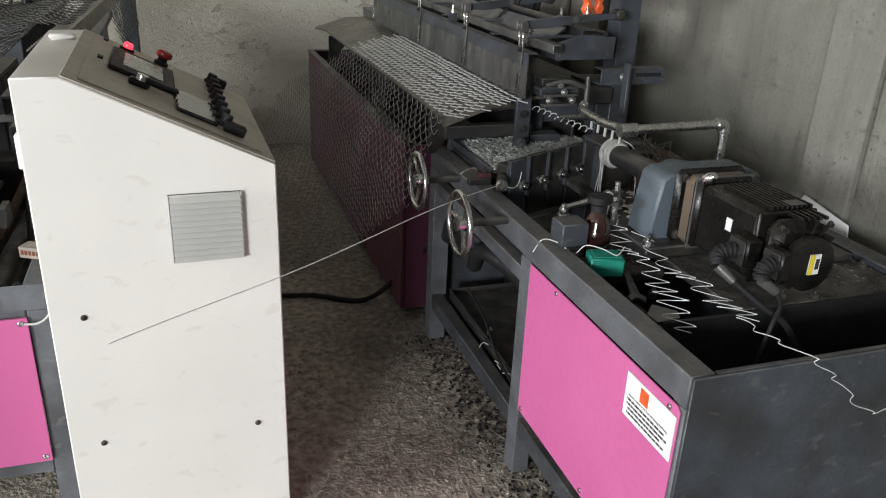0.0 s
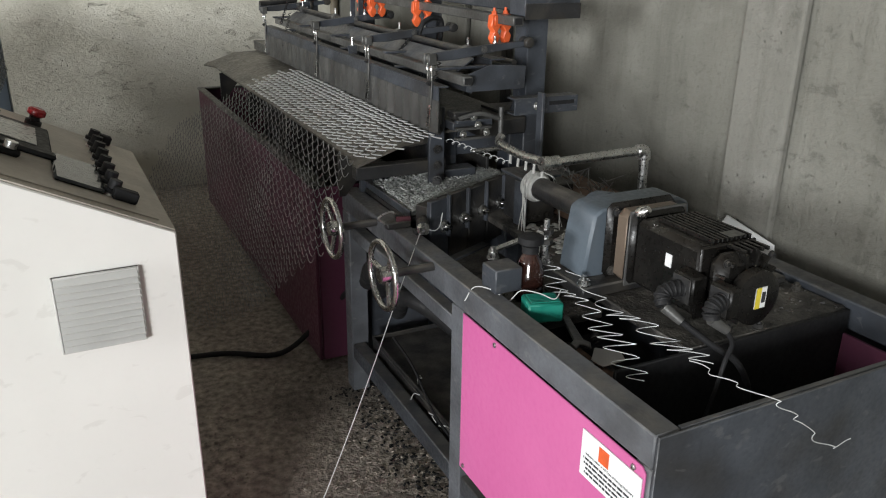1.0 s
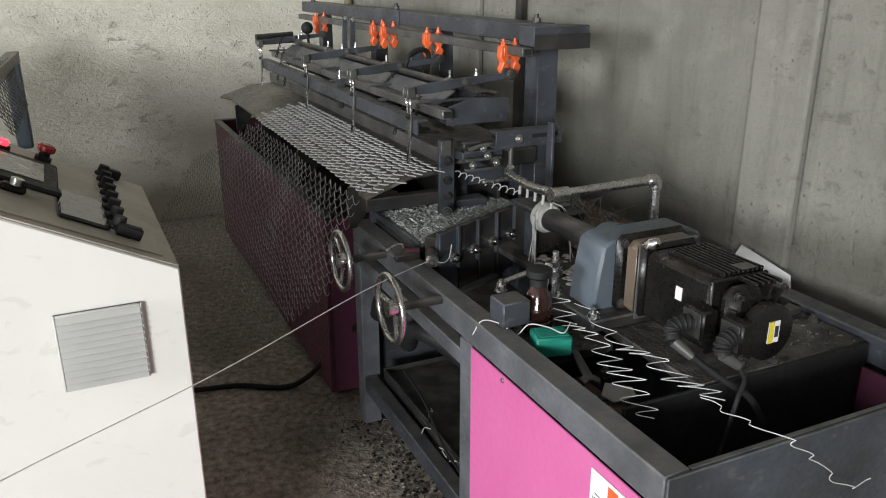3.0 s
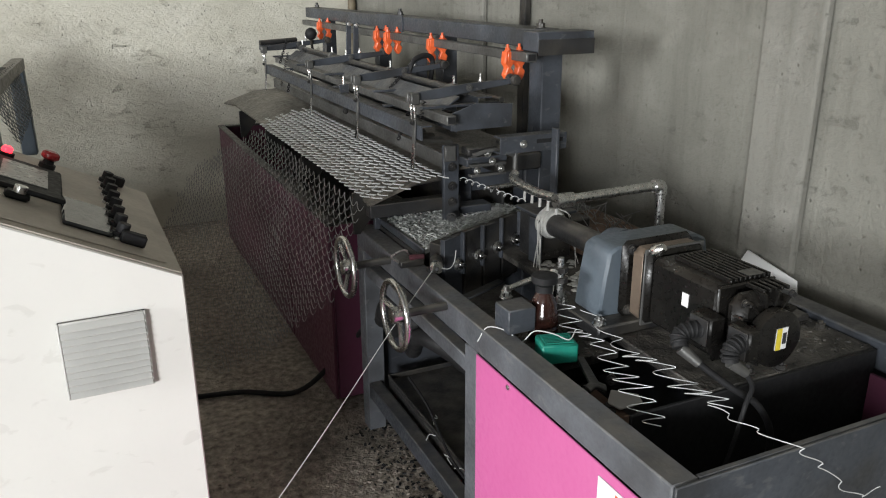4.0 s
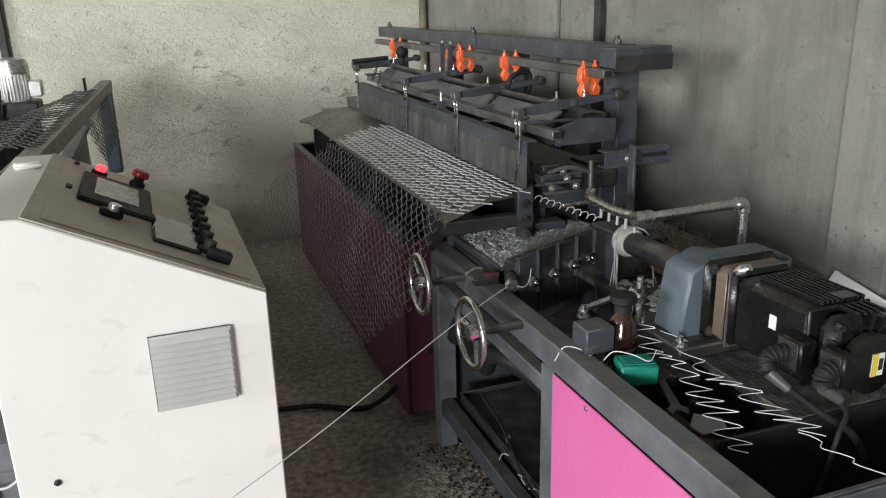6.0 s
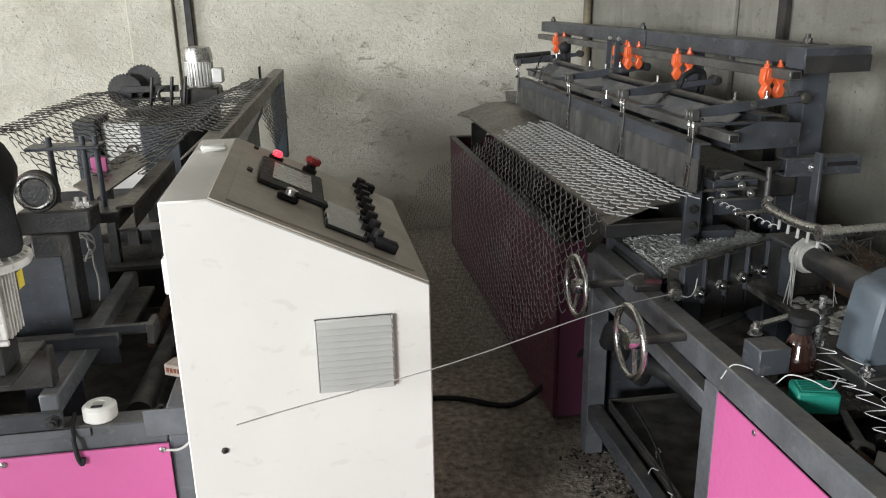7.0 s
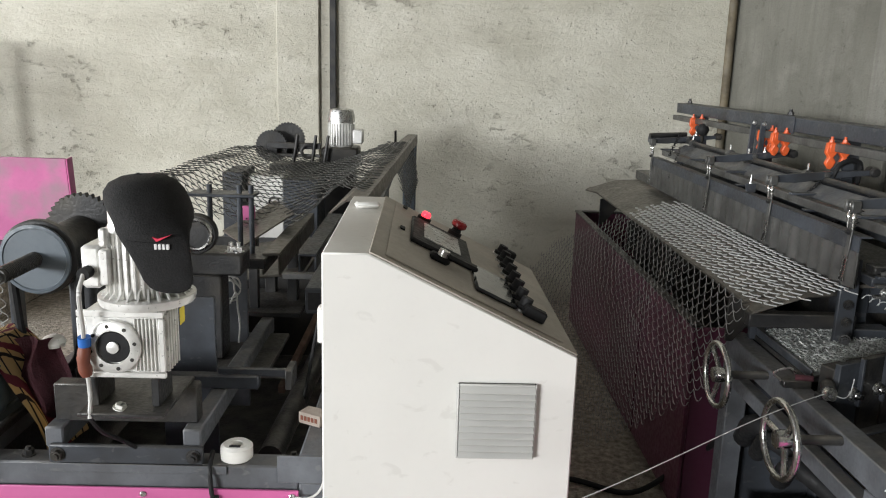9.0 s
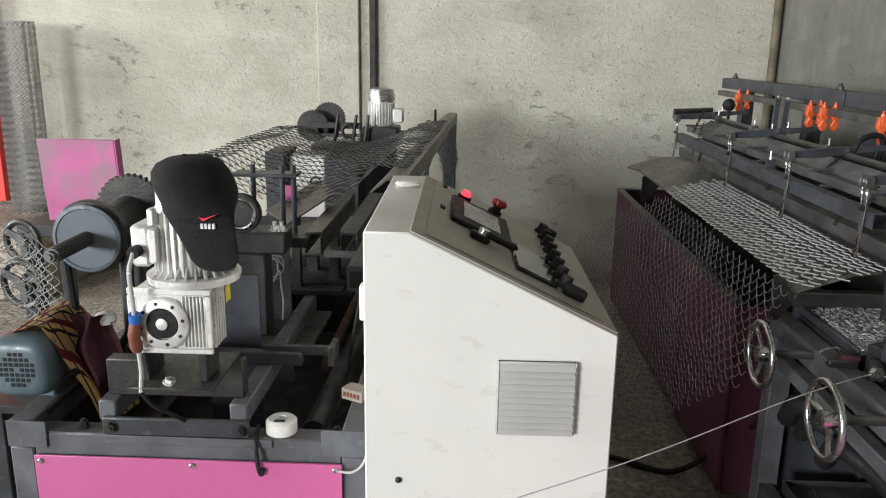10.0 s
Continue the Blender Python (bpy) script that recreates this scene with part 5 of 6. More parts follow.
    part("hinge", box(B(), (-0.012, 0.03, 0.95), (-0.0005, 0.06, 1.02), 0.003), WHITE, c)
    part("door_latch", box(B(), (W + 0.0005, 0.4, 0.72), (W + 0.03, 0.43, 0.75), 0.003), RUBBER, c)
    solo("white_remote", box(B(), (-0.03, -0.02, 0), (0.03, 0.02, 0.014), 0.006), WHITEPLASTIC, "small white plastic remote lying on the cabinet", "remote", pose(0.155, 2.1, 1.135, 0, 0, 10))


# ---- the second machine, behind the cabinet ----
def build_left_frame():
    f = thing("second_machine_frame", "grey painted machine frame with a pink front panel", "machine frame")
    x0, x1, y0, y1 = -0.72, 0.09, 1.79, 4.75
    for x in (x0, x1 - 0.055):
        for y in (y0, 3.2, y1 - 0.06):
            part("leg", box(B(), (x, y, 0.0), (x + 0.055, y + 0.06, 0.575), 0.004), DUSTYSTEEL, f)
        part("long_beam", box(B(), (x, y0, 0.576), (x + 0.055, y1, 0.64), 0.005), DUSTYSTEEL, f)
    part("front_beam", box(B(), (x0 + 0.056, y0 + 0.002, 0.55), (x1 - 0.056, y0 + 0.06, 0.612), 0.004), DUSTYSTEEL, f)
    part("front_strip", box(B(), (-0.53, y0 - 0.003, 0.592), (-0.12, y0 + 0.0, 0.612), 0.001), DUSTYSTEEL, f)
    part("end_stub", box(B(), (x0, y0 - 0.004, 0.5765), (x0 + 0.09, y0 - 0.0005, 0.64), 0.001), DUSTYSTEEL, f)
    part("end_stub", box(B(), (x1 - 0.1, y0 - 0.004, 0.5765), (x1, y0 - 0.0005, 0.64), 0.001), DUSTYSTEEL, f)
    p = part("pink_panel", box(B(), (-0.66, y0 - 0.011, 0.165), (0.036, y0 - 0.005, 0.561), 0.001), PINK, f, "pink enamelled front panel")
    for x in (-0.645, -0.3, 0.022):
        for z in (0.548, 0.18):
            part("screw", lathe(B(), [(0.007, 0), (0.007, 0.003), (0.004, 0.006)], 10, pose(x, y0 - 0.011, z, 90, 0, 0)), ZINC, p)
    part("low_beam", box(B(), (x0 + 0.056, y0 + 0.005, 0.12), (x1 - 0.056, y0 + 0.05, 0.16), 0.003), DUSTYSTEEL, f)
    part("pan", box(B(), (x0 + 0.056, y0 + 0.065, 0.3), (x1 - 0.056, y1 - 0.06, 0.31), 0.001), DARK, f)
    part("back_sheet", box(B(), (x0 + 0.03, y0 + 0.065, 0.2), (x0 + 0.036, y1 - 0.07, 0.575)), DARK, f)
    part("side_sheet", box(B(), (x1 - 0.03, 3.3, 0.641), (x1 - 0.024, y1 - 0.02, 0.88), 0.001), DARK, f)
    part("side_rail", box(B(), (x1 - 0.045, 3.3, 0.881), (x1 + 0.01, y1 - 0.02, 0.91), 0.003), DUSTYSTEEL, f)
    # sliding tubes and front bar
    for x in (-0.512, -0.216):
        t = part("slide_tube", box(B(), (x, 1.8, 0.641), (x + 0.04, 2.6, 0.69), 0.004), DUSTYSTEEL, f)
    part("slide_bar", box(B(), (-0.5, 1.786, 0.6135), (-0.17, 1.799, 0.655), 0.003), STEEL, f)
    for x in (-0.48, -0.19):
        part("bolt", nut(B(), (x, 1.786, 0.634), (0, -1, 0), 0.012, 0.01, 0.004), DARK, f)
    for x in (-0.56, -0.13, 0.02):
        part("bolt", nut(B(), (x, 1.82, 0.613), (0, 0, 1), 0.011, 0.012, 0.006), DARK, f)
    part("cross_bar", box(B(), (-0.44, 2.02, 0.691), (-0.1, 2.05, 0.725), 0.003), STEEL, f)
    for y in (2.25, 2.75):
        part("deck", box(B(), (-0.66, y, 0.641), (-0.12, y + 0.3, 0.655), 0.002), DARK, f)
    # added dark sheets stand in for the machine's shaded inside
    part("cross_sheet", box(B(), (-0.655, 3.27, 0.311), (0.03, 3.276, 0.655), 0.001), DARK, f)
    part("upper_sheet", box(B(), (-0.62, 3.27, 0.656), (-0.07, 3.276, 0.8), 0.001), DARK, f)
    part("worn_deck", box(B(), (-0.17, -0.2, 0), (0.17, 0.22, 0.008), 0.002), PLATE, f, "worn bare-steel deck plate", pose(-0.27, 3.05, 0.765, 6, -8, -4))
    part("deck_stay", box(B(), (-0.29, 3.0, 0.641), (-0.25, 3.04, 0.757), 0.003), DARK, f)
    part("slope_plate", extrude(B(), [(-0.405, 2.88, 0.9), (-0.28, 2.67, 0.9), (-0.17, 2.95, 0.955), (-0.29, 3.22, 0.955)], (0, 0, 0.006), 0.001), PLATE, f, "worn tilted steel cover plate")
    part("plate_stay", box(B(), (-0.3, 2.8, 0.641), (-0.27, 2.83, 0.905), 0.002), DARK, f)
    part("side_arm", box(B(), (-0.2, 2.06, 0.705), (-0.03, 2.075, 0.72), 0.001), COMB, f)
    part("side_arm", box(B(), (-0.2, 2.035, 0.72), (-0.03, 2.05, 0.738), 0.001), STEEL, f)
    part("arm_end", box(B(), (-0.035, 2.02, 0.692), (-0.018, 2.09, 0.742), 0.002), DARK, f)
    part("roller", cyl(B(), (-0.06, 1.95, 0.55), (-0.02, 3.4, 0.55), 0.03, seg=16), DARK, f)
    part("rusty_bar", box(B(), (-0.02, 0, -0.012), (0.0, 0.85, 0.012), 0.002), RUST, f, "", pose(-0.1, 2.35, 0.55, 12, 0, -6))


def build_gear_unit():
    g = thing("gear_motor", "silver cast aluminium worm gear motor on a steel bracket", "gear motor")
    part("base_plate", box(B(), (-0.375, 1.665, 0.778), (-0.205, 1.87, 0.786), 0.002), DARK, g)
    for x in (-0.36, -0.24):
        part("support", box(B(), (x, 1.7, 0.787), (x + 0.016, 1.78, 0.847), 0.002), DARK, g)
    part("under_bracket", box(B(), (-0.5, 1.83, 0.6905), (-0.19, 1.868, 0.777), 0.003), DARK, g)
    part("gear_case", box(B(), (-0.37, 1.705, 0.848), (-0.215, 1.8, 0.985), 0.008), ALU, g)
    fr = B()
    for lo, hi in (((-0.378, 1.698, 0.848), (-0.208, 1.706, 0.86)), ((-0.378, 1.698, 0.973), (-0.208, 1.706, 0.987)), ((-0.378, 1.698, 0.861), (-0.366, 1.706, 0.972)), ((-0.22, 1.698, 0.861), (-0.208, 1.706, 0.972))):
        box(fr, lo, hi, 0.002)
    part("case_rim", fr, ALU, g)
    for i in range(7):
        z0 = 0.862
        part("rib", box(B(), (-0.268 + i * 0.0075, 1.699, z0), (-0.2645 + i * 0.0075, 1.7045, 0.97), 0.001), ALU, g)
    for i in range(5):
        part("side_rib", box(B(), (-0.2145, 1.72 + i * 0.015, 0.855), (-0.207, 1.725 + i * 0.015, 0.978), 0.001), ALU, g)
    fl = part("output_flange", lathe(B(), [(0.054, 0), (0.054, 0.012), (0.05, 0.015), (0.034, 0.015), (0.034, 0.006)], 30, pose(-0.307, 1.7045, 0.914, 90, 0, 0)), ALU, g)
    part("seal", lathe(B(), [(0.033, 0.007), (0.031, 0.012), (0.013, 0.012)], 26, pose(-0.307, 1.7045, 0.914, 90, 0, 0)), RUBBER, fl)
    part("shaft_end", lathe(B(), [(0.012, 0.012), (0.012, 0.016), (0.005, 0.018)], 20, pose(-0.307, 1.7045, 0.914, 90, 0, 0)), ALU, fl)
    for k in range(8):
        a = k * math.pi / 4 + 0.2
        part("flange_bolt", cyl(B(), (-0.307 + 0.044 * math.cos(a), 1.692, 0.914 + 0.044 * math.sin(a)), (-0.307 + 0.044 * math.cos(a), 1.6885, 0.914 + 0.044 * math.sin(a)), 0.004, seg=8), DARK, fl)
    part("motor_flange", lathe(B(), [(0.075, 0.986), (0.092, 0.99), (0.0945, 0.998), (0.0945, 1.006), (0.088, 1.008)], 40, pose(-0.262, 1.77, 0)), ALU, g)
    fin = mesh_of("flange_fin", extrude(B(), [(0.058, -0.002, 0), (0.088, -0.002, 0), (0.066, -0.002, 0.022), (0.06, -0.002, 0.022)], (0, 0.004, 0)), ALU)
    for k in range(26):
        o = new("flange_fin", fin)
        o.parent, o.matrix_basis = g, pose(-0.262, 1.77, 1.008, 0, 0, k * 360 / 26)
    part("motor_body", lathe(B(), [(0.066, 1.008), (0.066, 1.14), (0.062, 1.15), (0.062, 1.2), (0.04, 1.215)], 26, pose(-0.267, 1.77, 0)), ALU, g)
    fin = mesh_of("motor_fin", box(B(), (0.064, -0.0018, 1.012), (0.073, 0.0018, 1.138)), ALU)
    for k in range(30):
        o = new("motor_fin", fin)
        o.parent, o.matrix_basis = g, pose(-0.267, 1.77, 0, 0, 0, k * 12)
    tb = part("terminal_box", box(B(), (-0.362, 1.7, 1.03), (-0.325, 1.79, 1.115), 0.006), ALU, g)
    part("gland", cyl(B(), (-0.347, 1.699, 1.065), (-0.347, 1.672, 1.065), 0.012, seg=12), RUBBER, tb)
    part("lug", box(B(), (-0.323, 1.69, 1.04), (-0.305, 1.71, 1.11), 0.003), ALU, tb)
    part("lug", box(B(), (-0.322, 1.692, 1.115), (-0.308, 1.712, 1.15), 0.003), ALU, tb)
    part("supply_cable", tube(B(), bend([(-0.347, 1.675, 1.065), (-0.349, 1.655, 1.03), (-0.352, 1.668, 0.96), (-0.358, 1.68, 0.9), (-0.355, 1.685, 0.82), (-0.35, 1.665, 0.775)]), 0.0045, 8), OLIVE, g, "grey supply cable")
    part("cable_tail", tube(B(), bend([(-0.35, 1.665, 0.775), (-0.342, 1.7, 0.73), (-0.325, 1.76, 0.68), (-0.29, 1.84, 0.6)]), 0.0045, 8), RUBBER, g)
    part("blue_tape", cyl(B(), (-0.354, 1.675, 0.94), (-0.3555, 1.678, 0.922), 0.0125, seg=10), BLUETAPE, g)
    part("brown_tape", tube(B(), bend([(-0.3555, 1.678, 0.92), (-0.36, 1.678, 0.89), (-0.356, 1.681, 0.858)], 4), [0.011, 0.012, 0.0125, 0.013, 0.0125, 0.012, 0.0135, 0.0125, 0.0095], 10),
         BROWNTAPE, g, "brown insulating tape round a cable joint")
    part("yellow_tag", box(B(), (-0.2065, 1.79, 0.93), (-0.2055, 1.82, 0.965)), YELLOW, g, smooth=False)
    part("white_nut", nut(B(), (-0.3, 1.69, 0.787), (0.3, 0, 1), 0.011, 0.008, 0.0), WHITEPLASTIC, g)
    # baseball cap over the motor
    c = thing("baseball_cap", "black cloth baseball cap hung over the motor", "cap", pose(-0.011, 0, -0.004))
    bm = B()
    seg, rows = 36, []
    # height, middle, half width, middle in depth, half depth: crown above, hanging brim below
    for z, xc, hw, yc, ry in ((1.034, -0.175, 0.012, 1.684, 0.002), (1.037, -0.175, 0.026, 1.684, 0.003), (1.044, -0.176, 0.038, 1.683, 0.004), (1.058, -0.178, 0.047, 1.682, 0.006), (1.085, -0.183, 0.0525, 1.68, 0.009),
                              (1.114, -0.191, 0.0585, 1.679, 0.011), (1.135, -0.199, 0.0645, 1.68, 0.013), (1.15, -0.21, 0.07, 1.7, 0.036), (1.165, -0.222, 0.0745, 1.745, 0.078), (1.18, -0.231, 0.0775, 1.762, 0.094),
                              (1.2, -0.239, 0.0785, 1.765, 0.096), (1.22, -0.2435, 0.0735, 1.765, 0.09), (1.236, -0.246, 0.062, 1.765, 0.078), (1.246, -0.246, 0.042, 1.765, 0.055), (1.25, -0.245, 0.01, 1.765, 0.012)):
        row = []
        for i in range(seg):
            a = 2 * math.pi * i / seg
            wob = 1 + 0.025 * noise.noise(Vector((math.cos(a) * 2, math.sin(a) * 2, z * 30)))
            row.append(bm.verts.new((xc + hw * math.cos(a) * wob, yc + ry * math.sin(a) * wob, z)))
        rows.append(row)
    for p, q in zip(rows, rows[1:]):
        for i in range(seg):
            bm.faces.new((p[i], p[(i + 1) % seg], q[(i + 1) % seg], q[i]))
    bm.faces.new(rows[-1])
    bm.faces.new(list(reversed(rows[0])))
    part("crown", bm, CLOTH, c)
    part("brim_stitch", tube(B(), bend([(-0.262, 1.682, 1.14), (-0.24, 1.668, 1.137), (-0.19, 1.666, 1.136), (-0.142, 1.678, 1.14)], 6), 0.0012, 5), CLOTH, c)
    part("top_button", lathe(B(), [(0.008, 0), (0.008, 0.003), (0.003, 0.006)], 12, pose(-0.255, 1.765, 1.247)), CLOTH, c)
    part("red_mark", extrude(B(), [(-0.197, 1.66, 1.148), (-0.189, 1.66, 1.139), (-0.165, 1.66, 1.151), (-0.186, 1.66, 1.145), (-0.192, 1.66, 1.146)], (0, 0.025, 0)), THREADRED, c, "red embroidered mark", smooth=False)
    for i in range(4):
        part("white_mark", box(B(), (-0.195 + i * 0.0075, 1.6625, 1.124), (-0.1905 + i * 0.0075, 1.69, 1.134)), THREADWHITE, c, "white embroidered mark", smooth=False)


def build_winder():
    w = thing("winding_shaft", "dark grey winding disc with a threaded shaft", "winder")
    m = pose(-0.607, 2.02, 1.007, 90, 0, 0)
    part("disc", lathe(B(), [(0.08, 0), (0.082, 0.004), (0.082, 0.012), (0.074, 0.014), (0.072, 0.011), (0.02, 0.011)], 44, m), BLUEGREY, w)
    part("outer_disc", lathe(B(), [(0.086, -0.03), (0.09, -0.026), (0.09, -0.008), (0.086, -0.005)], 44, m), DARK, w)
    bm = B()
    n = 300
    pts = [(-0.607 + 0.0165 * math.cos(k * 0.5), 2.01 - k * 0.0005, 1.007 + 0.0165 * math.sin(k * 0.5)) for k in range(n)]
    tube(bm, pts, 0.0028, 5)
    cyl(bm, (-0.607, 2.01, 1.007), (-0.607, 1.85, 1.007), 0.016, seg=18)
    part("threaded_shaft", bm, DARK, w)
    part("shaft_nut", nut(B(), (-0.607, 1.85, 1.007), (0, -1, 0), 0.013, 0.01, 0.005), COMB, w)
    part("drum", cyl(B(), (-0.607, 2.05, 1.007), (-0.607, 2.4, 1.02), 0.05, 0.055, 24), DARK, w)
    bm = B()
    teeth = 36
    extrude(bm, [(-0.6 + r * math.cos(a), 2.25, 1.03 + r * math.sin(a)) for k in range(teeth) for a, r in (((k + 0.0) / teeth * 2 * math.pi, 0.088), ((k + 0.3) / teeth * 2 * math.pi, 0.096), ((k + 0.5) / teeth * 2 * math.pi, 0.096), ((k + 0.8) / teeth * 2 * math.pi, 0.088))], (0, 0.02, 0))
    part("sprocket", bm, DARK, w, smooth=False)
    part("bearing_stand", box(B(), (-0.57, 2.08, 0.656), (-0.5, 2.14, 1.0), 0.006), STEEL, w)
    part("belt", tube(B(), bend([(-0.685, 2.045, 0.99), (-0.67, 2.045, 0.8), (-0.64, 2.045, 0.73), (-0.58, 2.045, 0.72), (-0.535, 2.045, 0.78), (-0.525, 2.045, 0.99)]), 0.011, 8), RUBBER, w, "black drive belt")
    k2 = thing("guide_pulley", "shiny steel guide pulley on a dark bearing", "pulley")
    part("pulley", lathe(B(), [(0.05, 0), (0.054, 0.006), (0.045, 0.014), (0.054, 0.022), (0.05, 0.03), (0.02, 0.03)], 30, pose(-0.312, 2.3, 1.02, 90, 0, 0)), DARK, k2)
    part("pulley_ring", ring(B(), (-0.312, 2.268, 1.02), (0, 1, 0), 0.04, 0.006, 30, 8), CHROME, k2)
    part("bearing", box(B(), (-0.38, 2.3, 0.9), (-0.2, 2.4, 0.962), 0.006), DARK, k2)
    part("stand", box(B(), (-0.36, 2.31, 0.656), (-0.26, 2.39, 0.899), 0.005), DARK, k2)
    for x in (-0.235, -0.215):
        part("bolt", nut(B(), (x, 2.33, 0.9625), (0, 0, 1), 0.012, 0.012, 0.012), ZINC, k2)
    # upright plates and shelves behind
    for lo, hi, mat in (((-0.36, 2.1, 0.4), (-0.222, 2.112, 0.9), STEEL), ((-0.34, 2.46, 0.45), (-0.226, 2.472, 0.9), DUSTYSTEEL)):
        solo("guard_plate", box(B(), lo, hi, 0.002), mat, "grey steel guard plate standing in the machine", "guard plate", group="guard plates")
    coil = [(-0.275 + 0.03 * math.cos(k * 0.9) * (1 - k * 0.012) + 0.008 * math.sin(k * 2.1), 2.447 - 0.0006 * k, 0.83 + 0.033 * math.sin(k * 0.9) - 0.0008 * k) for k in range(22)]
    solo("curled_cable", tube(B(), bend([(-0.29, 2.45, 0.895)] + coil + [(-0.25, 2.44, 0.77), (-0.245, 2.44, 0.72), (-0.25, 2.44, 0.66)], 4), 0.0028, 6), OLIVE,
         "loose curled grey cable in front of a plate", "cable")
    h = thing("wire_stand", "grey flat steel wire stand", "stand")
    part("shelf", box(B(), (-0.42, 2.55, 1.075), (-0.22, 2.63, 1.085), 0.002), STEEL, h)
    for x in (-0.36, -0.27, -0.235):
        part("rod", cyl(B(), (x, 2.58, 0.9), (x, 2.58, 1.11), 0.008, seg=10), STEEL, h)
    part("base", box(B(), (-0.42, 2.5, 0.87), (-0.18, 2.68, 0.9), 0.004), DARK, h)
    part("leg", box(B(), (-0.34, 2.54, 0.656), (-0.28, 2.64, 0.869), 0.004), DARK, h)
    for i, (x, mat) in enumerate(((-0.2, PLATE), (-0.09, STEEL))):
        ch = thing("guide_channel", "worn steel guide channel running to the net", "channel", group="guide channels")
        part("web", box(B(), (x, 2.55, 0.9), (x + 0.055, 3.25, 0.908), 0.002), mat, ch)
        part("flange", box(B(), (x, 2.55, 0.84), (x + 0.006, 3.25, 0.8995), 0.001), mat, ch)
        part("flange", box(B(), (x + 0.049, 2.55, 0.84), (x + 0.055, 3.25, 0.8995), 0.001), mat, ch)
        part("stand", box(B(), (x + 0.01, 2.9, 0.641), (x + 0.045, 2.95, 0.839), 0.002), DARK, ch)
    cb = thing("cross_channel", "grey steel cross channel with bolts", "channel")
    part("bar", box(B(), (-0.12, 2.45, 0.855), (0.06, 2.475, 0.872), 0.002), COMB, cb)
    part("tube", box(B(), (-0.015, 2.2, 0.83), (0.035, 2.5, 0.9), 0.004), STEEL, cb)
    # shade of the tube's open end, as a black plate
    part("bore", box(B(), (-0.006, 2.1985, 0.842), (0.026, 2.1995, 0.888)), RUBBER, cb)
    part("post", box(B(), (0.036, 2.3, 0.641), (0.085, 2.36, 0.95), 0.004), STEEL, cb)
    part("bolt", nut(B(), (0.01, 2.3, 0.829), (0, 0, -1), 0.012, 0.012, 0.03), ZINC, cb)
    part("thin_rod", cyl(B(), (0.01, 2.3, 0.8), (-0.04, 2.25, 0.5), 0.005, seg=8), DARK, cb)


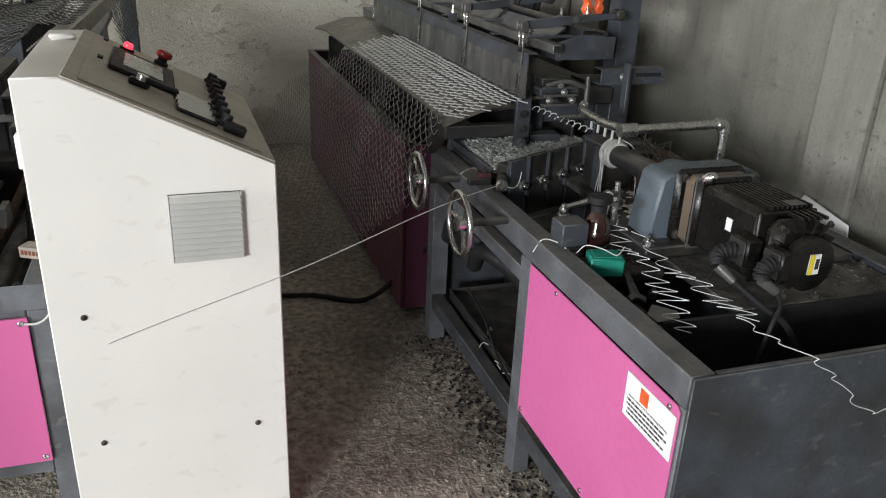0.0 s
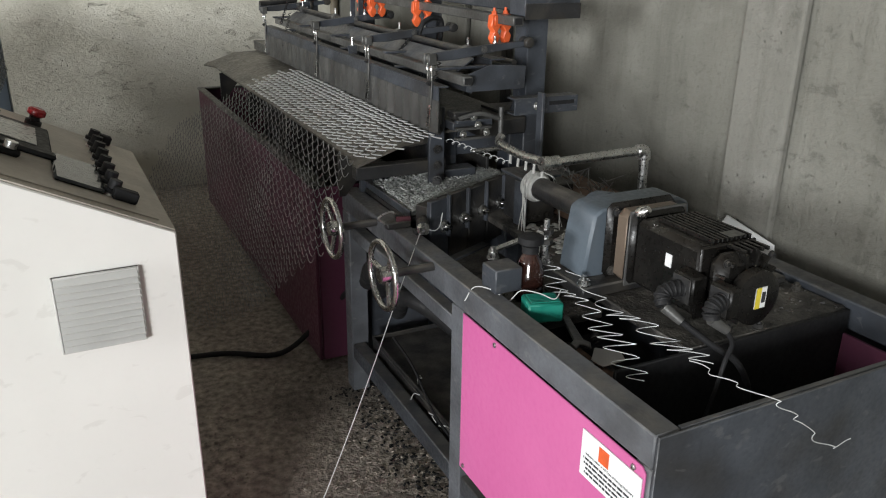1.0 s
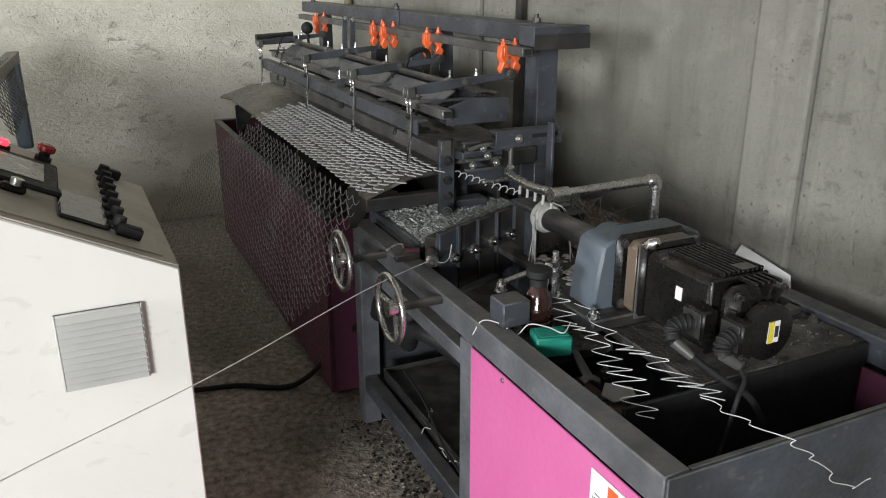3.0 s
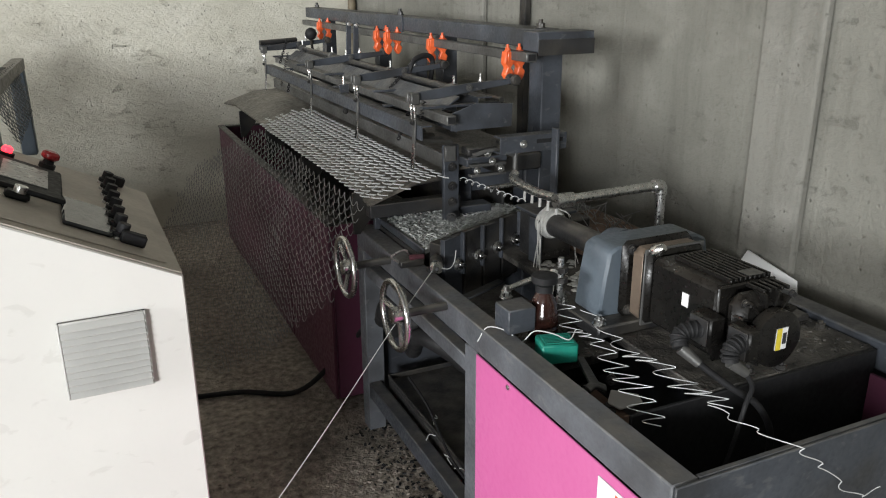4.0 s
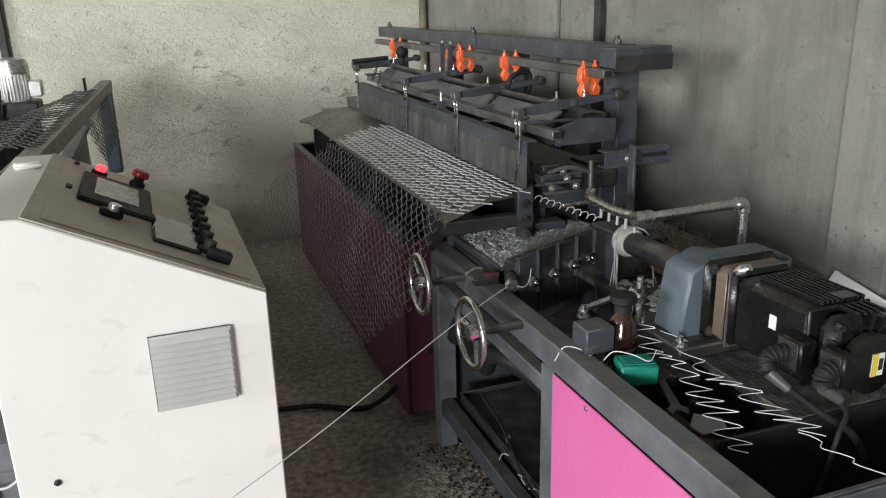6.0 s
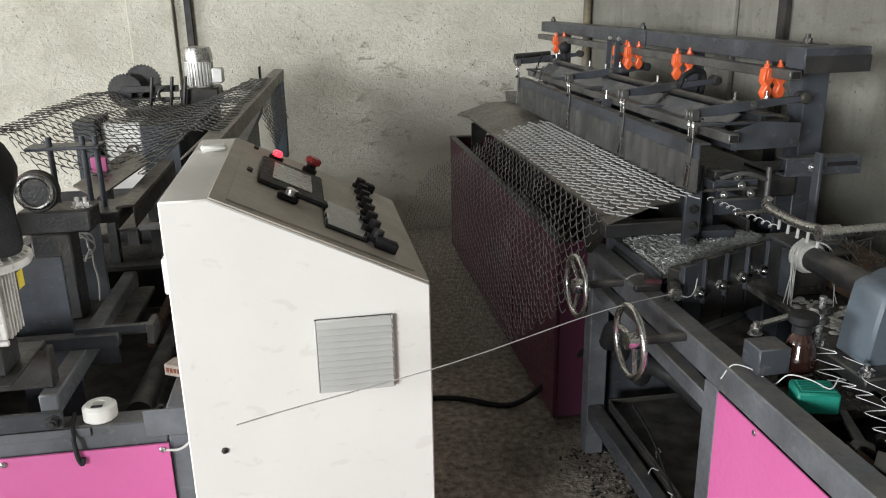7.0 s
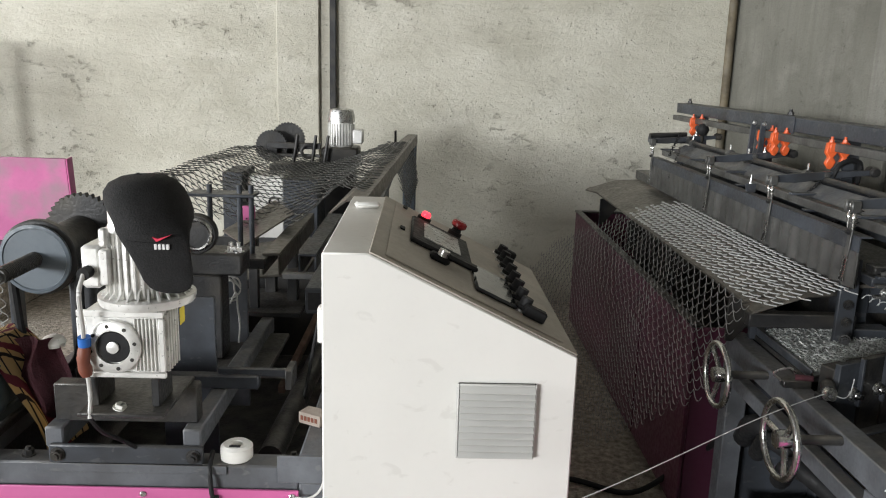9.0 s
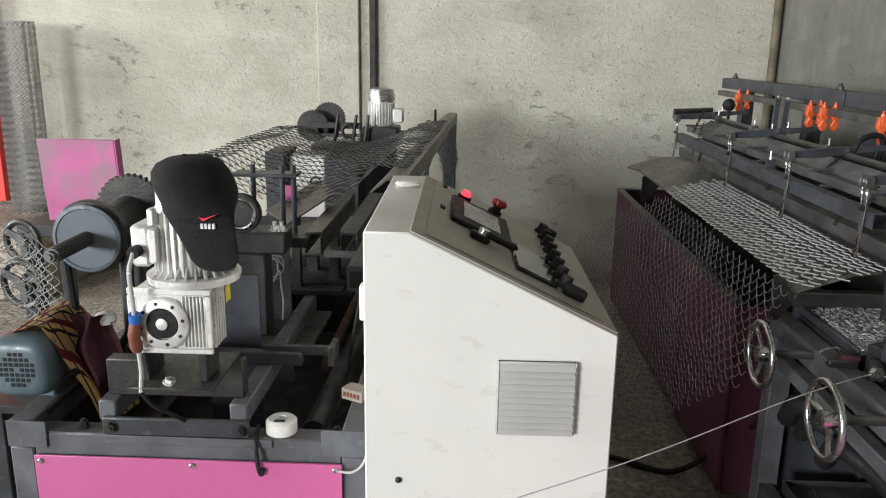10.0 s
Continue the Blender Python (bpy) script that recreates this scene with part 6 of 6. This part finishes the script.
def build_far_gear():
    b = thing("tension_beam", "worn grey folded steel beam on blue-grey posts", "beam")
    d = Vector((0.115, 4.9, 0)) - Vector((0.015, 2.45, 0))
    m = Matrix.Translation((0.015, 2.45, 0)) @ pose(0, 0, 0, 0, 0, math.degrees(math.atan2(d.y, d.x)) - 90)
    L = d.length
    part("beam_top", extrude(B(), [(0, 0, 1.055), (0.05, 0, 1.095), (0.105, 0, 1.095), (0.105, 0, 1.04), (0.1, 0, 1.04), (0.1, 0, 1.089), (0.052, 0, 1.089), (0.003, 0, 1.05)], (0, L, 0), 0.001), PLATE, b, "", m)
    part("post", box(B(), (0.03, L - 0.09, 0.6), (0.104, L - 0.02, 1.039), 0.005), BLUEGREY, b, "", m)
    part("post", box(B(), (0.03, 0.1, 0.63), (0.09, 0.16, 1.039), 0.005), BLUEGREY, b, "", m)
    part("clip", box(B(), (-0.01, L - 0.25, 1.06), (0.0, L - 0.2, 1.13), 0.002), DARK, b, "", m)
    g = thing("far_gear_motor", "silver electric motor standing on a dark gear drive", "motor")
    part("motor_case", lathe(B(), [(0.055, 1.08), (0.06, 1.09), (0.06, 1.2)], 26, pose(-0.15, 4.2, 0)), ALU, g)
    bm = B()
    for k in range(28):
        box(bm, (0.058, -0.002, 1.09), (0.067, 0.002, 1.195), 0, pose(-0.15, 4.2, 0, 0, 0, k * 360 / 28))
    part("fins", bm, ALU, g, smooth=False)
    part("fan_cowl", lathe(B(), [(0.068, 1.201), (0.069, 1.235), (0.06, 1.262), (0.02, 1.27)], 26, pose(-0.15, 4.2, 0)), ZINC, g)
    part("terminal_box", box(B(), (-0.085, 4.12, 1.1), (-0.035, 4.2, 1.17), 0.006), ALU, g)
    part("gear_box", box(B(), (-0.24, 4.12, 0.99), (-0.06, 4.3, 1.079), 0.008), DARK, g)
    part("drive_bar", box(B(), (-0.5, 4.1, 1.07), (-0.24, 4.12, 1.1), 0.003), DARK, g)
    part("drive_bar", box(B(), (-0.5, 4.1, 1.03), (-0.24, 4.12, 1.045), 0.003), COMB, g)
    for x in (-0.37, -0.28, -0.22):
        part("link", tube(B(), [(x, 4.09, 1.01), (x + 0.02, 4.09, 1.14)], 0.008, 8), DARK, g)
    part("chain_ring", ring(B(), (-0.3, 4.09, 1.06), (0, 1, 0), 0.03, 0.008, 22, 8), DARK, g)
    for x, z, r in ((-0.49, 1.075, 0.075), (-0.42, 1.105, 0.08)):
        bm = B()
        pts = []
        for k in range(64):
            a = 2 * math.pi * k / 64
            rr = r if k % 2 else r * 1.08
            pts.append((x + rr * math.cos(a), 4.15 + (x + 0.49), z + rr * math.sin(a)))
        extrude(bm, pts, (0, 0.018, 0))
        part("sprocket", bm, DARK, g, smooth=False)
    part("hub", cyl(B(), (-0.49, 4.11, 1.06), (-0.49, 4.25, 1.06), 0.035, seg=18), DARK, g)
    part("stand", box(B(), (-0.5, 4.13, 0.641), (-0.08, 4.29, 0.989), 0.006), DARK, g)
    s = thing("far_cabinet", "pale grey steel box under the net", "steel box")
    part("case", box(B(), (-0.52, 3.75, 0.641), (-0.36, 3.95, 0.98), 0.004), WHITEPLASTIC, s)
    part("side", box(B(), (-0.355, 3.72, 0.641), (-0.2, 3.95, 0.97), 0.004), STEEL, s)
    part("side", box(B(), (-0.62, 3.7, 0.641), (-0.53, 3.95, 1.0), 0.004), STEEL, s)
    part("hook", ring(B(), (-0.4, 3.74, 0.86), (0.3, 1, 0), 0.025, 0.005, 20, 6), DARK, s)
    solo("pink_guard", box(B(), (-0.36, 2.95, 0.93), (-0.31, 2.965, 0.98), 0.002), PINK, "pink sheet metal guard inside the machine", "guard")
    p = thing("loose_pink_panel", "scuffed pink sheet metal panel leaning upright", "panel", pose(-1.36, 3.5, 0.71, 6, 0, 0))
    part("sheet", box(B(), (-0.165, 0, 0.0), (0.165, 0.008, 0.36), 0.002), PINKWORN, p)
    part("fold", box(B(), (0.1655, 0, 0.0), (0.172, 0.05, 0.358), 0.002), PINK, p)
    rk = thing("steel_trestle", "dusty grey steel trestle holding a panel", "trestle")
    part("top", box(B(), (-1.62, 3.4, 0.66), (-1.1, 3.75, 0.708), 0.004), STEEL, rk)
    for x in (-1.6, -1.17):
        for y in (3.42, 3.68):
            part("leg", box(B(), (x, y, 0), (x + 0.05, y + 0.05, 0.659), 0.004), STEEL, rk)
    # upright roll of finished net
    r = thing("net_roll", "upright roll of grey galvanised chain-link net", "wire net roll", pose(-2.43, 4.95, 0.44))
    H, R = 1.14, 0.117
    for turn, count, rad, wire in ((0, 26, R, 0.0034), (1, 20, R * 0.8, 0.003), (2, 14, R * 0.55, 0.004)):
        for j in range(count):
            a0 = j / count * 2 * math.pi
            sw = 0.5 * 1.17 * 2 * math.pi / count
            pts = [(rad * (1 + 0.03 * noise.noise(Vector((a0, k * 0.06, turn)))) * math.cos(a0 + (sw if k % 2 else -sw)), rad * math.sin(a0 + (sw if k % 2 else -sw)), k / 55 * H) for k in range(56)]
            part("wire_spiral", tube(B(), pts, wire, 4), ROLLWIRE, r)


def build_left_net():
    bm = thing("woven_net", "dull chain-link net stretched over the second machine", "wire net")

    def place(u, v, up):
        y = 2.95 + u
        x = 0.125 + (y - 2.95) * 0.04 - v
        f = max(0, min(1, (v - 0.1) / 0.68))
        front = max(0, 1 - u / 0.6)
        z = 1.106 - 0.15 * math.sin(min(1, f * 1.1) * math.pi) * (0.55 + 0.45 * front) - 0.04 * f
        z += 0.015 * noise.noise(Vector((x * 5, y * 3, 2)))
        return Vector((x, y, z + up))

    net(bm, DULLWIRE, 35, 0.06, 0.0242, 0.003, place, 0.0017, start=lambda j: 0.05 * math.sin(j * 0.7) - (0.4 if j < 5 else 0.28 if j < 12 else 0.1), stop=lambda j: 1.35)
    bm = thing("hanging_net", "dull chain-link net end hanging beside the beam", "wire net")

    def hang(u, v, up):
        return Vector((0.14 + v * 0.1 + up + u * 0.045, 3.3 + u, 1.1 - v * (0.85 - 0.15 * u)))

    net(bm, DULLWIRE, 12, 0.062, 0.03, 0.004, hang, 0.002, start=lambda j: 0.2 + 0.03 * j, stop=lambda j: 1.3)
    bm = thing("draped_net", "piece of wire net draped beside the winder", "wire net")

    def lefthang(u, v, up):
        return Vector((-1.12 + v + 0.02 * math.sin(u * 9), 2.2 + 0.1 * math.sin(v * 12) + up * 2, 0.98 - u))

    net(bm, ROLLWIRE, 19, 0.036, 0.019, 0.003, lefthang, 0.0013, start=lambda j: 0.03 * abs(math.sin(j)), stop=lambda j: 0.42)
    for x, y, z, r in ((-1.058, 2.5, 0.871, 0.06), (-1.044, 2.45, 0.749, 0.07)):
        w = thing("reel_wheel", "grey steel reel wheel on a post behind the net", "reel", pose(x, y, z), "reel wheels")
        part("rim", ring(B(), (0, 0, 0), (0.25, 1, 0), r, 0.01, 36, 8), DARK, w)
        part("hub", cyl(B(), (0, -0.015, 0), (0, 0.03, 0), 0.016, seg=16), COMB, w)
        for k in range(3):
            a = 0.5 + k * 2.09
            part("spoke", extrude(B(), [(0.012 * math.cos(a + 1.2), 0, 0.012 * math.sin(a + 1.2)), (r * math.cos(a + 0.16), 0, r * math.sin(a + 0.16)), (r * math.cos(a - 0.16), 0, r * math.sin(a - 0.16)),
                                         (0.012 * math.cos(a - 1.2), 0, 0.012 * math.sin(a - 1.2))], (0, 0.008, 0)), DUSTYSTEEL, w)
        part("post", box(B(), (-0.02, 0.031, -z), (0.02, 0.06, 0.02), 0.003), STEEL, w)


def build_blue_motor():
    m = thing("blue_motor", "teal-grey electric motor with a punched fan cover", "motor", pose(-0.725, 1.86, 0.73))
    bm = B()
    rings = []
    for y, r in ((0.0, 0.045), (0.002, 0.058), (0.01, 0.068), (0.028, 0.073), (0.062, 0.074), (0.064, 0.068), (0.2, 0.068), (0.21, 0.03)):
        row = []
        for i in range(40):
            a = 2 * math.pi * i / 40
            k = r / (abs(math.cos(a)) ** 4 + abs(math.sin(a)) ** 4) ** 0.25
            row.append(bm.verts.new((k * math.cos(a), y, k * math.sin(a))))
        rings.append(row)
    for p, q in zip(rings, rings[1:]):
        for i in range(40):
            bm.faces.new((p[i], q[i], q[(i + 1) % 40], p[(i + 1) % 40]))
    bm.faces.new(rings[0])
    bm.faces.new(list(reversed(rings[-1])))
    bmesh.ops.recalc_face_normals(bm, faces=bm.faces)
    part("motor_shell", bm, MOTORBLUE, m)
    bm = B()
    for i in range(-4, 5):
        for j in range(-4, 5):
            x, z = i * 0.0125, j * 0.0125
            if math.hypot(x, z) < 0.052 and math.hypot(x, z) > 0.009:
                box(bm, (x - 0.0042, -0.0015 if math.hypot(x, z) < 0.04 else 0.003, z - 0.0042), (x + 0.0042, 0.012, z + 0.0042))
    part("fan_mesh", bm, RUBBER, m, smooth=False)
    part("foot", box(B(), (-0.05, 0.06, -0.095), (0.05, 0.2, -0.066), 0.004), MOTORBLUE, m)
    solo("motor_shelf", box(B(), (-0.86, 1.86, 0.617), (-0.66, 2.2, 0.639), 0.003), DARK, "dark steel shelf under the blue motor", "shelf")
    part("stay", box(B(), (-0.85, 1.9, 0.0), (-0.8, 1.95, 0.616), 0.003), STEEL, bpy.data.objects["motor_shelf"])
    # folded checked cloth over the motor
    bm = B()
    rows = []
    for j in range(15):
        f = j / 14
        row = []
        for i in range(19):
            s = i / 18
            a = math.pi * (1.05 - 1.0 * s)
            r = 0.085 + 0.012 * noise.noise(Vector((s * 6, f * 5, 0))) + 0.02 * f * s
            x = -0.70 + r * math.cos(a) + (0.06 * max(0, s - 0.6) / 0.4)
            z = 0.735 + max(r * math.sin(a), 0) - (0.19 * max(0, s - 0.62) / 0.38) - (0.05 * max(0, 0.15 - s) / 0.15)
            y = 1.9 + 0.17 * f + 0.01 * noise.noise(Vector((s * 5, f * 4, 4)))
            row.append(bm.verts.new((x, y, z)))
        rows.append(row)
    for j in range(14):
        for i in range(18):
            bm.faces.new((rows[j][i], rows[j][i + 1], rows[j + 1][i + 1], rows[j + 1][i]))
    bmesh.ops.solidify(bm, geom=bm.faces, thickness=0.005)
    c = solo("checked_cloth", bm, CHECK, "folded yellow and maroon checked cloth over the motor", "cloth")
    bm = B()
    rows = []
    for j in range(14):
        f = j / 13
        rows.append([bm.verts.new((-0.61 + 0.085 * s + 0.012 * math.sin(f * 7 + s * 5) - 0.02 * (1 - f), 1.93 + 0.05 * s + 0.015 * math.sin(s * 9 + f * 2), 0.84 - 0.21 * f * (0.75 + 0.4 * s) - 0.02 * s * s)) for s in (i / 12 for i in range(13))])
    for j in range(13):
        for i in range(12):
            bm.faces.new((rows[j][i], rows[j][i + 1], rows[j + 1][i + 1], rows[j + 1][i]))
    bmesh.ops.solidify(bm, geom=bm.faces, thickness=0.004)
    part("maroon_fold", bm, MAROONCLOTH, c, "hanging maroon fold of the cloth")
    solo("white_cup", lathe(B(), [(0.024, 0), (0.027, 0.01), (0.022, 0.022), (0.008, 0.028)], 18), WHITEPLASTIC, "white plastic cap on the machine", "cap", pose(-0.575, 2.0, 0.8))


def build_left_small():
    t = thing("tape_roll", "white electrical tape roll on the frame edge", "tape", pose(-0.106, 1.825, 0.613))
    part("roll", lathe(B(), [(0.03, 0), (0.035, 0.004), (0.035, 0.03), (0.028, 0.036), (0.014, 0.036), (0.013, 0.024)], 22), WHITEPLASTIC, t)
    part("mark", box(B(), (-0.012, -0.022, 0.0362), (0.012, -0.012, 0.037)), INK, t, smooth=False)
    solo("black_strap", tube(B(), bend([(-0.16, 1.83, 0.625), (-0.155, 1.785, 0.61), (-0.15, 1.772, 0.56), (-0.143, 1.772, 0.535), (-0.138, 1.772, 0.55)], 6), 0.005, 8), RUBBER, "black strap hanging over the pink panel", "strap")
    b = thing("small_carton", "small worn carton with printed sides on the beam", "carton", pose(0.045, 1.955, 0.641, 0, 0, -28))
    part("carton", box(B(), (-0.03, -0.02, 0), (0.03, 0.02, 0.028), 0.001), PAPERBROWN, b, smooth=False)
    bm = B()
    for i in range(5):
        box(bm, (-0.024 + i * 0.01, -0.0212, 0.009), (-0.017 + i * 0.01, -0.0203, 0.02))
    part("printed_bars", bm, BROWNTAPE, b, smooth=False)
    solo("earth_wire", tube(B(), bend([(0.03, 1.775, 0.548), (0.06, 1.77, 0.55), (0.085, 1.775, 0.57), (0.098, 1.79, 0.62), (0.1, 1.83, 0.66)], 6), 0.0028, 6), OLIVE, "thin grey earth wire on the frame", "cable")


# ---- right-hand net, in two rigid pieces that move with the weaving ----
def build_right_net():
    at = profile([(1.425, 0.925), (1.33, 0.914), (1.185, 0.87)])
    top = thing("table_net", "bright new chain-link net lying on the table", "wire net")

    def place(u, v, up):
        x, z, nx, nz = at(v)
        return Vector((x, 2.235 + u, z + 0.004 + up))

    net(top, WIRE, 12, 0.05, 0.0205, 0.0035, place, 0.0017, start=lambda j: -0.055 + 0.02 * (j % 3), stop=lambda j: 1.43 + 0.03 * math.sin(j * 2.3))
    drop = profile([(1.18, 0.866), (1.118, 0.722), (1.06, 0.55), (1.0, 0.35), (0.93, 0.16), (0.84, 0.03), (0.7, 0.012), (0.55, 0.012)])
    low = thing("falling_net", "chain-link net falling over the machine front to the floor", "wire net")

    def place2(u, v, up):
        x, z, nx, nz = drop(v)
        y = 2.255 + u
        far = max(0, (u - 1.0)) * v * 0.22
        return Vector((x - far + up + 0.02 * noise.noise(Vector((u * 3, v * 5, 8))), y, max(0.008, z + 0.012 * noise.noise(Vector((u * 4, v * 4, 3))))))

    # same net as on the table, its shade put into a darker wire colour
    net(low, OLDSHADEWIRE, 56, 0.056, 0.0205, 0.0035, place2, 0.0014, start=lambda j: 0.0 if j < 14 else min(1.6, (j - 14) * 0.026), stop=lambda j: min(2.2, 1.45 + 0.05 * j) + 0.02 * math.sin(j * 1.7))
    return top, low


def build_moving_wire():
    """The wire that runs to the straightener; its space has the guide at its origin and the wire along -y."""
    pts = [(0.0, 0, 0)]
    for k in range(1, 40):
        s = k / 39
        pts.append((0.012 * math.sin(s * 5.5) * s, -1.17 * s, -0.03 * s * s + 0.008 * math.sin(s * 7)))
    return tagged(solo("feed_wire", tube(B(), pts, 0.0012, 6), WIRE, "bright steel wire running to the wire guide", "wire"))


def build_new_spiral():
    pts = []
    for k in range(40):
        a = k * math.pi / 2
        pts.append((0.011 * math.cos(a), k * 0.007, 0.007 * math.sin(a)))
    return tagged(solo("new_spiral", tube(B(), bend(pts, 3), 0.0014, 5), WIRE, "bright wire spiral feeding into the net", "wire spiral"))


# ---- build ----
build_room()
build_body()
solo("apron_plate", box(B(), (1.455, 2.31, 0.908), (1.463, 4.6, 0.957), 0.002), COMB, "smooth grey steel apron strip behind the net", "apron")
solo("apron_ledge", box(B(), (1.464, 2.31, 0.95), (1.6, 4.6, 0.957), 0.001), PLATE, "stained steel ledge behind the apron", "ledge")
build_gantry()
carriage, comb = build_carriage()
build_side_bracket()
wheel = handwheel(pose(1.075, 1.785, 0.705))
copy_thing(wheel, pose(1.075, 2.17, 0.70, 40, 0, 0))
build_frame()
build_forming_block()
build_servo()
build_coolant()
build_loose_wire()
build_cabinet()
build_left_frame()
build_gear_unit()
build_winder()
build_far_gear()
build_left_net()
build_blue_motor()
build_left_small()
table_net, falling_net = build_right_net()
feed_wire = build_moving_wire()
new_spiral = build_new_spiral()
solo("floor_cable", tube(B(), bend([(0.6, 2.9, 0.01), (0.85, 2.85, 0.012), (1.05, 2.75, 0.02), (1.2, 2.65, 0.2), (1.25, 2.45, 0.4)]), 0.01, 10), RUBBER, "thick black cable lying on the floor", "cable")

bm = B()
rnd = random.Random(21)
for k in range(800):
    x, y = 1.24 + rnd.gauss(0, 0.06), rnd.uniform(1.0, 2.45)
    r = rnd.uniform(0.002, 0.0065)
    box(bm, (-r, -r * rnd.uniform(0.3, 1), 0), (r, r * 0.5, r * 0.5), 0, pose(x, y, 0.0, rnd.uniform(-25, 25), rnd.uniform(-25, 25), rnd.uniform(0, 360)))
solo("oily_swarf", bm, RUBBER, "black oily swarf scattered on the floor beside the machine", "swarf", kind="stuff")
bm = B()
for k in range(1500):
    x, y = rnd.uniform(0.3, 1.3), rnd.uniform(0.7, 2.6)
    r = rnd.uniform(0.0015, 0.005)
    box(bm, (-r, -r * rnd.uniform(0.4, 1), -r * 0.3), (r, r * 0.6, r * 0.6), 0, pose(x, y, 0.0, rnd.uniform(-25, 25), rnd.uniform(-25, 25), rnd.uniform(0, 360)))
solo("floor_grit", bm, FLOOR, "loose grit on the dusty concrete floor", "grit", kind="stuff")

bm = B()
for k in range(420):
    x, y, z = (rnd.uniform(1.66, 1.95), rnd.uniform(1.19, 1.72), 0.7045) if k % 3 else (rnd.uniform(1.275, 1.435), rnd.uniform(1.44, 1.69), 0.6795)
    r = rnd.uniform(0.0015, 0.006)
    box(bm, (-r, -r * rnd.uniform(0.3, 1), -r * 0.2), (r, r * 0.5, r * 0.6), 0, pose(x, y, z, rnd.uniform(-25, 25), rnd.uniform(-25, 25), rnd.uniform(0, 360)))
solo("bed_debris", bm, BED, "crumbs of dry dirt and metal on the machine bed", "debris", kind="stuff")

# directions in which the whipping feed wire leaves its guide
WHIP = [(0, -0.85, -0.53, -0.01), (0.3, -0.85, -0.52, -0.09), (0.6, -0.84, -0.52, -0.17), (1, -0.58, -0.56, -0.59), (1.2, -0.83, -0.52, -0.18), (1.4, -0.57, -0.53, -0.63), (1.6, -0.83, -0.52, -0.21), (1.8, -0.67, -0.53, -0.52), (2, -0.80, -0.53, -0.28), (2.2, -0.76, -0.53, -0.37), (2.5, -0.80, -0.53, -0.29), (2.6, -0.79, -0.53, -0.32), (2.9, -0.86, -0.51, 0.00), (3, -0.84, -0.53, 0.02)]
WHIP += [(3.2, -0.85, -0.51, -0.08), (3.5, -0.79, -0.53, -0.31), (3.8, -0.85, -0.52, -0.08), (4, -0.74, -0.53, -0.41), (4.3, -0.83, -0.52, -0.21), (4.5, -0.84, -0.53, -0.09), (4.6, -0.59, -0.53, -0.61), (4.7, -0.83, -0.53, -0.18), (4.9, -0.86, -0.51, -0.04), (5.2, -0.79, -0.53, -0.31), (5.5, -0.85, -0.52, -0.04), (5.8, -0.76, -0.53, -0.38), (6, -0.84, -0.52, -0.13), (6.3, -0.72, -0.54, -0.44)]
WHIP += [(6.5, -0.82, -0.52, -0.21), (6.6, -0.85, -0.53, -0.07), (6.8, -0.51, -0.54, -0.67), (7, -0.86, -0.51, 0.09), (7.2, -0.82, -0.53, -0.22), (7.5, -0.86, -0.51, 0.05), (7.8, -0.81, -0.54, -0.24), (8, -0.47, -0.57, -0.68), (8.1, -0.84, -0.54, 0.02), (8.4, -0.83, -0.53, -0.16), (8.8, -0.83, -0.55, -0.10), (9, -0.84, -0.54, -0.03), (9.2, -0.85, -0.53, -0.04), (9.5, -0.84, -0.53, -0.08), (9.8, -0.84, -0.53, -0.06), (10, -0.86, -0.52, -0.02)]


def motions():
    """The weaving stroke: the carriage sits back, then moves forward while the comb swings up behind its bar; the wire whips all the time."""
    back, fore = pose(0, 0, 0), pose(-0.095, 0, 0)
    walk(carriage, [(0, back), (1.7, back), (2.2, fore), (5.4, fore), (5.95, back), (9.2, back), (9.55, fore), (10, fore)])
    down, up = pose(1.43, 2.21, 1.028), pose(1.43, 2.21, 1.028, 0, -82, 0)
    walk(comb, [(0, down), (1.65, down), (2.0, up), (5.55, up), (5.95, down), (9.2, down), (9.45, up), (10, up)])
    walk(table_net, [(0, pose(0, 0, 0)), (1.8, pose(0, 0, 0)), (2.2, pose(-0.022, 0, -0.005)), (5.5, pose(-0.022, 0, -0.005)), (5.9, pose(0, 0, 0)), (9.3, pose(0, 0, 0)), (9.6, pose(-0.022, 0, -0.005)), (10, pose(-0.022, 0, -0.005))])
    walk(falling_net, [(0, pose(0, 0, 0)), (1.8, pose(0, 0, 0)), (2.2, pose(-0.012, 0, -0.022)), (5.5, pose(-0.012, 0, -0.022)), (5.9, pose(0, 0, 0)), (9.3, pose(0, 0, 0)), (9.6, pose(-0.012, 0, -0.022)), (10, pose(-0.012, 0, -0.022))])
    rows = []
    for t, x, y, z in WHIP:
        q = Vector((0, -1, 0)).rotation_difference(Vector((x, y, z)))
        rows.append((t, Matrix.LocRotScale((1.25, 1.938, 0.751), q, None)))
    walk(feed_wire, rows)
    walk(new_spiral, [(i * 0.25, pose(1.585, 2.06, 0.862 + 0.005 * math.sin(i * 2.3), 4, (i * 70) % 60 - 30, 14 + 3 * math.sin(i * 1.7))) for i in range(41)])


motions()
